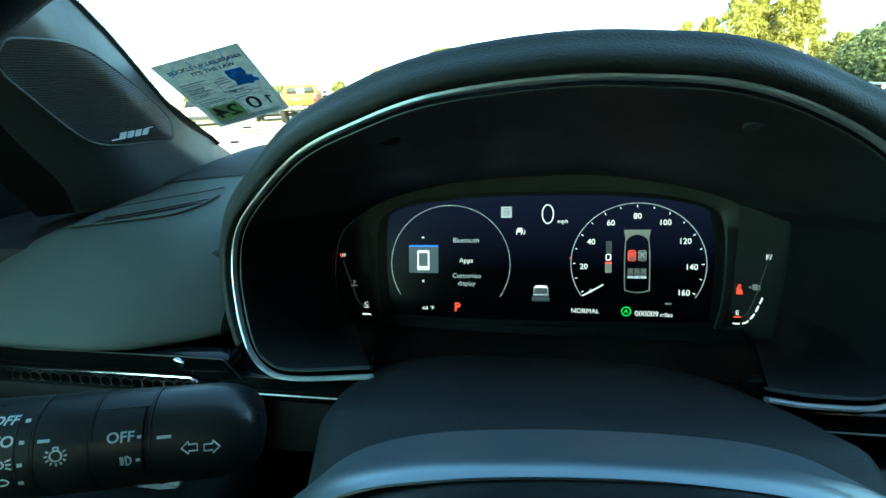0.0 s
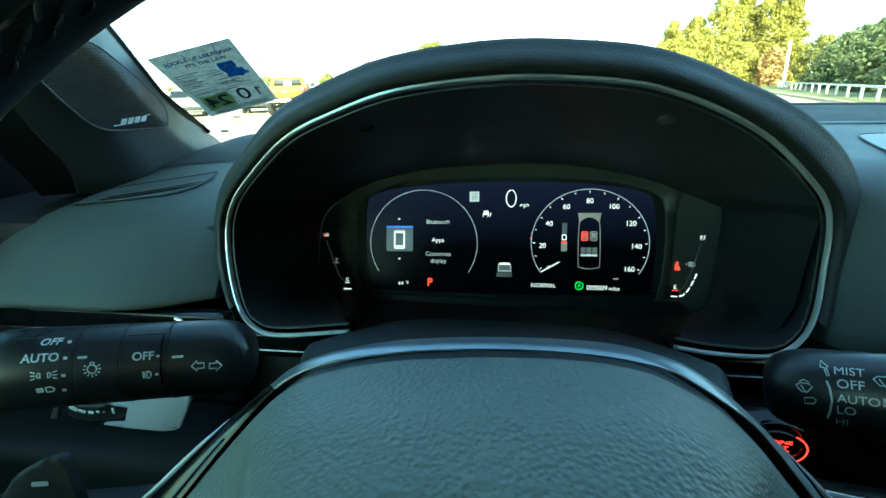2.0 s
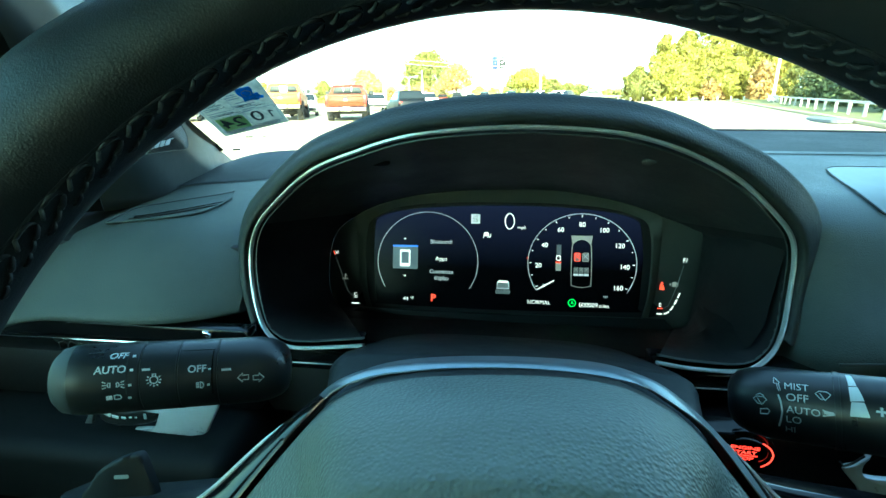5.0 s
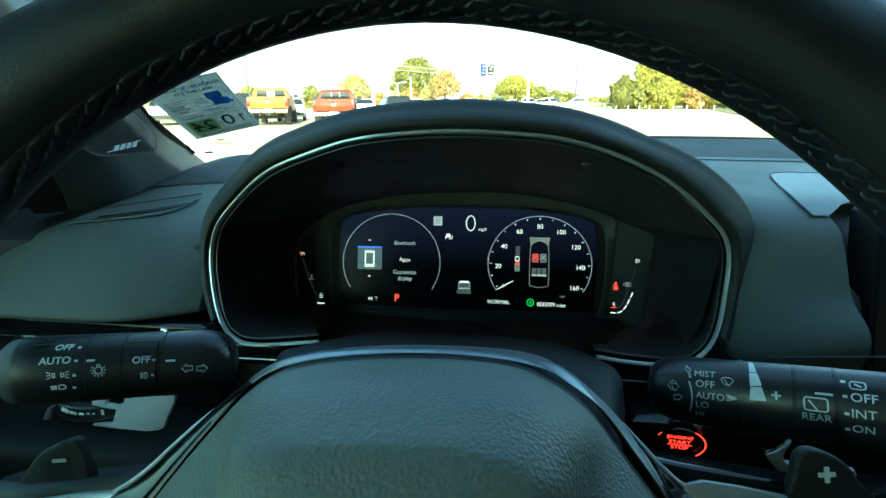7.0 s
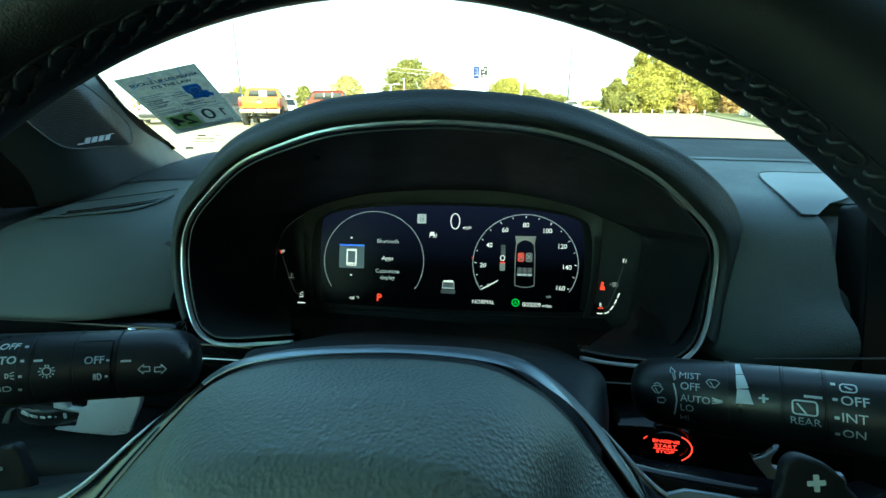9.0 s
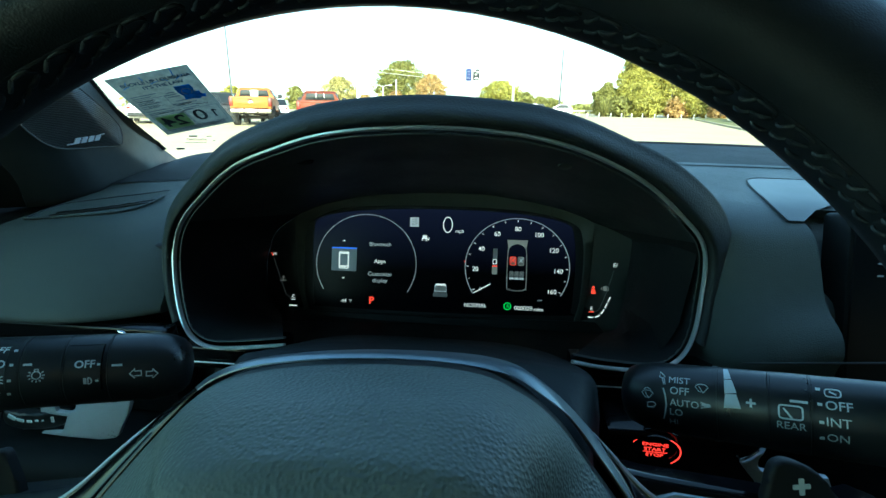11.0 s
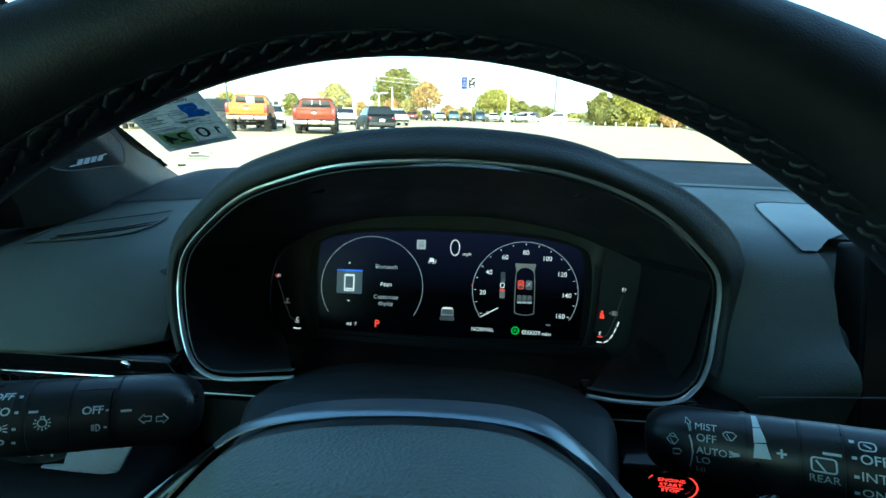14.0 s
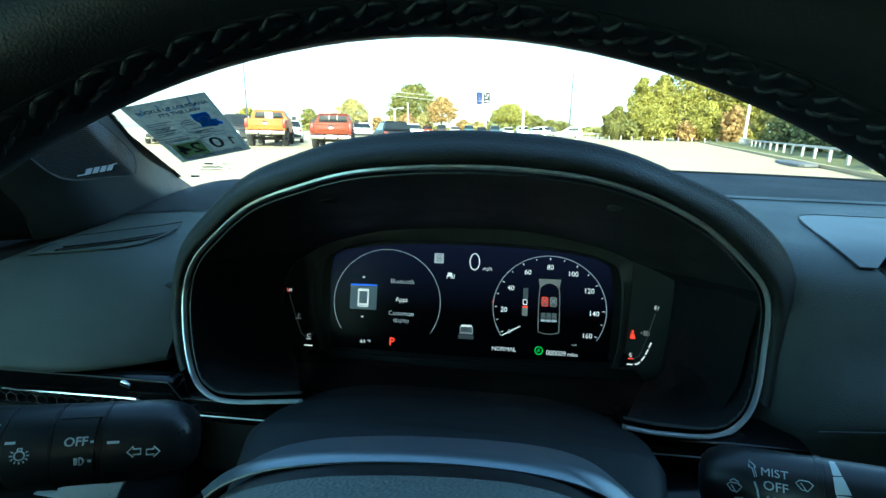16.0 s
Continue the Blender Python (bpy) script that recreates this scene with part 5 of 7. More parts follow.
badge = part("badge", stroke([(0.0500, -0.0050), (0.0400, -0.0050)], 0.0010, m=pose(0, 0, 0.0020)), satin_chrome, pillar, "small silver badge")
for k in range(4):
    x0 = 0.0425 - 0.0088 * k
    part("badge_bar", prism([(x0, -0.0046), (x0 - 0.0066, -0.0046), (x0 - 0.0082, -0.0094), (x0 - 0.0016, -0.0094)][::-1], 0.0006, m=pose(0, 0, 0.0018)), satin_chrome, badge)
part("badge_bar", stroke([(0.0100, -0.0096), (0.0030, -0.0096)], 0.0008, m=pose(0, 0, 0.0020)), satin_chrome, badge)

# ================================================================ vents and trim round the dash
dv = thing("defroster_vent", "long narrow black side defroster slot in the dash top", "air vent", Matrix.Translation((-0.28, 0.31, 0.928)))


def on_dash(pts, lift=0.0, n=5):
    """A smooth line over the sloping dash top, from plan points, about the vent's own place."""
    return [V((p.x + 0.28, p.y - 0.31, 0.1 * (p.y - 0.31) + lift)) for p in spline([(*q, 0) for q in pts], n)]


LIP = [(-0.315, 0.2715), (-0.310, 0.273), (-0.290, 0.280), (-0.257, 0.2965), (-0.248, 0.3175), (-0.248, 0.3425)]
SEAM = [(-0.316, 0.2725), (-0.318, 0.292), (-0.3165, 0.310), (-0.302, 0.3235), (-0.2865, 0.3365), (-0.2685, 0.350), (-0.256, 0.363)]
lip_l, seam_l = resample(on_dash(LIP, 0.0016), 40), resample(on_dash(SEAM, 0.0010), 40)
part("bezel", loft([[a.lerp(b, k / 6) + V((0, 0, -0.0012 * math.sin(math.pi * k / 6))) for a, b in zip(lip_l, seam_l)] for k in range(7)]), soft_black, dv, smooth=60)
part("lip", tube(lip_l, 0.0008, 8), soft_black, dv, "raised edge of the vent")
part("seam", tube(seam_l, 0.0006, 6), matte_black, dv)
for off, wd in ((0.0, 0.0048), (0.0062, 0.0014)):
    path = on_dash([(-0.3040, 0.2830 + off), (-0.2955, 0.2872 + off), (-0.272, 0.3045 + off), (-0.2485, 0.3270 + off)], 0.0010, 6)
    part("slot", sweep(path, [(-wd / 2, -0.001), (wd / 2, -0.001), (wd / 2, 0.0006), (-wd / 2, 0.0006)], (0, 0, 1)), frit, dv)

lv = thing("side_air_vent", "honeycomb side air vent with chrome edge in gloss black trim", "air vent")
part("trim_board", box(0.30, 0.012, 0.0145, 0.002, m=pose(-0.315, 0.211, 0.8650)), gloss_black, lv, "gloss black trim strip")
part("back", box(0.30, 0.006, 0.04, 0.001, m=pose(-0.315, 0.232, 0.840)), matte_black, lv)
part("frame", tube(spline([(-0.46, 0.2035, 0.8572), (-0.30, 0.2035, 0.8590), (-0.200, 0.2035, 0.8598), (-0.190, 0.204, 0.8585), (-0.1845, 0.205, 0.8535), (-0.182, 0.207, 0.845), (-0.180, 0.21, 0.825)], 4), 0.0011, 8), bright_chrome, lv, "thin chrome vent edge")
part("edge_line", tube([(-0.30, 0.2045, 0.8715), (-0.196, 0.2045, 0.8722), (-0.168, 0.2045, 0.8718), (-0.160, 0.2050, 0.8600)], 0.0004, 6), grey_plastic, lv, "fine edge line")
part("corner_clip", box(0.007, 0.004, 0.003, 0.001, m=pose(-0.1945, 0.2045, 0.8690, 0, 25, 0)), bright_chrome, lv, "small chrome corner")
hexb = bmesh.new()
hr = 0.0040
for r_ in range(5):
    for c_ in range(23):
        cx = -0.318 + c_ * hr * 1.732 + (hr * 0.866 if r_ % 2 else 0)
        cz = 0.8545 - r_ * hr * 1.5
        ring6 = [V((cx + hr * 0.93 * math.sin(radians(60 * k)), 0.212, cz + hr * 0.93 * math.cos(radians(60 * k)))) for k in range(6)]
        sweep(ring6, [(-0.00025, -0.004), (0.00025, -0.004), (0.00025, 0.002), (-0.00025, 0.002)], (0, -1, 0), closed=True, bm=hexb)
tagged(part("honeycomb", hexb, grey_plastic, lv, "dark honeycomb grid", smooth=0), kind="stuff")

# strip under the gauge opening
us = thing("lower_trim", "gloss black trim strip beneath the gauge opening", "trim", kind="structure")
for x_ in (-0.142, 0.152):
    part("strip", box(0.10, 0.03, 0.016, 0.002, m=pose(x_, 0.222, 0.8525)), gloss_black, us)
part("under_panel", box(0.40, 0.03, 0.05, 0.004, m=pose(0.005, 0.240, 0.818)), matte_black, us)
part("edge_line", tube([(-0.17, 0.2055, 0.8505), (0.18, 0.2055, 0.8515)], 0.0004, 6), satin_chrome, us)

# dimmer wheel, silver plate and knee panel under the light stalk
kn = thing("knee_panel", "dark plastic lower dash panel with a rounded lip", "panel", kind="structure")
part("lip", box(0.30, 0.10, 0.05, 0.012, 4, m=pose(-0.315, 0.205, 0.7800)), cabin_dark, kn)
part("panel", box(0.30, 0.04, 0.40, 0.01, m=pose(-0.315, 0.24, 0.58)), cabin_dark, kn)
part("upright", box(0.30, 0.03, 0.04, 0.004, m=pose(-0.315, 0.222, 0.826)), matte_black, kn)
dm = thing("dimmer_dial", "black thumbwheel dimmer with white tick marks", "dial")
UPRIGHT = lambda y: Matrix(((1, 0, 0, 0), (0, 0, -1, y), (0, 1, 0, 0), (0, 0, 0, 1)))
seg = [(-0.2650, 0.8150), (-0.2606, 0.8108), (-0.2520, 0.8098), (-0.2437, 0.8100), (-0.2330, 0.8120), (-0.2243, 0.8153), (-0.2215, 0.8195), (-0.2222, 0.8240), (-0.2300, 0.8238), (-0.2452, 0.8218), (-0.2560, 0.8222), (-0.2635, 0.8228)]
part("wheel", prism(loop_uv(seg, 3), 0.006, 0.002, m=UPRIGHT(0.183)), stalk_black, dm)
for k, (x, z, wd, hg, tl_) in enumerate(((-0.2576, 0.8193, 0.0052, 0.0028, 28), (-0.2522, 0.8175, 0.0048, 0.0020, 12), (-0.2461, 0.8171, 0.0032, 0.0016, 4), (-0.2410, 0.8179, 0.0020, 0.0013, -4), (-0.2368, 0.8183, 0.0013, 0.0010, -6), (-0.2299, 0.8198, 0.0018, 0.0040, 4))):
    part("tick", box(wd, 0.0010, hg, 0.0003, m=pose(x, 0.1768, z, 0, tl_, 0)), white_ink, dm)
sp = thing("silver_plate", "plain silver trim plate beside the dimmer", "trim")
pl = [(-0.2095, 0.8420), (-0.1735, 0.8440), (-0.1740, 0.8360), (-0.1760, 0.8310), (-0.1841, 0.8162), (-0.1862, 0.8122), (-0.1890, 0.8102), (-0.1985, 0.8083), (-0.2216, 0.8086), (-0.2385, 0.8098), (-0.2300, 0.8112), (-0.2250, 0.8116), (-0.2225, 0.8140),
      (-0.2180, 0.8240), (-0.2250, 0.8250), (-0.2350, 0.8262), (-0.2340, 0.8315), (-0.2246, 0.8318), (-0.2242, 0.8272), (-0.2170, 0.8266), (-0.2118, 0.8290), (-0.2100, 0.8340)]
part("plate", prism(pl[::-1], 0.003, 0.0007, m=UPRIGHT(0.178)), silver_paint, sp)
part("tab", prism([(-0.2754, 0.8110), (-0.2700, 0.8113), (-0.2650, 0.8218), (-0.2682, 0.8216), (-0.2712, 0.8180)], 0.003, 0.0006, m=UPRIGHT(0.178)), plate_grey, sp)

# engine button and the trim beside it
G_BTN = material("button_red", (1.0, 0.03, 0.02), 0.4, vary=0, rvary=0, emit=0.42, emit_color=(1.0, 0.035, 0.025))
bt = thing("start_button", "round black push button with glowing red writing and ring", "button", Matrix(((0.985, -0.05, -0.17, 0.1515), (-0.17, -0.30, -0.94, 0.1895), (-0.01, 0.955, -0.30, 0.8190), (0, 0, 0, 1))) @ Matrix.Rotation(radians(8), 4, "Z") @ Matrix.Diagonal((0.76, 0.76, 0.76, 1)))
part("cap", prism(circle(0.0165, 40), 0.004, 0.001, m=pose(0, 0, -0.004)), gloss_black, bt)
for y_, t_ in ((0.0062, "ENGINE"), (0.0006, "START"), (-0.0064, "STOP")):
    write("writing", t_, 0.0039, G_BTN, bt, pose(0, y_ * 1.08, 0.0003), extrude=0.00005, bold=0.00006)
part("rule", prism(rrect(0.0185, 0.0007, 0.0002), 0.0002, m=pose(0, -0.0029, 0.0002)), G_BTN, bt)
part("glow_arc", stroke(arc(0.0190, -48, 56, 24), 0.0011, m=pose(0, 0, 0.0012)), G_BTN, bt)
part("glow_arc", stroke(arc(0.0190, 138, 205, 24), 0.0007, m=pose(0, 0, 0.0012)), G_BTN, bt)
part("collar", prism(circle(0.0215, 40), 0.003, 0.001, m=pose(0, 0, -0.0065)), gloss_black, bt)
cb = thing("center_trim", "gloss black lower center panel with chrome edges", "panel", kind="structure")
part("board", box(0.36, 0.03, 0.085, 0.004, m=pose(0.30, 0.212, 0.795, 14)), gloss_black, cb)
part("chrome_bracket", prism(loop_uv([(0.1880, 0.8340), (0.1934, 0.8366), (0.1992, 0.8436), (0.1968, 0.8369), (0.1980, 0.8308), (0.2048, 0.8285), (0.2360, 0.8275), (0.2360, 0.8140), (0.2044, 0.8165), (0.1979, 0.8218), (0.1912, 0.8287)][::-1], 2), 0.003, 0.0007, m=UPRIGHT(0.168)), silver_paint, cb, "curved satin silver trim")
part("bright_edge", tube(spline([(0.1846, 0.165, 0.8382), (0.1866, 0.165, 0.8356), (0.1907, 0.165, 0.8378), (0.1955, 0.165, 0.8430)], 4), 0.0007, 6), bright_chrome, cb, "thin bright edge")
# chrome line put in for a warm highlight along the edge
part("bright_edge", tube([(0.2010, 0.166, 0.8450), (0.2146, 0.166, 0.8438), (0.2340, 0.166, 0.8437)], 0.0005, 6), bright_chrome, cb, "thin bright edge")
part("edge_line", tube([(0.20, 0.2045, 0.874), (0.45, 0.2045, 0.892)], 0.0006, 6), grey_plastic, cb)

# center touch screen
ts = thing("touch_screen", "black center touch screen switched off beside the gauges", "display")
TSM = Matrix.Translation((0.281, 0.2380, 0.8795)) @ pose(0, 0, 0, 75, 0, 0)
part("housing", prism([(x + 0.118, y + 0.020) for x, y in rrect(0.236, 0.128, 0.004)], 0.024, 0.002, m=TSM @ pose(0, 0, -0.024)), cabin_dark, ts)
part("glass", prism([(x + 0.118, y + 0.020) for x, y in rrect(0.230, 0.122, 0.003)], 0.0012, 0.0004, m=TSM), screen_off, ts)
for k in range(2):
    part("printed_mark", prism(rrect(0.004, 0.0012, 0.0003, 1), 0.0002, m=TSM @ pose(0.020, 0.050 - 0.008 * k, 0.0013)), white_ink, ts)
# plate in the dash top, following its slope
pt = thing("dash_top_panel", "smooth grey inset panel in the dash top", "panel")
prow = []
for y, x0 in ((0.268, 0.2475), (0.285, 0.2480), (0.305, 0.2520), (0.330, 0.2590), (0.355, 0.2670), (0.372, 0.2735), (0.383, 0.2790), (0.391, 0.2880), (0.3945, 0.2990)):
    z = dash_top_z(y) + (0.0030 if y < 0.30 else 0.0016)
    x1 = {0.268: 0.2585, 0.285: 0.276, 0.305: 0.306}.get(y, 0.62)
    prow.append([(x0 + (x1 - x0) * (i / 14) ** 1.4, y, z) for i in range(15)])
bmp = loft(prow)
edge_ = [r[0] for r in prow]
part("plate", bmp, plate_grey, pt, smooth=60)
part("joint", tube([V(p) for p in edge_] + [V(p) for p in prow[-1][1:]], 0.0005, 6), matte_black, pt)

# ================================================================ inspection sticker inside the glass


def let_through(m, share=0.65):
    """Thin paper: part of the light shines through from behind."""
    nt = m.node_tree
    b = nt.nodes["Principled BSDF"]
    t = nt.nodes.new("ShaderNodeBsdfTranslucent")
    x = nt.nodes.new("ShaderNodeMixShader")
    x.inputs[0].default_value = share
    nt.links.new(b.inputs["Base Color"].links[0].from_socket, t.inputs[0])
    nt.links.new(b.outputs[0], x.inputs[1])
    nt.links.new(t.outputs[0], x.inputs[2])
    nt.links.new(x.outputs[0], nt.nodes["Material Output"].inputs[0])
    return m


paper = let_through(material("sticker_paper", (0.60, 0.60, 0.54), 0.6, vary=0.22, scale=160), 0.5)
green_p = let_through(material("sticker_green", (0.46, 0.62, 0.30), 0.6, vary=0.12, scale=120), 0.45)
blue_ink = let_through(material("blue_ink", (0.10, 0.36, 0.86), 0.6, vary=0.25, scale=300), 0.45)
black_ink = material("black_ink", (0.03, 0.035, 0.05), 0.6, vary=0.1, scale=200)
head_ink = material("worn_navy_ink", (0.06, 0.11, 0.20), 0.6, vary=0.5, scale=420)
pale_ink = material("pale_ink", (0.25, 0.29, 0.36), 0.6, vary=0.1, scale=200)
tl, tr, br, bl = V((-0.325, 0.395, 1.033)), V((-0.250, 0.410, 1.051)), V((-0.258, 0.502, 0.993)), V((-0.335, 0.4875, 0.976))
sx = ((tr - tl) + (br - bl)).normalized()
sy = ((tl - bl) + (tr - br)).normalized()
sn = sx.cross(sy).normalized()
sy = sn.cross(sx)
SM = Matrix.Identity(4)
cen = (tl + tr + br + bl) / 4 + sn * 0.0006
for i in range(3):
    SM[i][0], SM[i][1], SM[i][2], SM[i][3] = sx[i], sy[i], sn[i], cen[i]
sti = thing("inspection_sticker", "pale paper inspection sticker on the inside of the glass", "sticker", SM)
SW, SH = ((tr - tl).length + (br - bl).length) / 2, ((tl - bl).length + (tr - br).length) / 2
part("paper", prism([(-SW / 2, -SH / 2), (SW / 2, -SH / 2), (SW / 2, SH / 2), (-SW / 2, SH / 2)], 0.0003), paper, sti)


def st(text, u, v, size, mat, mirror=False, **kw):
    o = write("writing", text, size, mat, sti, pose(u * SW, v * SH, 0.0005), extrude=0.00003, **kw)
    if mirror:
        o.scale = (-1, 1, 1)
    return o


st("BUCKLE UP LOUISIANA", 0.02, 0.375, 0.0045, head_ink, bold=0.0002)
st("IT'S THE LAW", 0.06, 0.300, 0.0046, head_ink, bold=0.0002)
lou = [(-0.10, 0.16), (0.10, 0.16), (0.11, 0.08), (0.085, 0.01), (0.15, 0.01), (0.155, -0.05), (0.20, -0.07), (0.18, -0.12), (0.13, -0.10), (0.10, -0.135), (0.05, -0.12), (0.0, -0.105), (-0.09, -0.11), (-0.07, -0.03), (-0.105, 0.05)]
part("map_shape", prism([((0.24 + x) * SW, 0.115 * SH + y * SH * 0.80) for x, y in lou][::-1], 0.0003, m=pose(0, 0, 0.0003)), blue_ink, sti, "blue printed shape")
part("green_patch", prism([(x - 0.22 * SW, y - 0.285 * SH) for x, y in rrect(0.40 * SW, 0.245 * SH, 0.001)], 0.0002, m=pose(0, 0, 0.0003)), green_p, sti, "green year patch")
st("24", -0.22, -0.285, 0.0185, black_ink, True, bold=0.0004)
st("0", 0.155, -0.265, 0.0205, black_ink, True, bold=0.0003)
one = [(-0.0010, -0.0075), (0.0010, -0.0075), (0.0010, 0.0048), (0.0042, 0.0030), (0.0042, 0.0050), (0.0012, 0.0072), (-0.0010, 0.0072)]
part("digit", prism([(0.345 * SW + x, -0.265 * SH + y) for x, y in one], 0.0002, m=pose(0, 0, 0.0004)), black_ink, sti)
# blue scuffs round the heading and a scratch in the paper
for u, v, a, ln in ((-0.36, 0.345, 20, 0.004), (-0.33, 0.40, 65, 0.003), (-0.12, 0.43, 100, 0.003), (0.27, 0.45, 80, 0.006), (0.30, 0.36, 30, 0.005), (0.12, 0.36, -35, 0.003), (-0.02, 0.35, 15, 0.004)):
    q = Vector((math.cos(radians(a)), math.sin(radians(a))))
    part("ink_scuff", stroke([(u * SW - q.x * ln, v * SH - q.y * ln), (u * SW + q.x * ln * 0.2, v * SH + q.y * ln * 0.2 + 0.0006), (u * SW + q.x * ln, v * SH + q.y * ln)], 0.0009, m=pose(0, 0, 0.0004)), blue_ink, sti)
for bx in ((-0.26, 0.045, 0.42, 0.20), (0.24, -0.265, 0.44, 0.28), (-0.22, -0.285, 0.44, 0.28)):
    part("printed_box", stroke([(bx[0] * SW + x, bx[1] * SH + y) for x, y in rrect(bx[2] * SW, bx[3] * SH, 0.0006, 2)], 0.0004, m=pose(0, 0, 0.0004), closed=True), pale_ink, sti)
random.seed(4)
for k in range(23):
    v = (0.12, 0.09, 0.06, 0.03, 0.00, -0.055, -0.09, -0.115, 0.20, 0.17, -0.445, -0.465, 0.03, -0.02, -0.06, -0.10, -0.425, 0.17, 0.14, 0.105, -0.135, -0.015, -0.035)[k]
    u0 = -0.05 + 0.02 * (k % 3) if k >= 17 else -0.44 if k < 10 else (0.02 if 12 <= k < 16 else -0.40)
    u1 = u0 + (random.uniform(0.10, 0.17) if k >= 17 else random.uniform(0.20, 0.36)) if k not in (10, 11, 16) else 0.40
    part("print_line", prism([(x + (u0 + u1) / 2 * SW, y + v * SH) for x, y in rrect((u1 - u0) * SW, 0.0012, 0.0003, 1)], 0.0002, m=pose(0, 0, 0.0003)), pale_ink, sti)
# handwriting in the boxes, a pale ring on the map and a crease in the corner
for u, v, ln, seed_ in ((-0.27, 0.075, 0.26, 1), (-0.24, 0.020, 0.22, 2), (-0.16, -0.105, 0.30, 3), (0.10, -0.035, 0.20, 4), (0.30, -0.075, 0.16, 5), (-0.30, 0.112, 0.20, 6)):
    rnd_ = random.Random(seed_)
    pts_ = [(u * SW + ln * SW * (i / 13 - 0.5) + rnd_.uniform(-0.0008, 0.0008), v * SH + rnd_.uniform(-0.0013, 0.0013)) for i in range(14)]
    part("handwriting", stroke([(p.x, p.y) for p in spline([(*q, 0) for q in pts_], 3)], 0.00032, m=pose(0, 0, 0.0006)), black_ink, sti)
part("map_ring", stroke([(0.25 * SW + x, 0.150 * SH + y) for x, y in arc(0.0050, -60, 250, 18)], 0.0006, m=pose(0, 0, 0.0007)), paper, sti)
part("crease", stroke([(0.30 * SW, 0.34 * SH), (0.36 * SW, 0.41 * SH), (0.39 * SW, 0.48 * SH)], 0.0005, m=pose(0, 0, 0.0005)), white_ink, sti)
# printed maker's marks low on the glass
gm = thing("glass_print", "small faint print low on the windshield", "print")
for x_, y_, w_, h_ in ((-0.3110, 0.5040, 0.009, 0.0034), (-0.3120, 0.5095, 0.020, 0.0010), (-0.3110, 0.5125, 0.022, 0.0010), (-0.3150, 0.5155, 0.024, 0.0010), (-0.3375, 0.5170, 0.009, 0.0050), (-0.2960, 0.5130, 0.006, 0.0012), (-0.2960, 0.5230, 0.003, 0.0012)):
    part("print_mark", prism(rrect(w_, h_, 0.0004, 1), 0.0002, m=pose(x_, y_, screen_z(x_, y_) - 0.0006, -31, 0, 28)), pale_ink, gm)

# the car stands nose-up by a degree, and leans a little: all that is built so far belongs to it
for ob_ in [o for o in scene.objects if o.parent is None and o.type != "CAMERA" and o.type != "LIGHT"]:
    ob_.matrix_world = CAR @ ob_.matrix_basis

# ================================================================ outside: parking lot
# the lot climbs gently ahead of the car, then levels out
SLOPE, RISE_FROM, RISE_TO = 0.0145, 4.0, 105.0
indoor = set(scene.objects)


def ground_z(y):
    return SLOPE * (min(max(y, RISE_FROM), RISE_TO) - RISE_FROM)


def ground_material(name, color, scale, crack=0.0, rough=0.85, vary=0.18):
    return material(name, color, rough, vary=vary, scale=scale, bump=0.3, bscale=60, rvary=0.05)


lot_mat = ground_material("sunlit_concrete", (0.345, 0.275, 0.155), 0.35)
grass_mat = ground_material("dry_grass", (0.12, 0.115, 0.03), 1.5, vary=0.35)
bm = bmesh.new()
gv = [[bm.verts.new((x, y, ground_z(y))) for x in (-2500, 2500)] for y in (-2500, RISE_FROM, RISE_TO, 2500)]
for (a, b), (c, d) in zip(gv, gv[1:]):
    bm.faces.new((a, b, d, c))
solid("ground", bm, lot_mat, "pale sunlit concrete parking lot", "ground", "structure")

kerb_a, kerb_b = V((8.4, 8.0, 0)), V((24.8, 57.6, 0))
kd = (kerb_b - kerb_a).normalized()
ks = V((kd.y, -kd.x, 0))
concrete = material("pale_concrete", (0.45, 0.42, 0.37), 0.85, vary=0.15, scale=2, bump=0.3, bscale=80)
strip = thing("verge", "narrow grass verge behind a concrete kerb", "verge", kind="structure")
bmv = bmesh.new()
vs = [bmv.verts.new(p) for p in (kerb_a + ks * 0.15 + V((0, 0, 0.12)), kerb_a + ks * 60 + V((0, 0, 0.12)), kerb_b + ks * 90 + kd * 40 + V((0, 0, 0.12)), kerb_b + kd * 6 + ks * 0.15 + V((0, 0, 0.12)))]
bmv.faces.new(vs)
part("grass_strip", bmv, grass_mat, strip)
bmk = box(0.15, (kerb_b - kerb_a).length + 6, 0.14, 0.03, m=pose(0, 0, 0))
ob = part("kerb", bmk, lot_mat, strip)
mid_ = (kerb_a + kerb_b) / 2 + kd * 3
ob.matrix_local = Matrix.Translation((mid_.x + ks.x * 0.075, mid_.y + ks.y * 0.075, 0.06)) @ pose(0, 0, 0, 0, 0, math.degrees(math.atan2(-kd.x, kd.y)))

# guard rail of pale posts and one beam
rail_paint = material("pale_paint", (0.42, 0.40, 0.35), 0.7, vary=0.12, scale=4)
gr_ = thing("guard_rail", "pale painted low guard rail on concrete posts", "guard rail")
ra, rb = V((8.85, 8.5, 0)), V((25.4, 51.0, 0))
rd = (rb - ra).normalized()
post_me = mesh_of(box(0.10, 0.10, 0.56, 0.02, m=pose(0, 0, 0.36)), "post", rail_paint)
L_ = (rb - ra).length
for k in range(int(L_ / 2.4) + 1):
    p = ra + rd * (2.4 * k)
    part("post", post_me, None, gr_, m=pose(p.x, p.y, 0))
rbm = box(0.06, L_, 0.09, 0.01)
ob = part("beam", rbm, rail_paint, gr_)
mid_ = (ra + rb) / 2
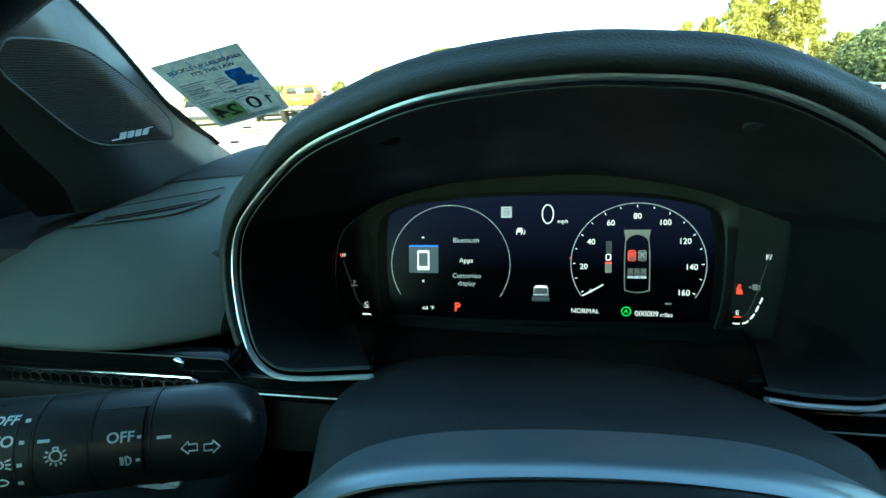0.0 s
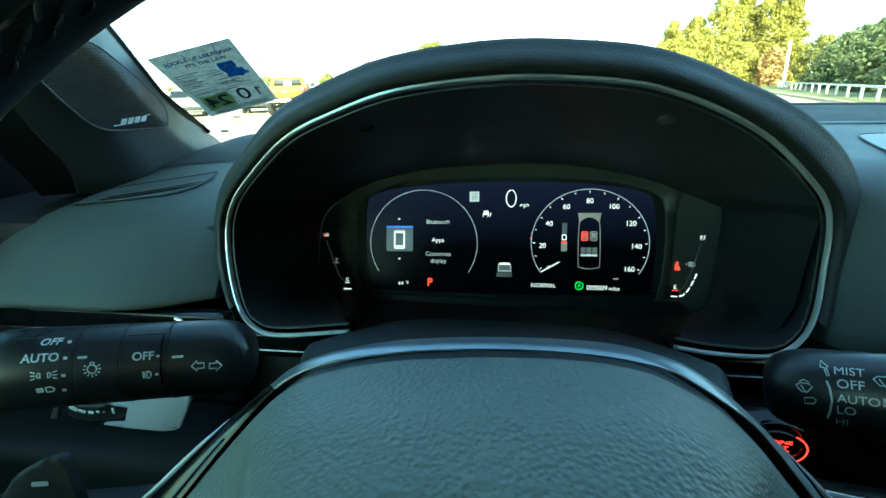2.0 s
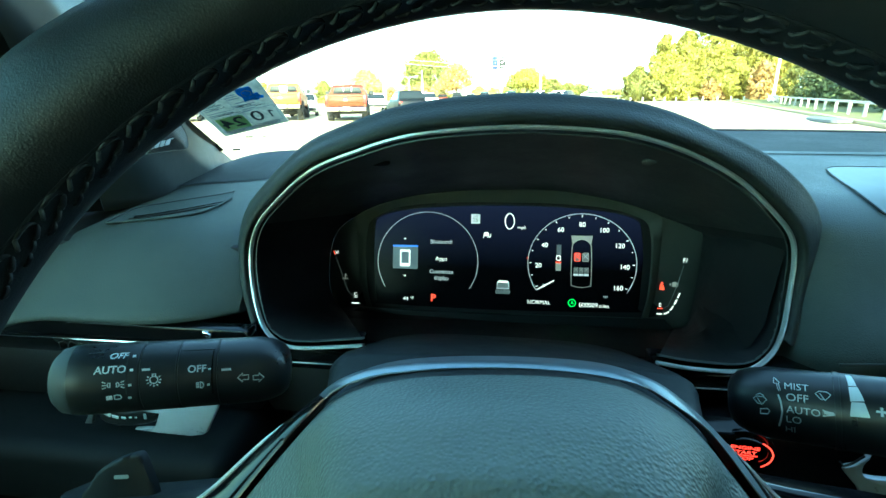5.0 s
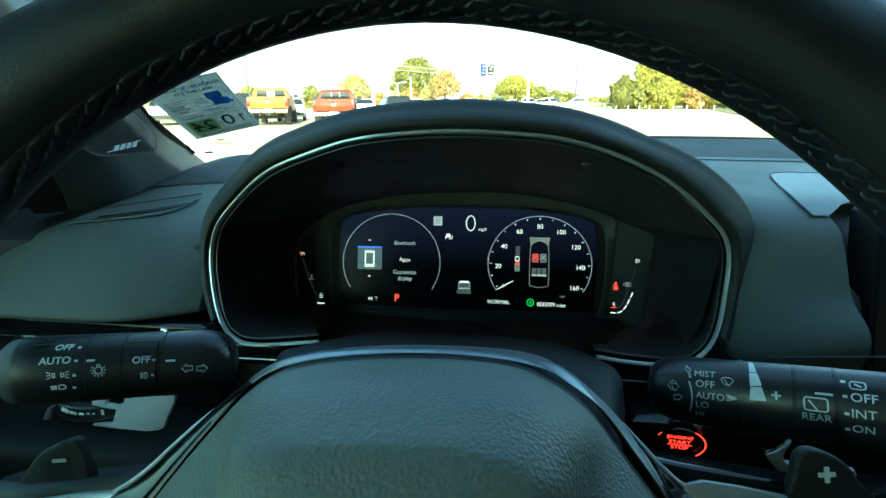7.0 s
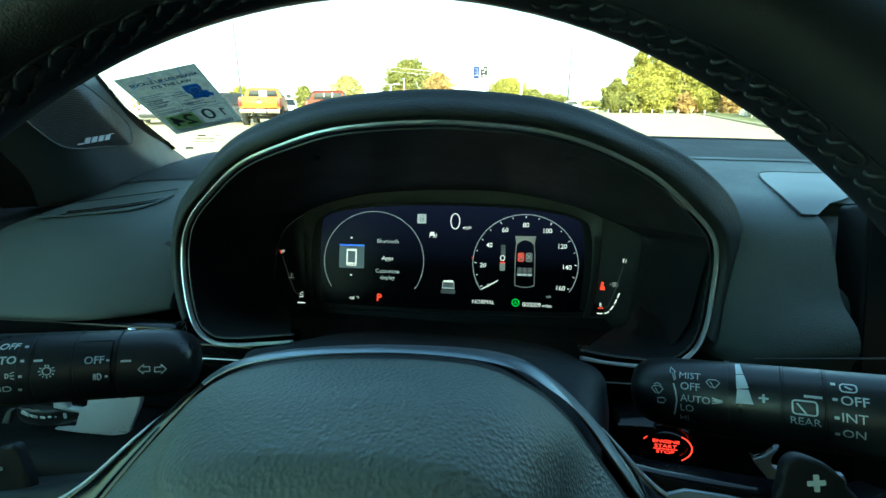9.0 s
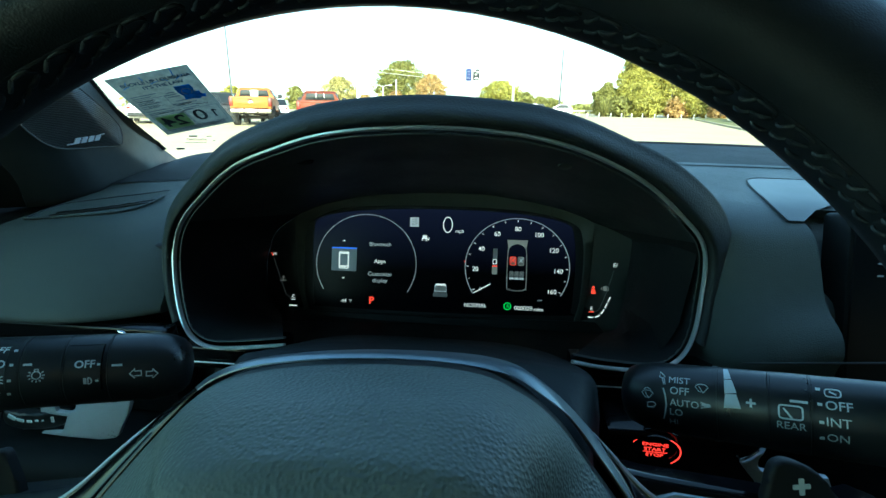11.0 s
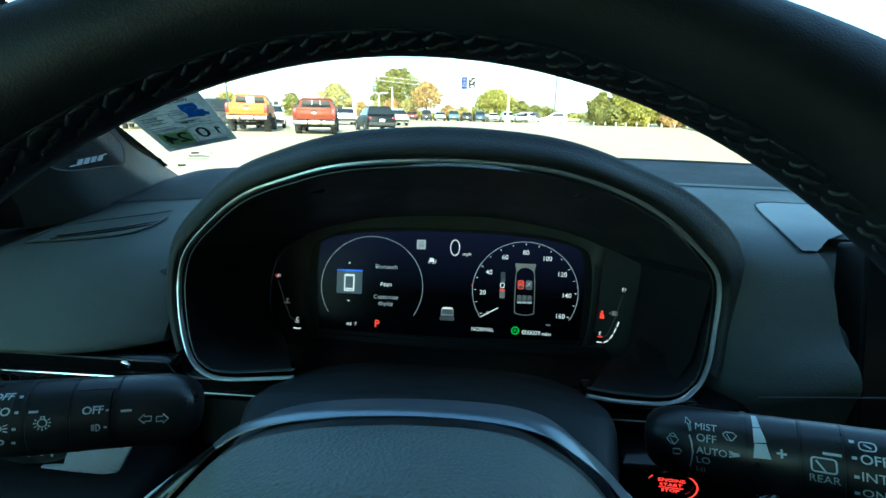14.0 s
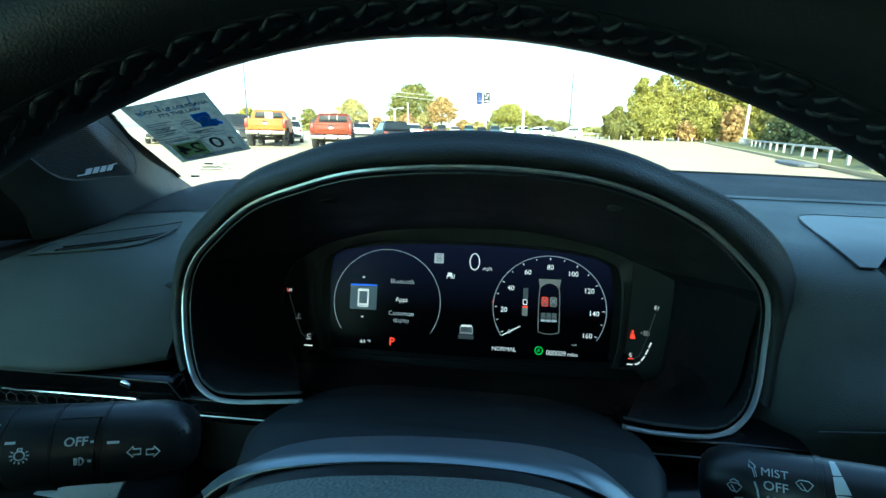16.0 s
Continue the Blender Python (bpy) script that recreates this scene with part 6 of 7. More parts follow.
ob.matrix_local = Matrix.Translation((mid_.x - rd.y * 0.1, mid_.y + rd.x * 0.1, 0.62)) @ pose(0, 0, 0, 0, 0, math.degrees(math.atan2(-rd.x, rd.y)))
for k in range(16):
    part("post", post_me, None, gr_, "white post at the lot's edge, with no rail", m=pose(25.2 - 1.15 * k + 0.15 * math.sin(k), 55.5 + 0.55 * k, -0.05))
inlet = solid("drain_inlet", prism([(x, y) for x, y in loop_uv([(-0.35, -2.0), (0.35, -1.6), (0.45, 0.4), (0.25, 2.0), (-0.15, 2.2), (-0.45, 0.3)], 4)], 0.10, 0.03), material("dark_grey_concrete", (0.10, 0.10, 0.10), 0.8, vary=0.2, scale=3), "dark concrete drain inlet beside the kerb", "drain", m=pose(11.75, 19.3, 0, 0, 0, -18))

fr_ = thing("far_rail", "long pale low rail at the lot's far edge", "guard rail")
for k in range(16):
    part("post", post_me, None, fr_, m=pose(9.0 + 1.6 * k, 74 + 0.12 * k, -0.1))
part("beam", box(26, 0.06, 0.16, 0.01, m=pose(21, 74.9, 0.72, 0, 0, 4)), rail_paint, fr_)


# ---------------------------------------------------------------- trees
def leaf_material(name, color):
    m = material(name, color, 0.6, vary=0.3, scale=1.2, spec=0.3)
    nt = m.node_tree
    b = nt.nodes["Principled BSDF"]
    gi = nt.nodes.new("ShaderNodeNewGeometry")
    hsv = nt.nodes.new("ShaderNodeHueSaturation")
    mr = nt.nodes.new("ShaderNodeMapRange")
    mr.inputs[3].default_value, mr.inputs[4].default_value = 0.55, 1.45
    src = b.inputs["Base Color"].links[0].from_socket
    nt.links.new(gi.outputs["Random Per Island"], mr.inputs[0])
    nt.links.new(mr.outputs[0], hsv.inputs["Value"])
    nt.links.new(src, hsv.inputs["Color"])
    nt.links.new(hsv.outputs[0], b.inputs["Base Color"])
    tl_ = nt.nodes.new("ShaderNodeBsdfTranslucent")
    mx = nt.nodes.new("ShaderNodeMixShader")
    mx.inputs[0].default_value = 0.5
    nt.links.new(hsv.outputs[0], tl_.inputs[0])
    nt.links.new(b.outputs[0], mx.inputs[1])
    nt.links.new(tl_.outputs[0], mx.inputs[2])
    nt.links.new(mx.outputs[0], nt.nodes["Material Output"].inputs[0])
    return m


bark = material("bark", (0.16, 0.12, 0.085), 0.9, vary=0.3, scale=3, bump=0.6, bscale=20)
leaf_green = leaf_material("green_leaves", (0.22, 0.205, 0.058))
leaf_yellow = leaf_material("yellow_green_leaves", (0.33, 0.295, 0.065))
leaf_shaded = leaf_material("shaded_leaves", (0.125, 0.145, 0.062))
leaf_lime = leaf_material("lime_leaves", (0.28, 0.245, 0.05))
leaf_orange = leaf_material("orange_leaves", (0.40, 0.26, 0.10))
leaf_straw = leaf_material("straw_leaves", (0.40, 0.34, 0.13))


def tree(x, y, h, wide, mat, label, seed, leaves=2600, trunk=0.35, low=0.25, lean=0.0, name="tree", size=0.34):
    rnd = random.Random(seed)
    th = thing(name, label, "tree" if name == "tree" else name, pose(x, y, 0))
    bm = bmesh.new()
    r0 = 0.022 * h + 0.05
    top = V((lean * h * 0.2, 0, h * 0.75))
    tube(spline([(0, 0, -0.1), (lean * h * 0.05, 0.1, h * 0.3), top], 4), r0, 8, bm=bm, scale=[1.2, 1.0, 0.9, 0.8, 0.7, 0.55, 0.42, 0.3, 0.15])
    tips = []
    for k in range(9):
        a = k * 2.4 + rnd.random()
        z0 = h * rnd.uniform(max(low, 0.18), 0.6)
        rr = wide * rnd.uniform(0.55, 0.95)
        tip = V((rr * math.cos(a), rr * math.sin(a), min(h * 0.95, z0 + h * rnd.uniform(0.12, 0.4))))
        o = V((lean * z0 * 0.2, 0, z0))
        tube(spline([o, o.lerp(tip, 0.5) + V((0, 0, 0.05 * h)), tip], 3), r0 * 0.38, 6, bm=bm, scale=[1, 0.9, 0.75, 0.6, 0.45, 0.3, 0.15])
        tips.append(tip)
    part("trunk", bm, bark, th, smooth=60)
    # clumps of leaves round the limbs
    clumps = []
    for k in range(96):
        a, q = rnd.uniform(0, 6.283), rnd.random() ** 0.5
        z = h * (low + (1 - low) * rnd.random())
        f = (z / h - low) / (1 - low)
        env = (0.62 + 0.38 * math.sin(math.pi * min(f * 1.15 + 0.08, 1))) * (1 - 0.65 * max(0, f - 0.72) / 0.28)
        clumps.append((V((wide * q * env * math.cos(a) + lean * z * 0.2, wide * q * env * math.sin(a), z)), wide * rnd.uniform(0.13, 0.27)))
    clumps += [(t, wide * 0.22) for t in tips]
    verts, faces = [], []
    for k in range(leaves):
        d = V((rnd.gauss(0, 1), rnd.gauss(0, 1), rnd.gauss(0, 1))).normalized()
        if rnd.random() < 0.42:                                   # loose leaves over the whole crown
            f = rnd.random() ** 0.8
            z = h * (low + (1 - low) * f)
            env = (0.62 + 0.38 * math.sin(math.pi * min(f * 1.15 + 0.08, 1))) * (1 - 0.65 * max(0, f - 0.72) / 0.28)
            a = rnd.uniform(0, 6.283)
            q = wide * env * (0.55 + 0.5 * rnd.random()) * (0.86 + 0.14 * math.sin(3 * a + 9 * f + seed))
            p = V((q * math.cos(a) + lean * z * 0.2, q * math.sin(a), z + 0.03 * h * math.sin(5 * a + seed)))
            d = V((math.cos(a), math.sin(a), 0.3))
        else:
            c, r = clumps[rnd.randrange(len(clumps))]
            d = d * r * rnd.random() ** 0.45
            p = c + V((d.x, d.y, d.z * 0.75))
        if p.z < 0.05:
            continue
        n = (d.normalized() + V((rnd.gauss(0, .6), rnd.gauss(0, .6), rnd.gauss(0.3, .6)))).normalized()
        t = n.orthogonal().normalized()
        t = Matrix.Rotation(rnd.uniform(0, 6.28), 3, n) @ t
        b = n.cross(t)
        s = size * rnd.uniform(0.5, 1.2)
        i = len(verts)
        verts += [p + t * s, p + b * s * 0.5 + n * s * 0.12, p - t * s, p - b * s * 0.5 + n * s * 0.12]
        faces.append((i, i + 1, i + 2, i + 3))
    me = bpy.data.meshes.new("crown")
    me.from_pydata([tuple(v) for v in verts], [], faces)
    me.materials.append(mat)
    part("crown", me, mat, th)
    return th


# wood at the lot's right-hand edge
for i, (x, y, h, wd, mat_) in enumerate(((18.6, 72, 4.4, 2.2, leaf_green), (21.4, 71, 8.2, 2.2, leaf_yellow), (24.2, 71, 8.6, 2.5, leaf_yellow), (27.0, 70, 12.6, 2.6, leaf_yellow), (30.0, 71, 11.0, 2.7, leaf_yellow),
                                          (32.2, 69, 12.4, 2.7, leaf_lime), (34.6, 69, 10.4, 2.3, leaf_lime), (22.8, 68.5, 4.4, 2.4, leaf_yellow), (29.0, 67.5, 5.0, 2.8, leaf_yellow), (33.4, 66.5, 6.2, 2.5, leaf_lime))):
    tree(x, y, h, wd, mat_, "tall yellow-green tree at the edge of the lot" if mat_ is leaf_yellow else "dense bright green tree at the edge of the lot" if mat_ is leaf_lime else "leafy green tree at the edge of the lot", 10 + i, leaves=15000, low=0.06, size=0.19)
# trees behind the rail: their shade is put into the leaf colour
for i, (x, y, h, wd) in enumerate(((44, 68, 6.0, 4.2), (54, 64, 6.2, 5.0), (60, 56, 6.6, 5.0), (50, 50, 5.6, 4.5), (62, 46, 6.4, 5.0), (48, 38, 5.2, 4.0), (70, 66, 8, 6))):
    tree(x, y, h, wd, leaf_shaded, "tree behind the guard rail, its shade put into dark leaves", 40 + i, leaves=8000, low=0.04, size=0.28)
# thicket close behind the guard rail: shade in dark leaves, sunlight in lighter ones
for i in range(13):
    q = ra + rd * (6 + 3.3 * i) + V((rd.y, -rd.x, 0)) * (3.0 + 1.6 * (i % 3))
    tree(q.x, q.y, 2.3 + 0.17 * i + 0.5 * ((i * 7) % 3), 2.2 + 0.3 * (i % 3), leaf_shaded if i % 4 else leaf_green, "leafy shrub close behind the guard rail, coloured dark for shade" if i % 4 else "green shrub close behind the guard rail, coloured lighter for sunlight", 90 + i, leaves=5000, low=0.02, name="shrub", size=0.17)
tree(19.8, 69, 2.6, 1.8, leaf_green, "low spreading bush at the lot edge", 61, leaves=1200, low=0.05, name="bush", size=0.3)
tree(30.6, 63.5, 4.4, 1.7, leaf_orange, "russet bush under the trees", 62, leaves=1300, low=0.03, name="bush", size=0.3)
tree(26.5, 67.0, 2.6, 1.6, leaf_orange, "russet bush under the trees", 63, leaves=900, low=0.03, name="bush", size=0.3)
# single trees across the road
tree(-14.3, 95, 9.0, 5.7, leaf_green, "broad green tree beyond the parked cars", 71, leaves=13000, low=0.24, size=0.25)
tree(-7.6, 82, 6.0, 2.8, leaf_orange, "orange autumn tree beyond the parked cars", 72, leaves=3600, low=0.36, size=0.22)
tree(4.0, 84, 5.1, 3.9, leaf_yellow, "spreading yellow-green tree over a forked trunk", 73, leaves=5200, low=0.44, size=0.22)
tree(-17.4, 62, 4.4, 2.7, leaf_straw, "thin straw-yellow tree behind the pickups", 75, leaves=5200, low=0.22, size=0.17)
tree(-33.5, 66, 3.3, 1.8, leaf_yellow, "yellow-green tree behind the pickups", 76, leaves=2000, low=0.25, size=0.24)
tree(-24.5, 66, 3.3, 1.5, leaf_green, "small green tree behind the pickups", 79, leaves=1600, low=0.25, size=0.24)
for i, (x, y, h, wd) in enumerate(((-19.4, 85, 2.8, 1.9), (-16.6, 86, 3.0, 1.9), (-13.8, 84, 3.4, 1.9), (-11.2, 86, 3.6, 1.9), (-4.2, 88, 2.6, 1.7), (-1.6, 90, 2.4, 1.7))):
    tree(x, y, h, wd, leaf_straw if i % 2 else leaf_orange, "low russet and straw shrub along the road", 77 + 3 * i, leaves=1500, low=0.12, name="shrub", size=0.22)
for i, (x, y, h, wd) in enumerate(((9.6, 98, 3.9, 2.6), (12.8, 101, 3.2, 2.6), (16.4, 106, 2.7, 2.6))):
    tree(x, y, h, wd, leaf_green, "low green bush beyond the far row of cars", 120 + i, leaves=1800, low=0.08, name="bush", size=0.26)


def yucca(x, y, h, wide, label, seed):
    """A fan of stiff narrow blades from one foot."""
    rnd = random.Random(seed)
    th = thing("yucca", label, "yucca", pose(x, y, 0))
    bm = bmesh.new()
    for k in range(170):
        a = rnd.uniform(0, 6.283)
        e = rnd.uniform(0.15, 1.5)
        d = V((math.cos(a) * math.cos(e) * wide / h, math.sin(a) * math.cos(e) * wide / h, math.sin(e))) * h * rnd.uniform(0.7, 1.0)
        sd_ = V((-math.sin(a), math.cos(a), 0)) * 0.035
        o = V((0.12 * math.cos(a), 0.12 * math.sin(a), 0.1 + 0.3 * rnd.random()))
        m_ = o + d * 0.55 + V((0, 0, 0.06))
        vs_ = [bm.verts.new(p) for p in (o - sd_ * 0.6, o + sd_ * 0.6, m_ + sd_, o + d, m_ - sd_)]
        bm.faces.new(vs_)
    part("blades", bm, leaf_green, th)
    part("stump", prism(circle(0.16, 10), 0.45, 0.04), bark, th)


yucca(16.9, 66, 2.5, 1.7, "spiky green yucca at the edge of the lot", 5)



def far_wood():
    """Low wooded skyline: many leaf clumps in one mesh, far off."""
    rnd = random.Random(9)
    verts, faces = [], []
    for k in range(9000):
        x = rnd.uniform(-150, 190)
        y = 190 + 0.10 * abs(x) + rnd.uniform(-6, 6)
        h = 4.2 + 1.6 * math.sin(x * 0.11) + 1.2 * math.sin(x * 0.043 + 1) + 0.8 * math.sin(x * 0.5)
        z = h * rnd.random() ** 0.7
        n = V((rnd.gauss(0, .7), -1, rnd.gauss(0.4, .6))).normalized()
        t = n.orthogonal().normalized()
        b = n.cross(t)
        s = rnd.uniform(0.5, 1.3)
        i = len(verts)
        p = V((x, y, z))
        verts += [p + t * s, p + b * s * 0.6, p - t * s, p - b * s * 0.6]
        faces.append((i, i + 1, i + 2, i + 3))
    me = bpy.data.meshes.new("far_wood")
    me.from_pydata([tuple(v) for v in verts], [], faces)
    me.materials.append(leaf_green)
    tagged(new("far_wood", me), "distant low wooded skyline", "woods", kind="stuff")


far_wood()

# ---------------------------------------------------------------- vehicles
tyre_rubber = material("tyre_rubber", (0.02, 0.02, 0.02), 0.85, vary=0.2, scale=8)
alloy = material("alloy_wheel", (0.45, 0.45, 0.46), 0.35, metal=1, vary=0.1, scale=8)
dark_glass = material("dark_car_glass", (0.015, 0.018, 0.02), 0.06, vary=0.05, scale=2, rvary=0.02, spec=0.25)
pale_plate = material("pale_paper", (0.65, 0.65, 0.62), 0.6, vary=0.05)
lamp_red = material("tail_lamp", (0.16, 0.015, 0.012), 0.2, vary=0.1, scale=8)
bumper_chrome = material("bumper_chrome", (0.6, 0.6, 0.6), 0.15, metal=1, vary=0.05, scale=4)
under_dark = material("underbody", (0.02, 0.02, 0.02), 0.8, vary=0.2, scale=6)


def paint(name, color):
    return material(name, color, 0.45, vary=0.05, scale=2, rvary=0.05, coat=0.05, spec=0.2)


def wheel_parts(th, x, y, r, wd):
    tm = pose(x, y, r, 0, 90, 0)
    prof = [(-wd / 2, r * 0.62), (-wd / 2, r * 0.92), (-wd * 0.36, r), (wd * 0.36, r), (wd / 2, r * 0.92), (wd / 2, r * 0.62)]
    rows = [[(rad * math.cos(a), rad * math.sin(a), z) for z, rad in prof] for a in [2 * math.pi * i / 24 for i in range(24)]]
    w_ = part("wheel", loft(rows, closed=True), tyre_rubber, th, "black tyre", m=tm)
    rim_ = bmesh.new()
    prism(circle(r * 0.62, 20), wd * 0.8, 0.01, m=pose(0, 0, -wd * 0.4), bm=rim_)
    part("rim", rim_, alloy, w_)
    for k in range(5):
        a = 2 * math.pi * k / 5
        part("rim_hole", prism([(r * 0.38 * math.cos(a) + q[0], r * 0.38 * math.sin(a) + q[1]) for q in circle(r * 0.12, 8)], wd * 0.82, m=pose(0, 0, -wd * 0.41)), under_dark, w_)


def pickup(m, body_mat, label, lift=0.10):
    """A crew-cab pickup seen from behind; its nose points along +y."""
    th = thing("pickup_truck", label, "pickup truck", m, group="parked pickups")
    z0 = 0.62 + lift
    # bed sides and tailgate
    sec = [(-0.97, z0), (-1.0, z0 + 0.22), (-0.985, z0 + 0.55), (-0.90, z0 + 0.60)]
    for s in (1, -1):
        rows = []
        for y in (0.02, 0.10, 0.9, 1.75):
            k = 0.97 if y < 0.05 else 1.0
            rows.append([(s * x * k * -1, y, z) for x, z in sec] + [(s * 0.86, y, z0 + 0.58), (s * 0.86, y, z0)])
        part("bed_side", loft(rows, ring=True, caps=True), body_mat, th, smooth=40)
    part("bed_floor", box(1.74, 1.75, 0.06, 0.01, m=pose(0, 0.9, z0 + 0.05)), under_dark, th)
    tg = part("tailgate", box(1.70, 0.10, 0.54, 0.03, 3, m=pose(0, 0.03, z0 + 0.31)), body_mat, th)
    part("tailgate_crease", box(1.60, 0.02, 0.05, 0.008, m=pose(0, -0.025, z0 + 0.50)), body_mat, tg)
    part("tailgate_panel", box(1.30, 0.012, 0.20, 0.006, m=pose(0, -0.024, z0 + 0.28)), body_mat, tg)
    part("badge", prism([(x * 0.11, y * 0.05) for x, y in circle(1, 16)], 0.012, 0.004, m=pose(0, -0.03, z0 + 0.32, 90)), bumper_chrome, tg)
    part("tailgate_handle", box(0.22, 0.02, 0.07, 0.01, m=pose(0, -0.03, z0 + 0.45)), under_dark, tg)
    for s in (1, -1):
        part("tail_lamp", box(0.17, 0.10, 0.40, 0.03, 3, m=pose(s * 0.91, 0.01, z0 + 0.34)), lamp_red, th, "red tail lamp")
    # bumper with plate
    bp_ = part("bumper", box(1.92, 0.22, 0.20, 0.05, 3, m=pose(0, -0.06, z0 - 0.10)), bumper_chrome, th, "chrome step bumper")
    part("license_plate", box(0.34, 0.02, 0.16, 0.01, m=pose(0, -0.175, z0 - 0.08)), pale_plate, bp_, "pale plate")
    for s in (1, -1):
        part("step_pad", box(0.07, 0.02, 0.18, 0.008, m=pose(s * 0.32, -0.172, z0 - 0.10)), under_dark, bp_)
    # cab
    rows = []
    for y, hw, za, zb_, tw, zt in ((1.75, 0.97, z0 - 0.05, z0 + 0.60, 0.74, z0 + 0.98), (1.95, 0.98, z0 - 0.05, z0 + 0.61, 0.76, z0 + 1.10), (3.4, 0.98, z0 - 0.05, z0 + 0.61, 0.74, z0 + 1.11), (4.1, 0.97, z0 - 0.05, z0 + 0.58, 0.72, z0 + 0.66)):
        rows.append([(-hw, y, za), (-hw, y, zb_), (-tw - 0.03, y, zt - 0.06), (-tw + 0.06, y, zt), (tw - 0.06, y, zt), (tw + 0.03, y, zt - 0.06), (hw, y, zb_), (hw, y, za)])
    part("cab", loft(rows, ring=True, caps=True), body_mat, th, smooth=30)
    rwin = [(-0.74, z0 + 0.66), (0.74, z0 + 0.66), (0.66, z0 + 0.97), (-0.66, z0 + 0.97)]
    wm = Matrix(((1, 0, 0, 0), (0, 0, -1, 1.735), (0, 1, 0, 0), (0, 0, 0, 1)))
    rw = part("rear_window", prism(rwin, 0.01, 0.004, m=wm), dark_glass, th, "dark rear window")
    part("window_slider", prism([(-0.20, z0 + 0.66), (0.20, z0 + 0.66), (0.20, z0 + 0.965), (-0.20, z0 + 0.965)], 0.014, 0.003, m=wm), pale_plate if lift > 0.05 else dark_glass, rw)
    for s in (1, -1):
        part("slider_frame", box(0.03, 0.03, 0.31, 0.004, m=pose(s * 0.205, 1.722, z0 + 0.81)), under_dark if lift > 0.05 else bumper_chrome, rw)
        part("side_window", box(0.02, 1.6, 0.36, 0.02, m=pose(s * 0.895, 2.85, z0 + 0.83, 0, -s * 24, 0)), dark_glass, th)
        mi = part("mirror", box(0.24, 0.10, 0.22, 0.04, 3, m=pose(s * 1.17, 3.45, z0 + 0.72)), under_dark, th)
        part("mirror_arm", box(0.12, 0.05, 0.05, 0.01, m=pose(s * 1.02, 3.45, z0 + 0.66)), under_dark, mi)
    # nose
    rows = []
    for y, hw, zt in ((4.1, 0.97, z0 + 0.58), (4.9, 0.97, z0 + 0.52), (5.45, 0.93, z0 + 0.46), (5.6, 0.85, z0 + 0.30)):
        rows.append([(-hw, y, z0 - 0.1), (-hw, y, zt - 0.1), (-hw + 0.1, y, zt), (hw - 0.1, y, zt), (hw, y, zt - 0.1), (hw, y, z0 - 0.1)])
    part("hood", loft(rows, ring=True, caps=True), body_mat, th, smooth=40)
    part("frame", box(1.2, 5.0, 0.22, 0.03, m=pose(0, 2.8, z0 - 0.16)), under_dark, th)
    part("axle", box(1.5, 0.18, 0.18, 0.05, m=pose(0, 1.05, 0.42)), under_dark, th)
    part("muffler", box(0.5, 0.3, 0.16, 0.06, m=pose(0.25, 0.5, z0 - 0.22)), under_dark, th)
    for s in (1, -1):
        wheel_parts(th, s * 0.86, 1.05, 0.42 + lift * 0.3, 0.30)
        wheel_parts(th, s * 0.86, 4.75, 0.42 + lift * 0.3, 0.30)
        rows = []
        for a in range(0, 181, 20):
            c_, s_ = math.cos(radians(a)), math.sin(radians(a))
            rows.append([(s * 0.95, 1.05 + 0.50 * c_, 0.45 + 0.46 * s_), (s * 1.05, 1.05 + 0.54 * c_, 0.45 + 0.50 * s_), (s * 1.05, 1.05 + 0.58 * c_, 0.45 + 0.54 * s_), (s * 0.95, 1.05 + 0.60 * c_, 0.45 + 0.58 * s_)])
        part("wheel_arch", loft(rows), under_dark, th)
    return th


orange = paint("orange_paint", (0.31, 0.092, 0.014))
red = paint("dark_red_paint", (0.115, 0.020, 0.005))


def head_from(x, y, extra=0.0):
    return math.degrees(math.atan2(-x, y)) + extra


pickup(pose(-11.2, 23.8, 0, 0, 0, 18), orange, "orange lifted pickup truck parked facing away", lift=0.20)
pickup(pose(-7.55, 23.1, 0, 0, 0, 14), red, "dark red pickup truck parked facing away", lift=0.05)


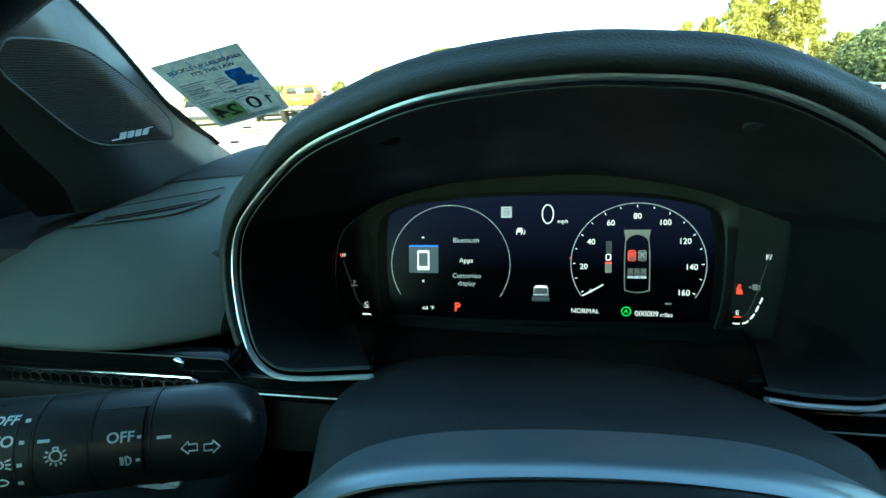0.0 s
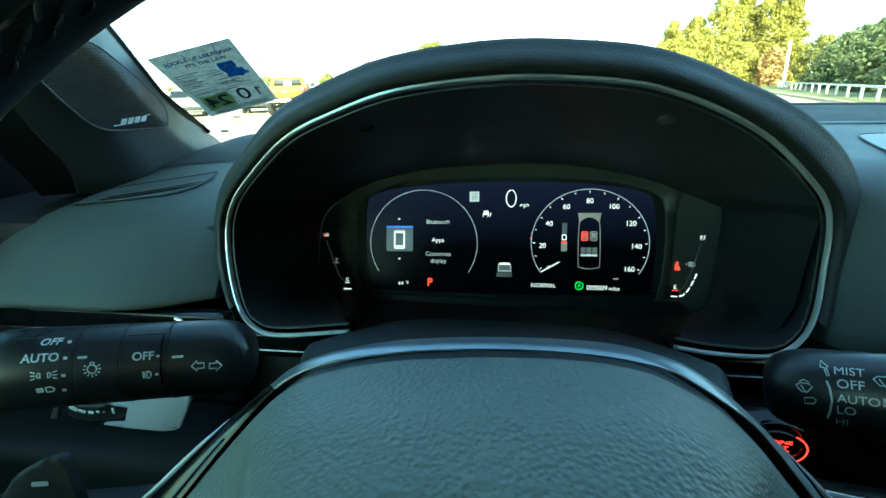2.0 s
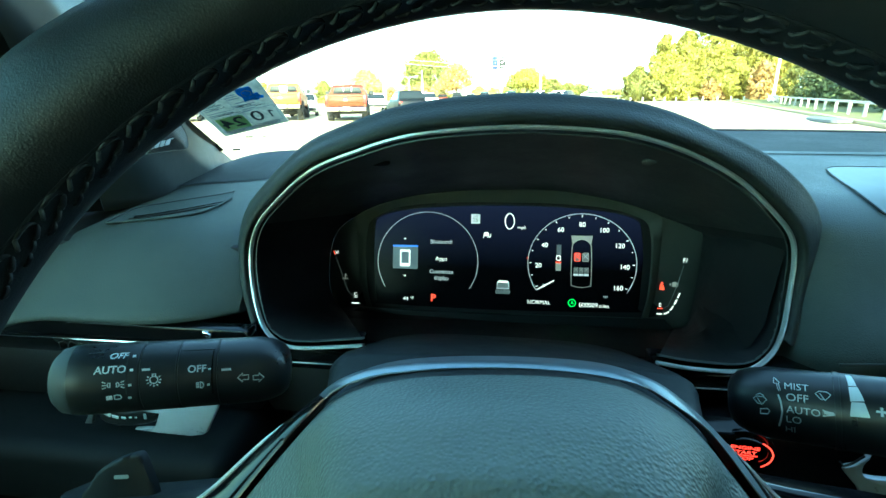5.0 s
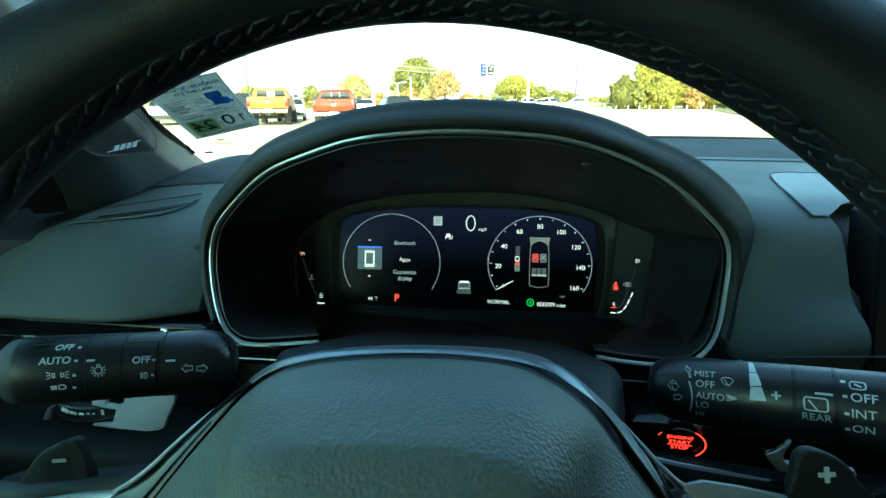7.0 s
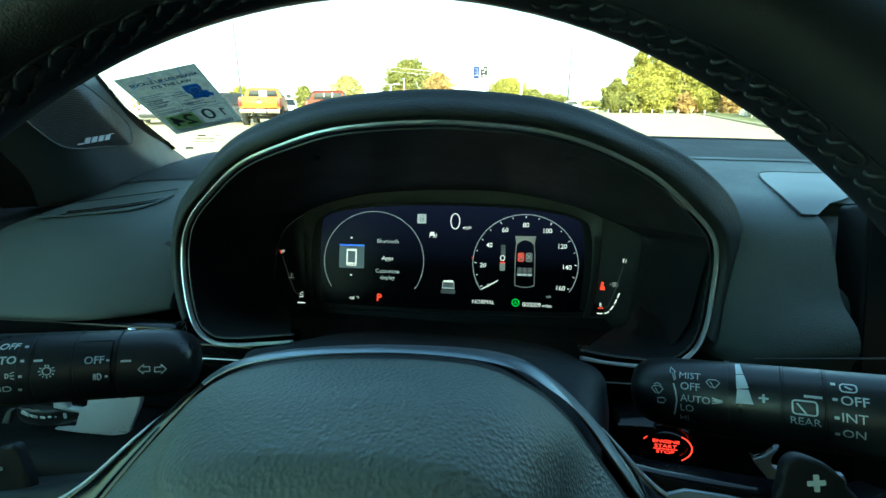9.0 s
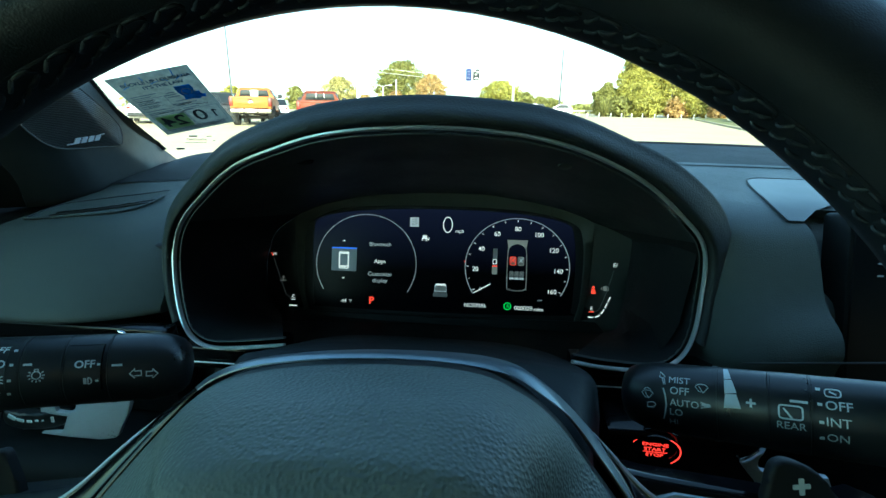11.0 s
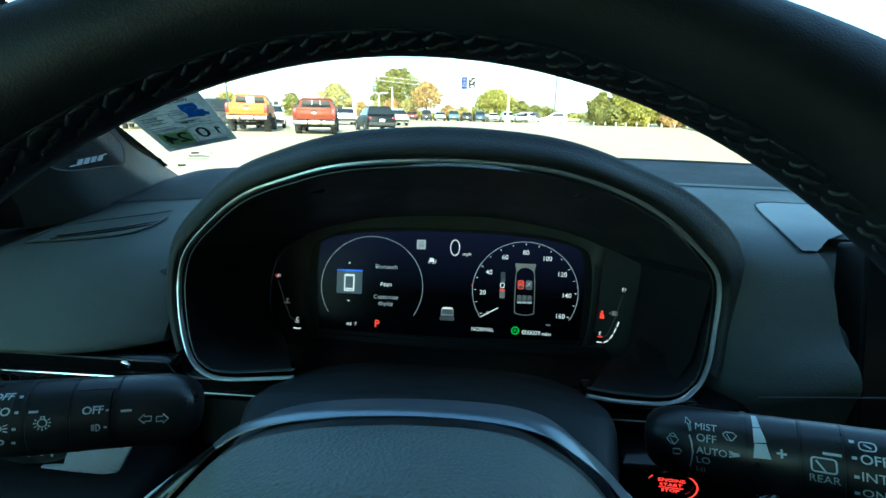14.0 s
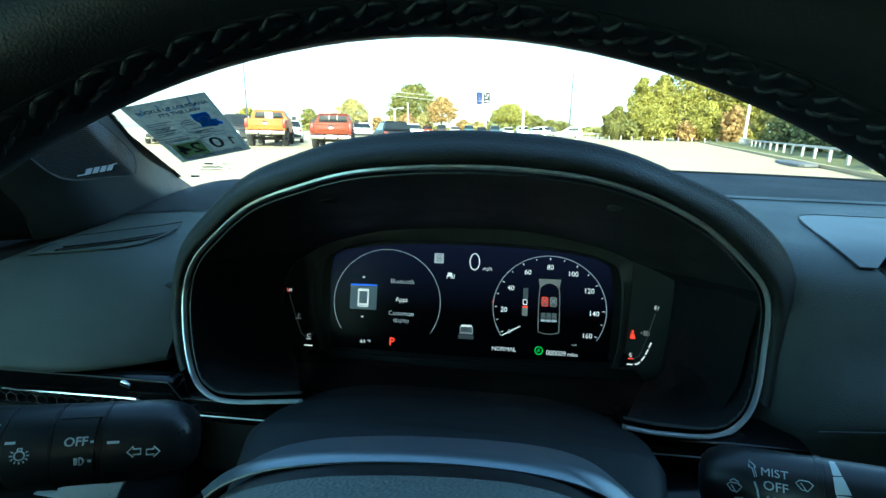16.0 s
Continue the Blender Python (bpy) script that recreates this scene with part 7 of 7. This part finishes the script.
def car(m, body_mat, label, suv=False, group="parked cars", low=False):
    """A plain four-door car; its nose points along +y."""
    th = thing("car", label, "car", m, group=group)
    H = 1.44 if low or not suv else 1.68
    L = 4.6
    belt = 1.02 if suv and not low else 0.92
    rows = []
    for y, hw, zl, zt in ((0.0, 0.74, 0.42, belt - 0.16), (0.12, 0.86, 0.30, belt - 0.02), (0.9, 0.90, 0.26, belt + 0.02), (2.4, 0.91, 0.26, belt), (3.4, 0.90, 0.26, belt - 0.06), (4.2, 0.86, 0.30, belt - 0.18), (4.55, 0.74, 0.40, belt - 0.36)):
        rows.append([(-hw * 0.94, y, zl), (-hw, y, (zl + zt) / 2), (-hw * 0.95, y, zt - 0.05), (-hw * 0.85, y, zt), (hw * 0.85, y, zt), (hw * 0.95, y, zt - 0.05), (hw, y, (zl + zt) / 2), (hw * 0.94, y, zl)])
    part("body", loft(rows, ring=True, caps=True), body_mat, th, smooth=40)
    ys = (0.12, 0.62, 2.1, 3.3) if suv else (0.5, 1.25, 2.4, 3.45)
    rows = []
    for y, hw, z in zip(ys, (0.80, 0.62, 0.62, 0.80), (belt - 0.01, H, H, belt - 0.03)):
        rows.append([(-hw, y, z), (-hw * 0.6, y, z + 0.02), (hw * 0.6, y, z + 0.02), (hw, y, z)])
    sill = [[(-0.82, y, belt - 0.05), (-0.4, y, belt - 0.05), (0.4, y, belt - 0.05), (0.82, y, belt - 0.05)] for y in ys]
    cab = bmesh.new()
    loft(rows, bm=cab)
    for s in (0, 3):
        loft([[r[s] for r in rows], [r[s] for r in sill]], bm=cab)
    part("cabin", cab, body_mat, th, smooth=40)
    wv = [V(rows[0][k]).lerp(V(rows[1][k]), f) + V((0, -0.015, 0.015)) for f, k in ((0.14, 0), (0.14, 3), (0.86, 3), (0.86, 0))]
    bmw = bmesh.new()
    bmw.faces.new([bmw.verts.new(p) for p in wv])
    r_ = bmesh.ops.extrude_face_region(bmw, geom=list(bmw.faces))
    for v in [g for g in r_["geom"] if isinstance(g, bmesh.types.BMVert)]:
        v.co += V((0, -0.012, 0.008))
    part("rear_window", bmw, dark_glass, th, "dark rear window")
    for s in (-1, 1):
        bmw = bmesh.new()
        q = [(s * 0.79, ys[0] + 0.45, belt + 0.03), (s * 0.79, ys[3] - 0.45, belt + 0.03), (s * 0.66, ys[2], H - 0.08), (s * 0.66, ys[1] + 0.1, H - 0.08)]
        bmw.faces.new([bmw.verts.new(V(p) + V((s * 0.015, 0, 0))) for p in q])
        bmw.faces.new([bmw.verts.new(V(p) - V((s * 0.02, 0, 0))) for p in q][::-1])
        part("side_window", bmw, dark_glass, th)
        part("tail_lamp", box(0.22, 0.10, 0.13, 0.03, m=pose(s * 0.70, 0.06, belt - 0.13)), lamp_red, th, "red tail lamp")
        wheel_parts(th, s * 0.80, 0.85, 0.33, 0.22)
        wheel_parts(th, s * 0.80, 3.65, 0.33, 0.22)
    part("bumper", box(1.6, 0.14, 0.20, 0.05, m=pose(0, 0.02, 0.46)), under_dark, th)
    part("license_plate", box(0.32, 0.02, 0.15, 0.008, m=pose(0, -0.01, 0.66)), pale_plate, th, "pale plate")
    return th


dark_p = paint("blue_black_paint", (0.004, 0.005, 0.007))
teal_p = paint("teal_paint", (0.05, 0.10, 0.12))
white_p = paint("white_paint", (0.72, 0.72, 0.70))
black_p = paint("black_paint", (0.02, 0.02, 0.022))
blue_p = paint("blue_paint", (0.02, 0.05, 0.08))
silver_p = paint("silver_paint", (0.42, 0.43, 0.44))
car(pose(-12.6, 30.0, 0, 0, 0, 22), white_p, "white sedan parked between the pickups")
car(pose(-14.6, 27.2, 0, 0, 0, 24), black_p, "black car parked beside the orange pickup", True)
car(pose(-20.5, 31.0, 0, 0, 0, 28), black_p, "black car parked at the end of the row", True)
car(pose(-16.9, 24.0, 0, 0, 0, 30), silver_p, "silver car parked at the end of the row")
car(pose(-5.15, 28.0, 0, 0, 0, 23), dark_p, "blue-black hatchback parked facing away", True, low=True)
car(pose(-6.3, 43.0, 0, 0, 0, 23), white_p, "white sedan parked behind the dark hatchback")
car(pose(-10.6, 41.0, 0, 0, 0, 20), white_p, "white sedan parked behind the red pickup")
PAINTS = {"white": white_p, "black": black_p, "silver": silver_p, "teal": teal_p, "blue": blue_p, "red": red}
for x, y, rz, nm, suv in ((-9.7, 80, 8, "red", False), (-7.4, 80, 6, "black", True), (-5.1, 80, 7, "silver", False), (-2.9, 80, 5, "teal", True), (-0.7, 80, 6, "black", False), (1.4, 80, 4, "blue", True),
                          (3.7, 80, 5, "white", False), (6.0, 80, 6, "white", True), (8.3, 81, 8, "white", False), (10.4, 83, 50, "white", True), (12.2, 86, 82, "black", True), (15.8, 82, 84, "white", True)):
    car(pose(x, y, 0, 0, 0, rz), PAINTS[nm], nm + (" sport utility vehicle" if suv else " sedan") + " parked at the far end of the lot", suv)

# ---------------------------------------------------------------- poles, wires, sign
steel = material("dark_steel", (0.06, 0.06, 0.06), 0.6, metal=0.2, vary=0.1, scale=3)
white_steel = material("white_painted_steel", (0.68, 0.68, 0.65), 0.6, vary=0.08, scale=3)


def lamp_post(x, y, h, r, label, arms=0, mat_=None):
    th = thing("lamp_post", label, "lamp post", pose(x, y, 0))
    part("pole", tube([(0, 0, 0), (0, 0, h * 0.5), (0, 0, h)], r, 10, scale=[1, 0.85, 0.7]), mat_ or white_steel, th)
    part("footing", prism(circle(r * 2.2, 16), 0.7, 0.05), concrete, th)
    for s in (1, -1)[:arms]:
        a = part("arm", tube(spline([(0, 0, h - 0.1), (s * 0.4, 0, h + 0.15), (s * 0.9, 0, h + 0.2)], 3), r * 0.4, 6), mat_ or white_steel, th)
        part("lamp_head", box(0.55, 0.25, 0.12, 0.03, m=pose(s * 1.1, 0, h + 0.2)), mat_ or white_steel, a)
    return th


lamp_post(25.8, 51.0, 4.2, 0.15, "stout pale lamp post beside the guard rail")
lamp_post(5.55, 76, 4.75, 0.18, "pale post at the far edge of the lot")
lamp_post(-12.1, 50, 3.3, 0.20, "pale post behind the red pickup")
lamp_post(-14.1, 74, 3.8, 0.08, "slim lamp post with two arms", 2)
lamp_post(-12.4, 76, 4.9, 0.09, "slim pale post among the trees")
lamp_post(16.6, 100, 12.0, 0.20, "tall thin dark pole by the road", mat_=steel)
lamp_post(-22.4, 44, 8.2, 0.09, "tall thin pole behind the pickups", mat_=steel)
wi = thing("power_line", "thin power lines strung across the trees", "power line")
for z in (6.95, 6.25):
    part("wire", tube(spline([(-34, 90, z + 2.1), (-12, 89.0, z), (8, 88, z - 1.9)], 4), 0.02, 5), white_steel, wi)

sg = thing("roadside_sign", "tall roadside sign with blue panel and dark display", "sign", pose(-0.72, 90, 0, 0, 0, -8))
sign_blue = material("sign_blue", (0.008, 0.018, 0.085), 0.6, vary=0.1, scale=2, spec=0.2)
sign_dark = material("sign_dark", (0.010, 0.010, 0.012), 0.6, vary=0.1, scale=2, spec=0.2)
for x in (-0.35, 0.45):
    part("leg", box(0.35, 0.4, 5.6, 0.03, m=pose(x, 0, 2.8)), white_steel, sg)
part("cabinet", box(2.66, 0.7, 2.1, 0.06, m=pose(0.02, 0, 6.56)), white_steel, sg)
bp2 = part("blue_panel", box(1.10, 0.06, 2.06, 0.02, m=pose(-0.74, -0.38, 6.56)), sign_blue, sg)
for k in range(3):
    part("print_bar", box(0.50 - 0.08 * (k % 2), 0.02, 0.05, 0.01, m=pose(-0.74, -0.42, 7.1 - 0.55 * k)), bumper_chrome, bp2)
dp2 = part("display_panel", box(1.22, 0.06, 1.90, 0.02, m=pose(0.60, -0.38, 6.56)), sign_dark, sg)
for x, z, s1, s2 in ((0.32, 7.2, 0.22, 0.22), (0.86, 7.0, 0.22, 0.30), (0.55, 6.6, 0.34, 0.16), (0.66, 6.0, 0.50, 0.20)):
    part("print_bar", box(s1, 0.02, s2, 0.01, m=pose(x, -0.42, z)), pale_plate, dp2)

# everything outside stands on the climbing lot
tilt_lot = Matrix.Translation((0, RISE_FROM, 0)) @ pose(0, 0, 0, math.degrees(math.atan(SLOPE)), 0, 0) @ Matrix.Translation((0, -RISE_FROM, 0))
for ob_ in [o for o in scene.objects if o not in indoor and o.parent is None and o.type not in ("CAMERA", "LIGHT") and o.name != "ground"]:
    if ob_.name in ("verge", "guard_rail", "far_rail"):
        ob_.matrix_world = tilt_lot @ ob_.matrix_basis
    elif ob_.name in ("far_wood", "power_line"):
        ob_.matrix_world = Matrix.Translation((0, 0, ground_z(90))) @ ob_.matrix_basis
    else:
        ob_.matrix_world = Matrix.Translation((0, 0, ground_z(ob_.location.y))) @ ob_.matrix_basis
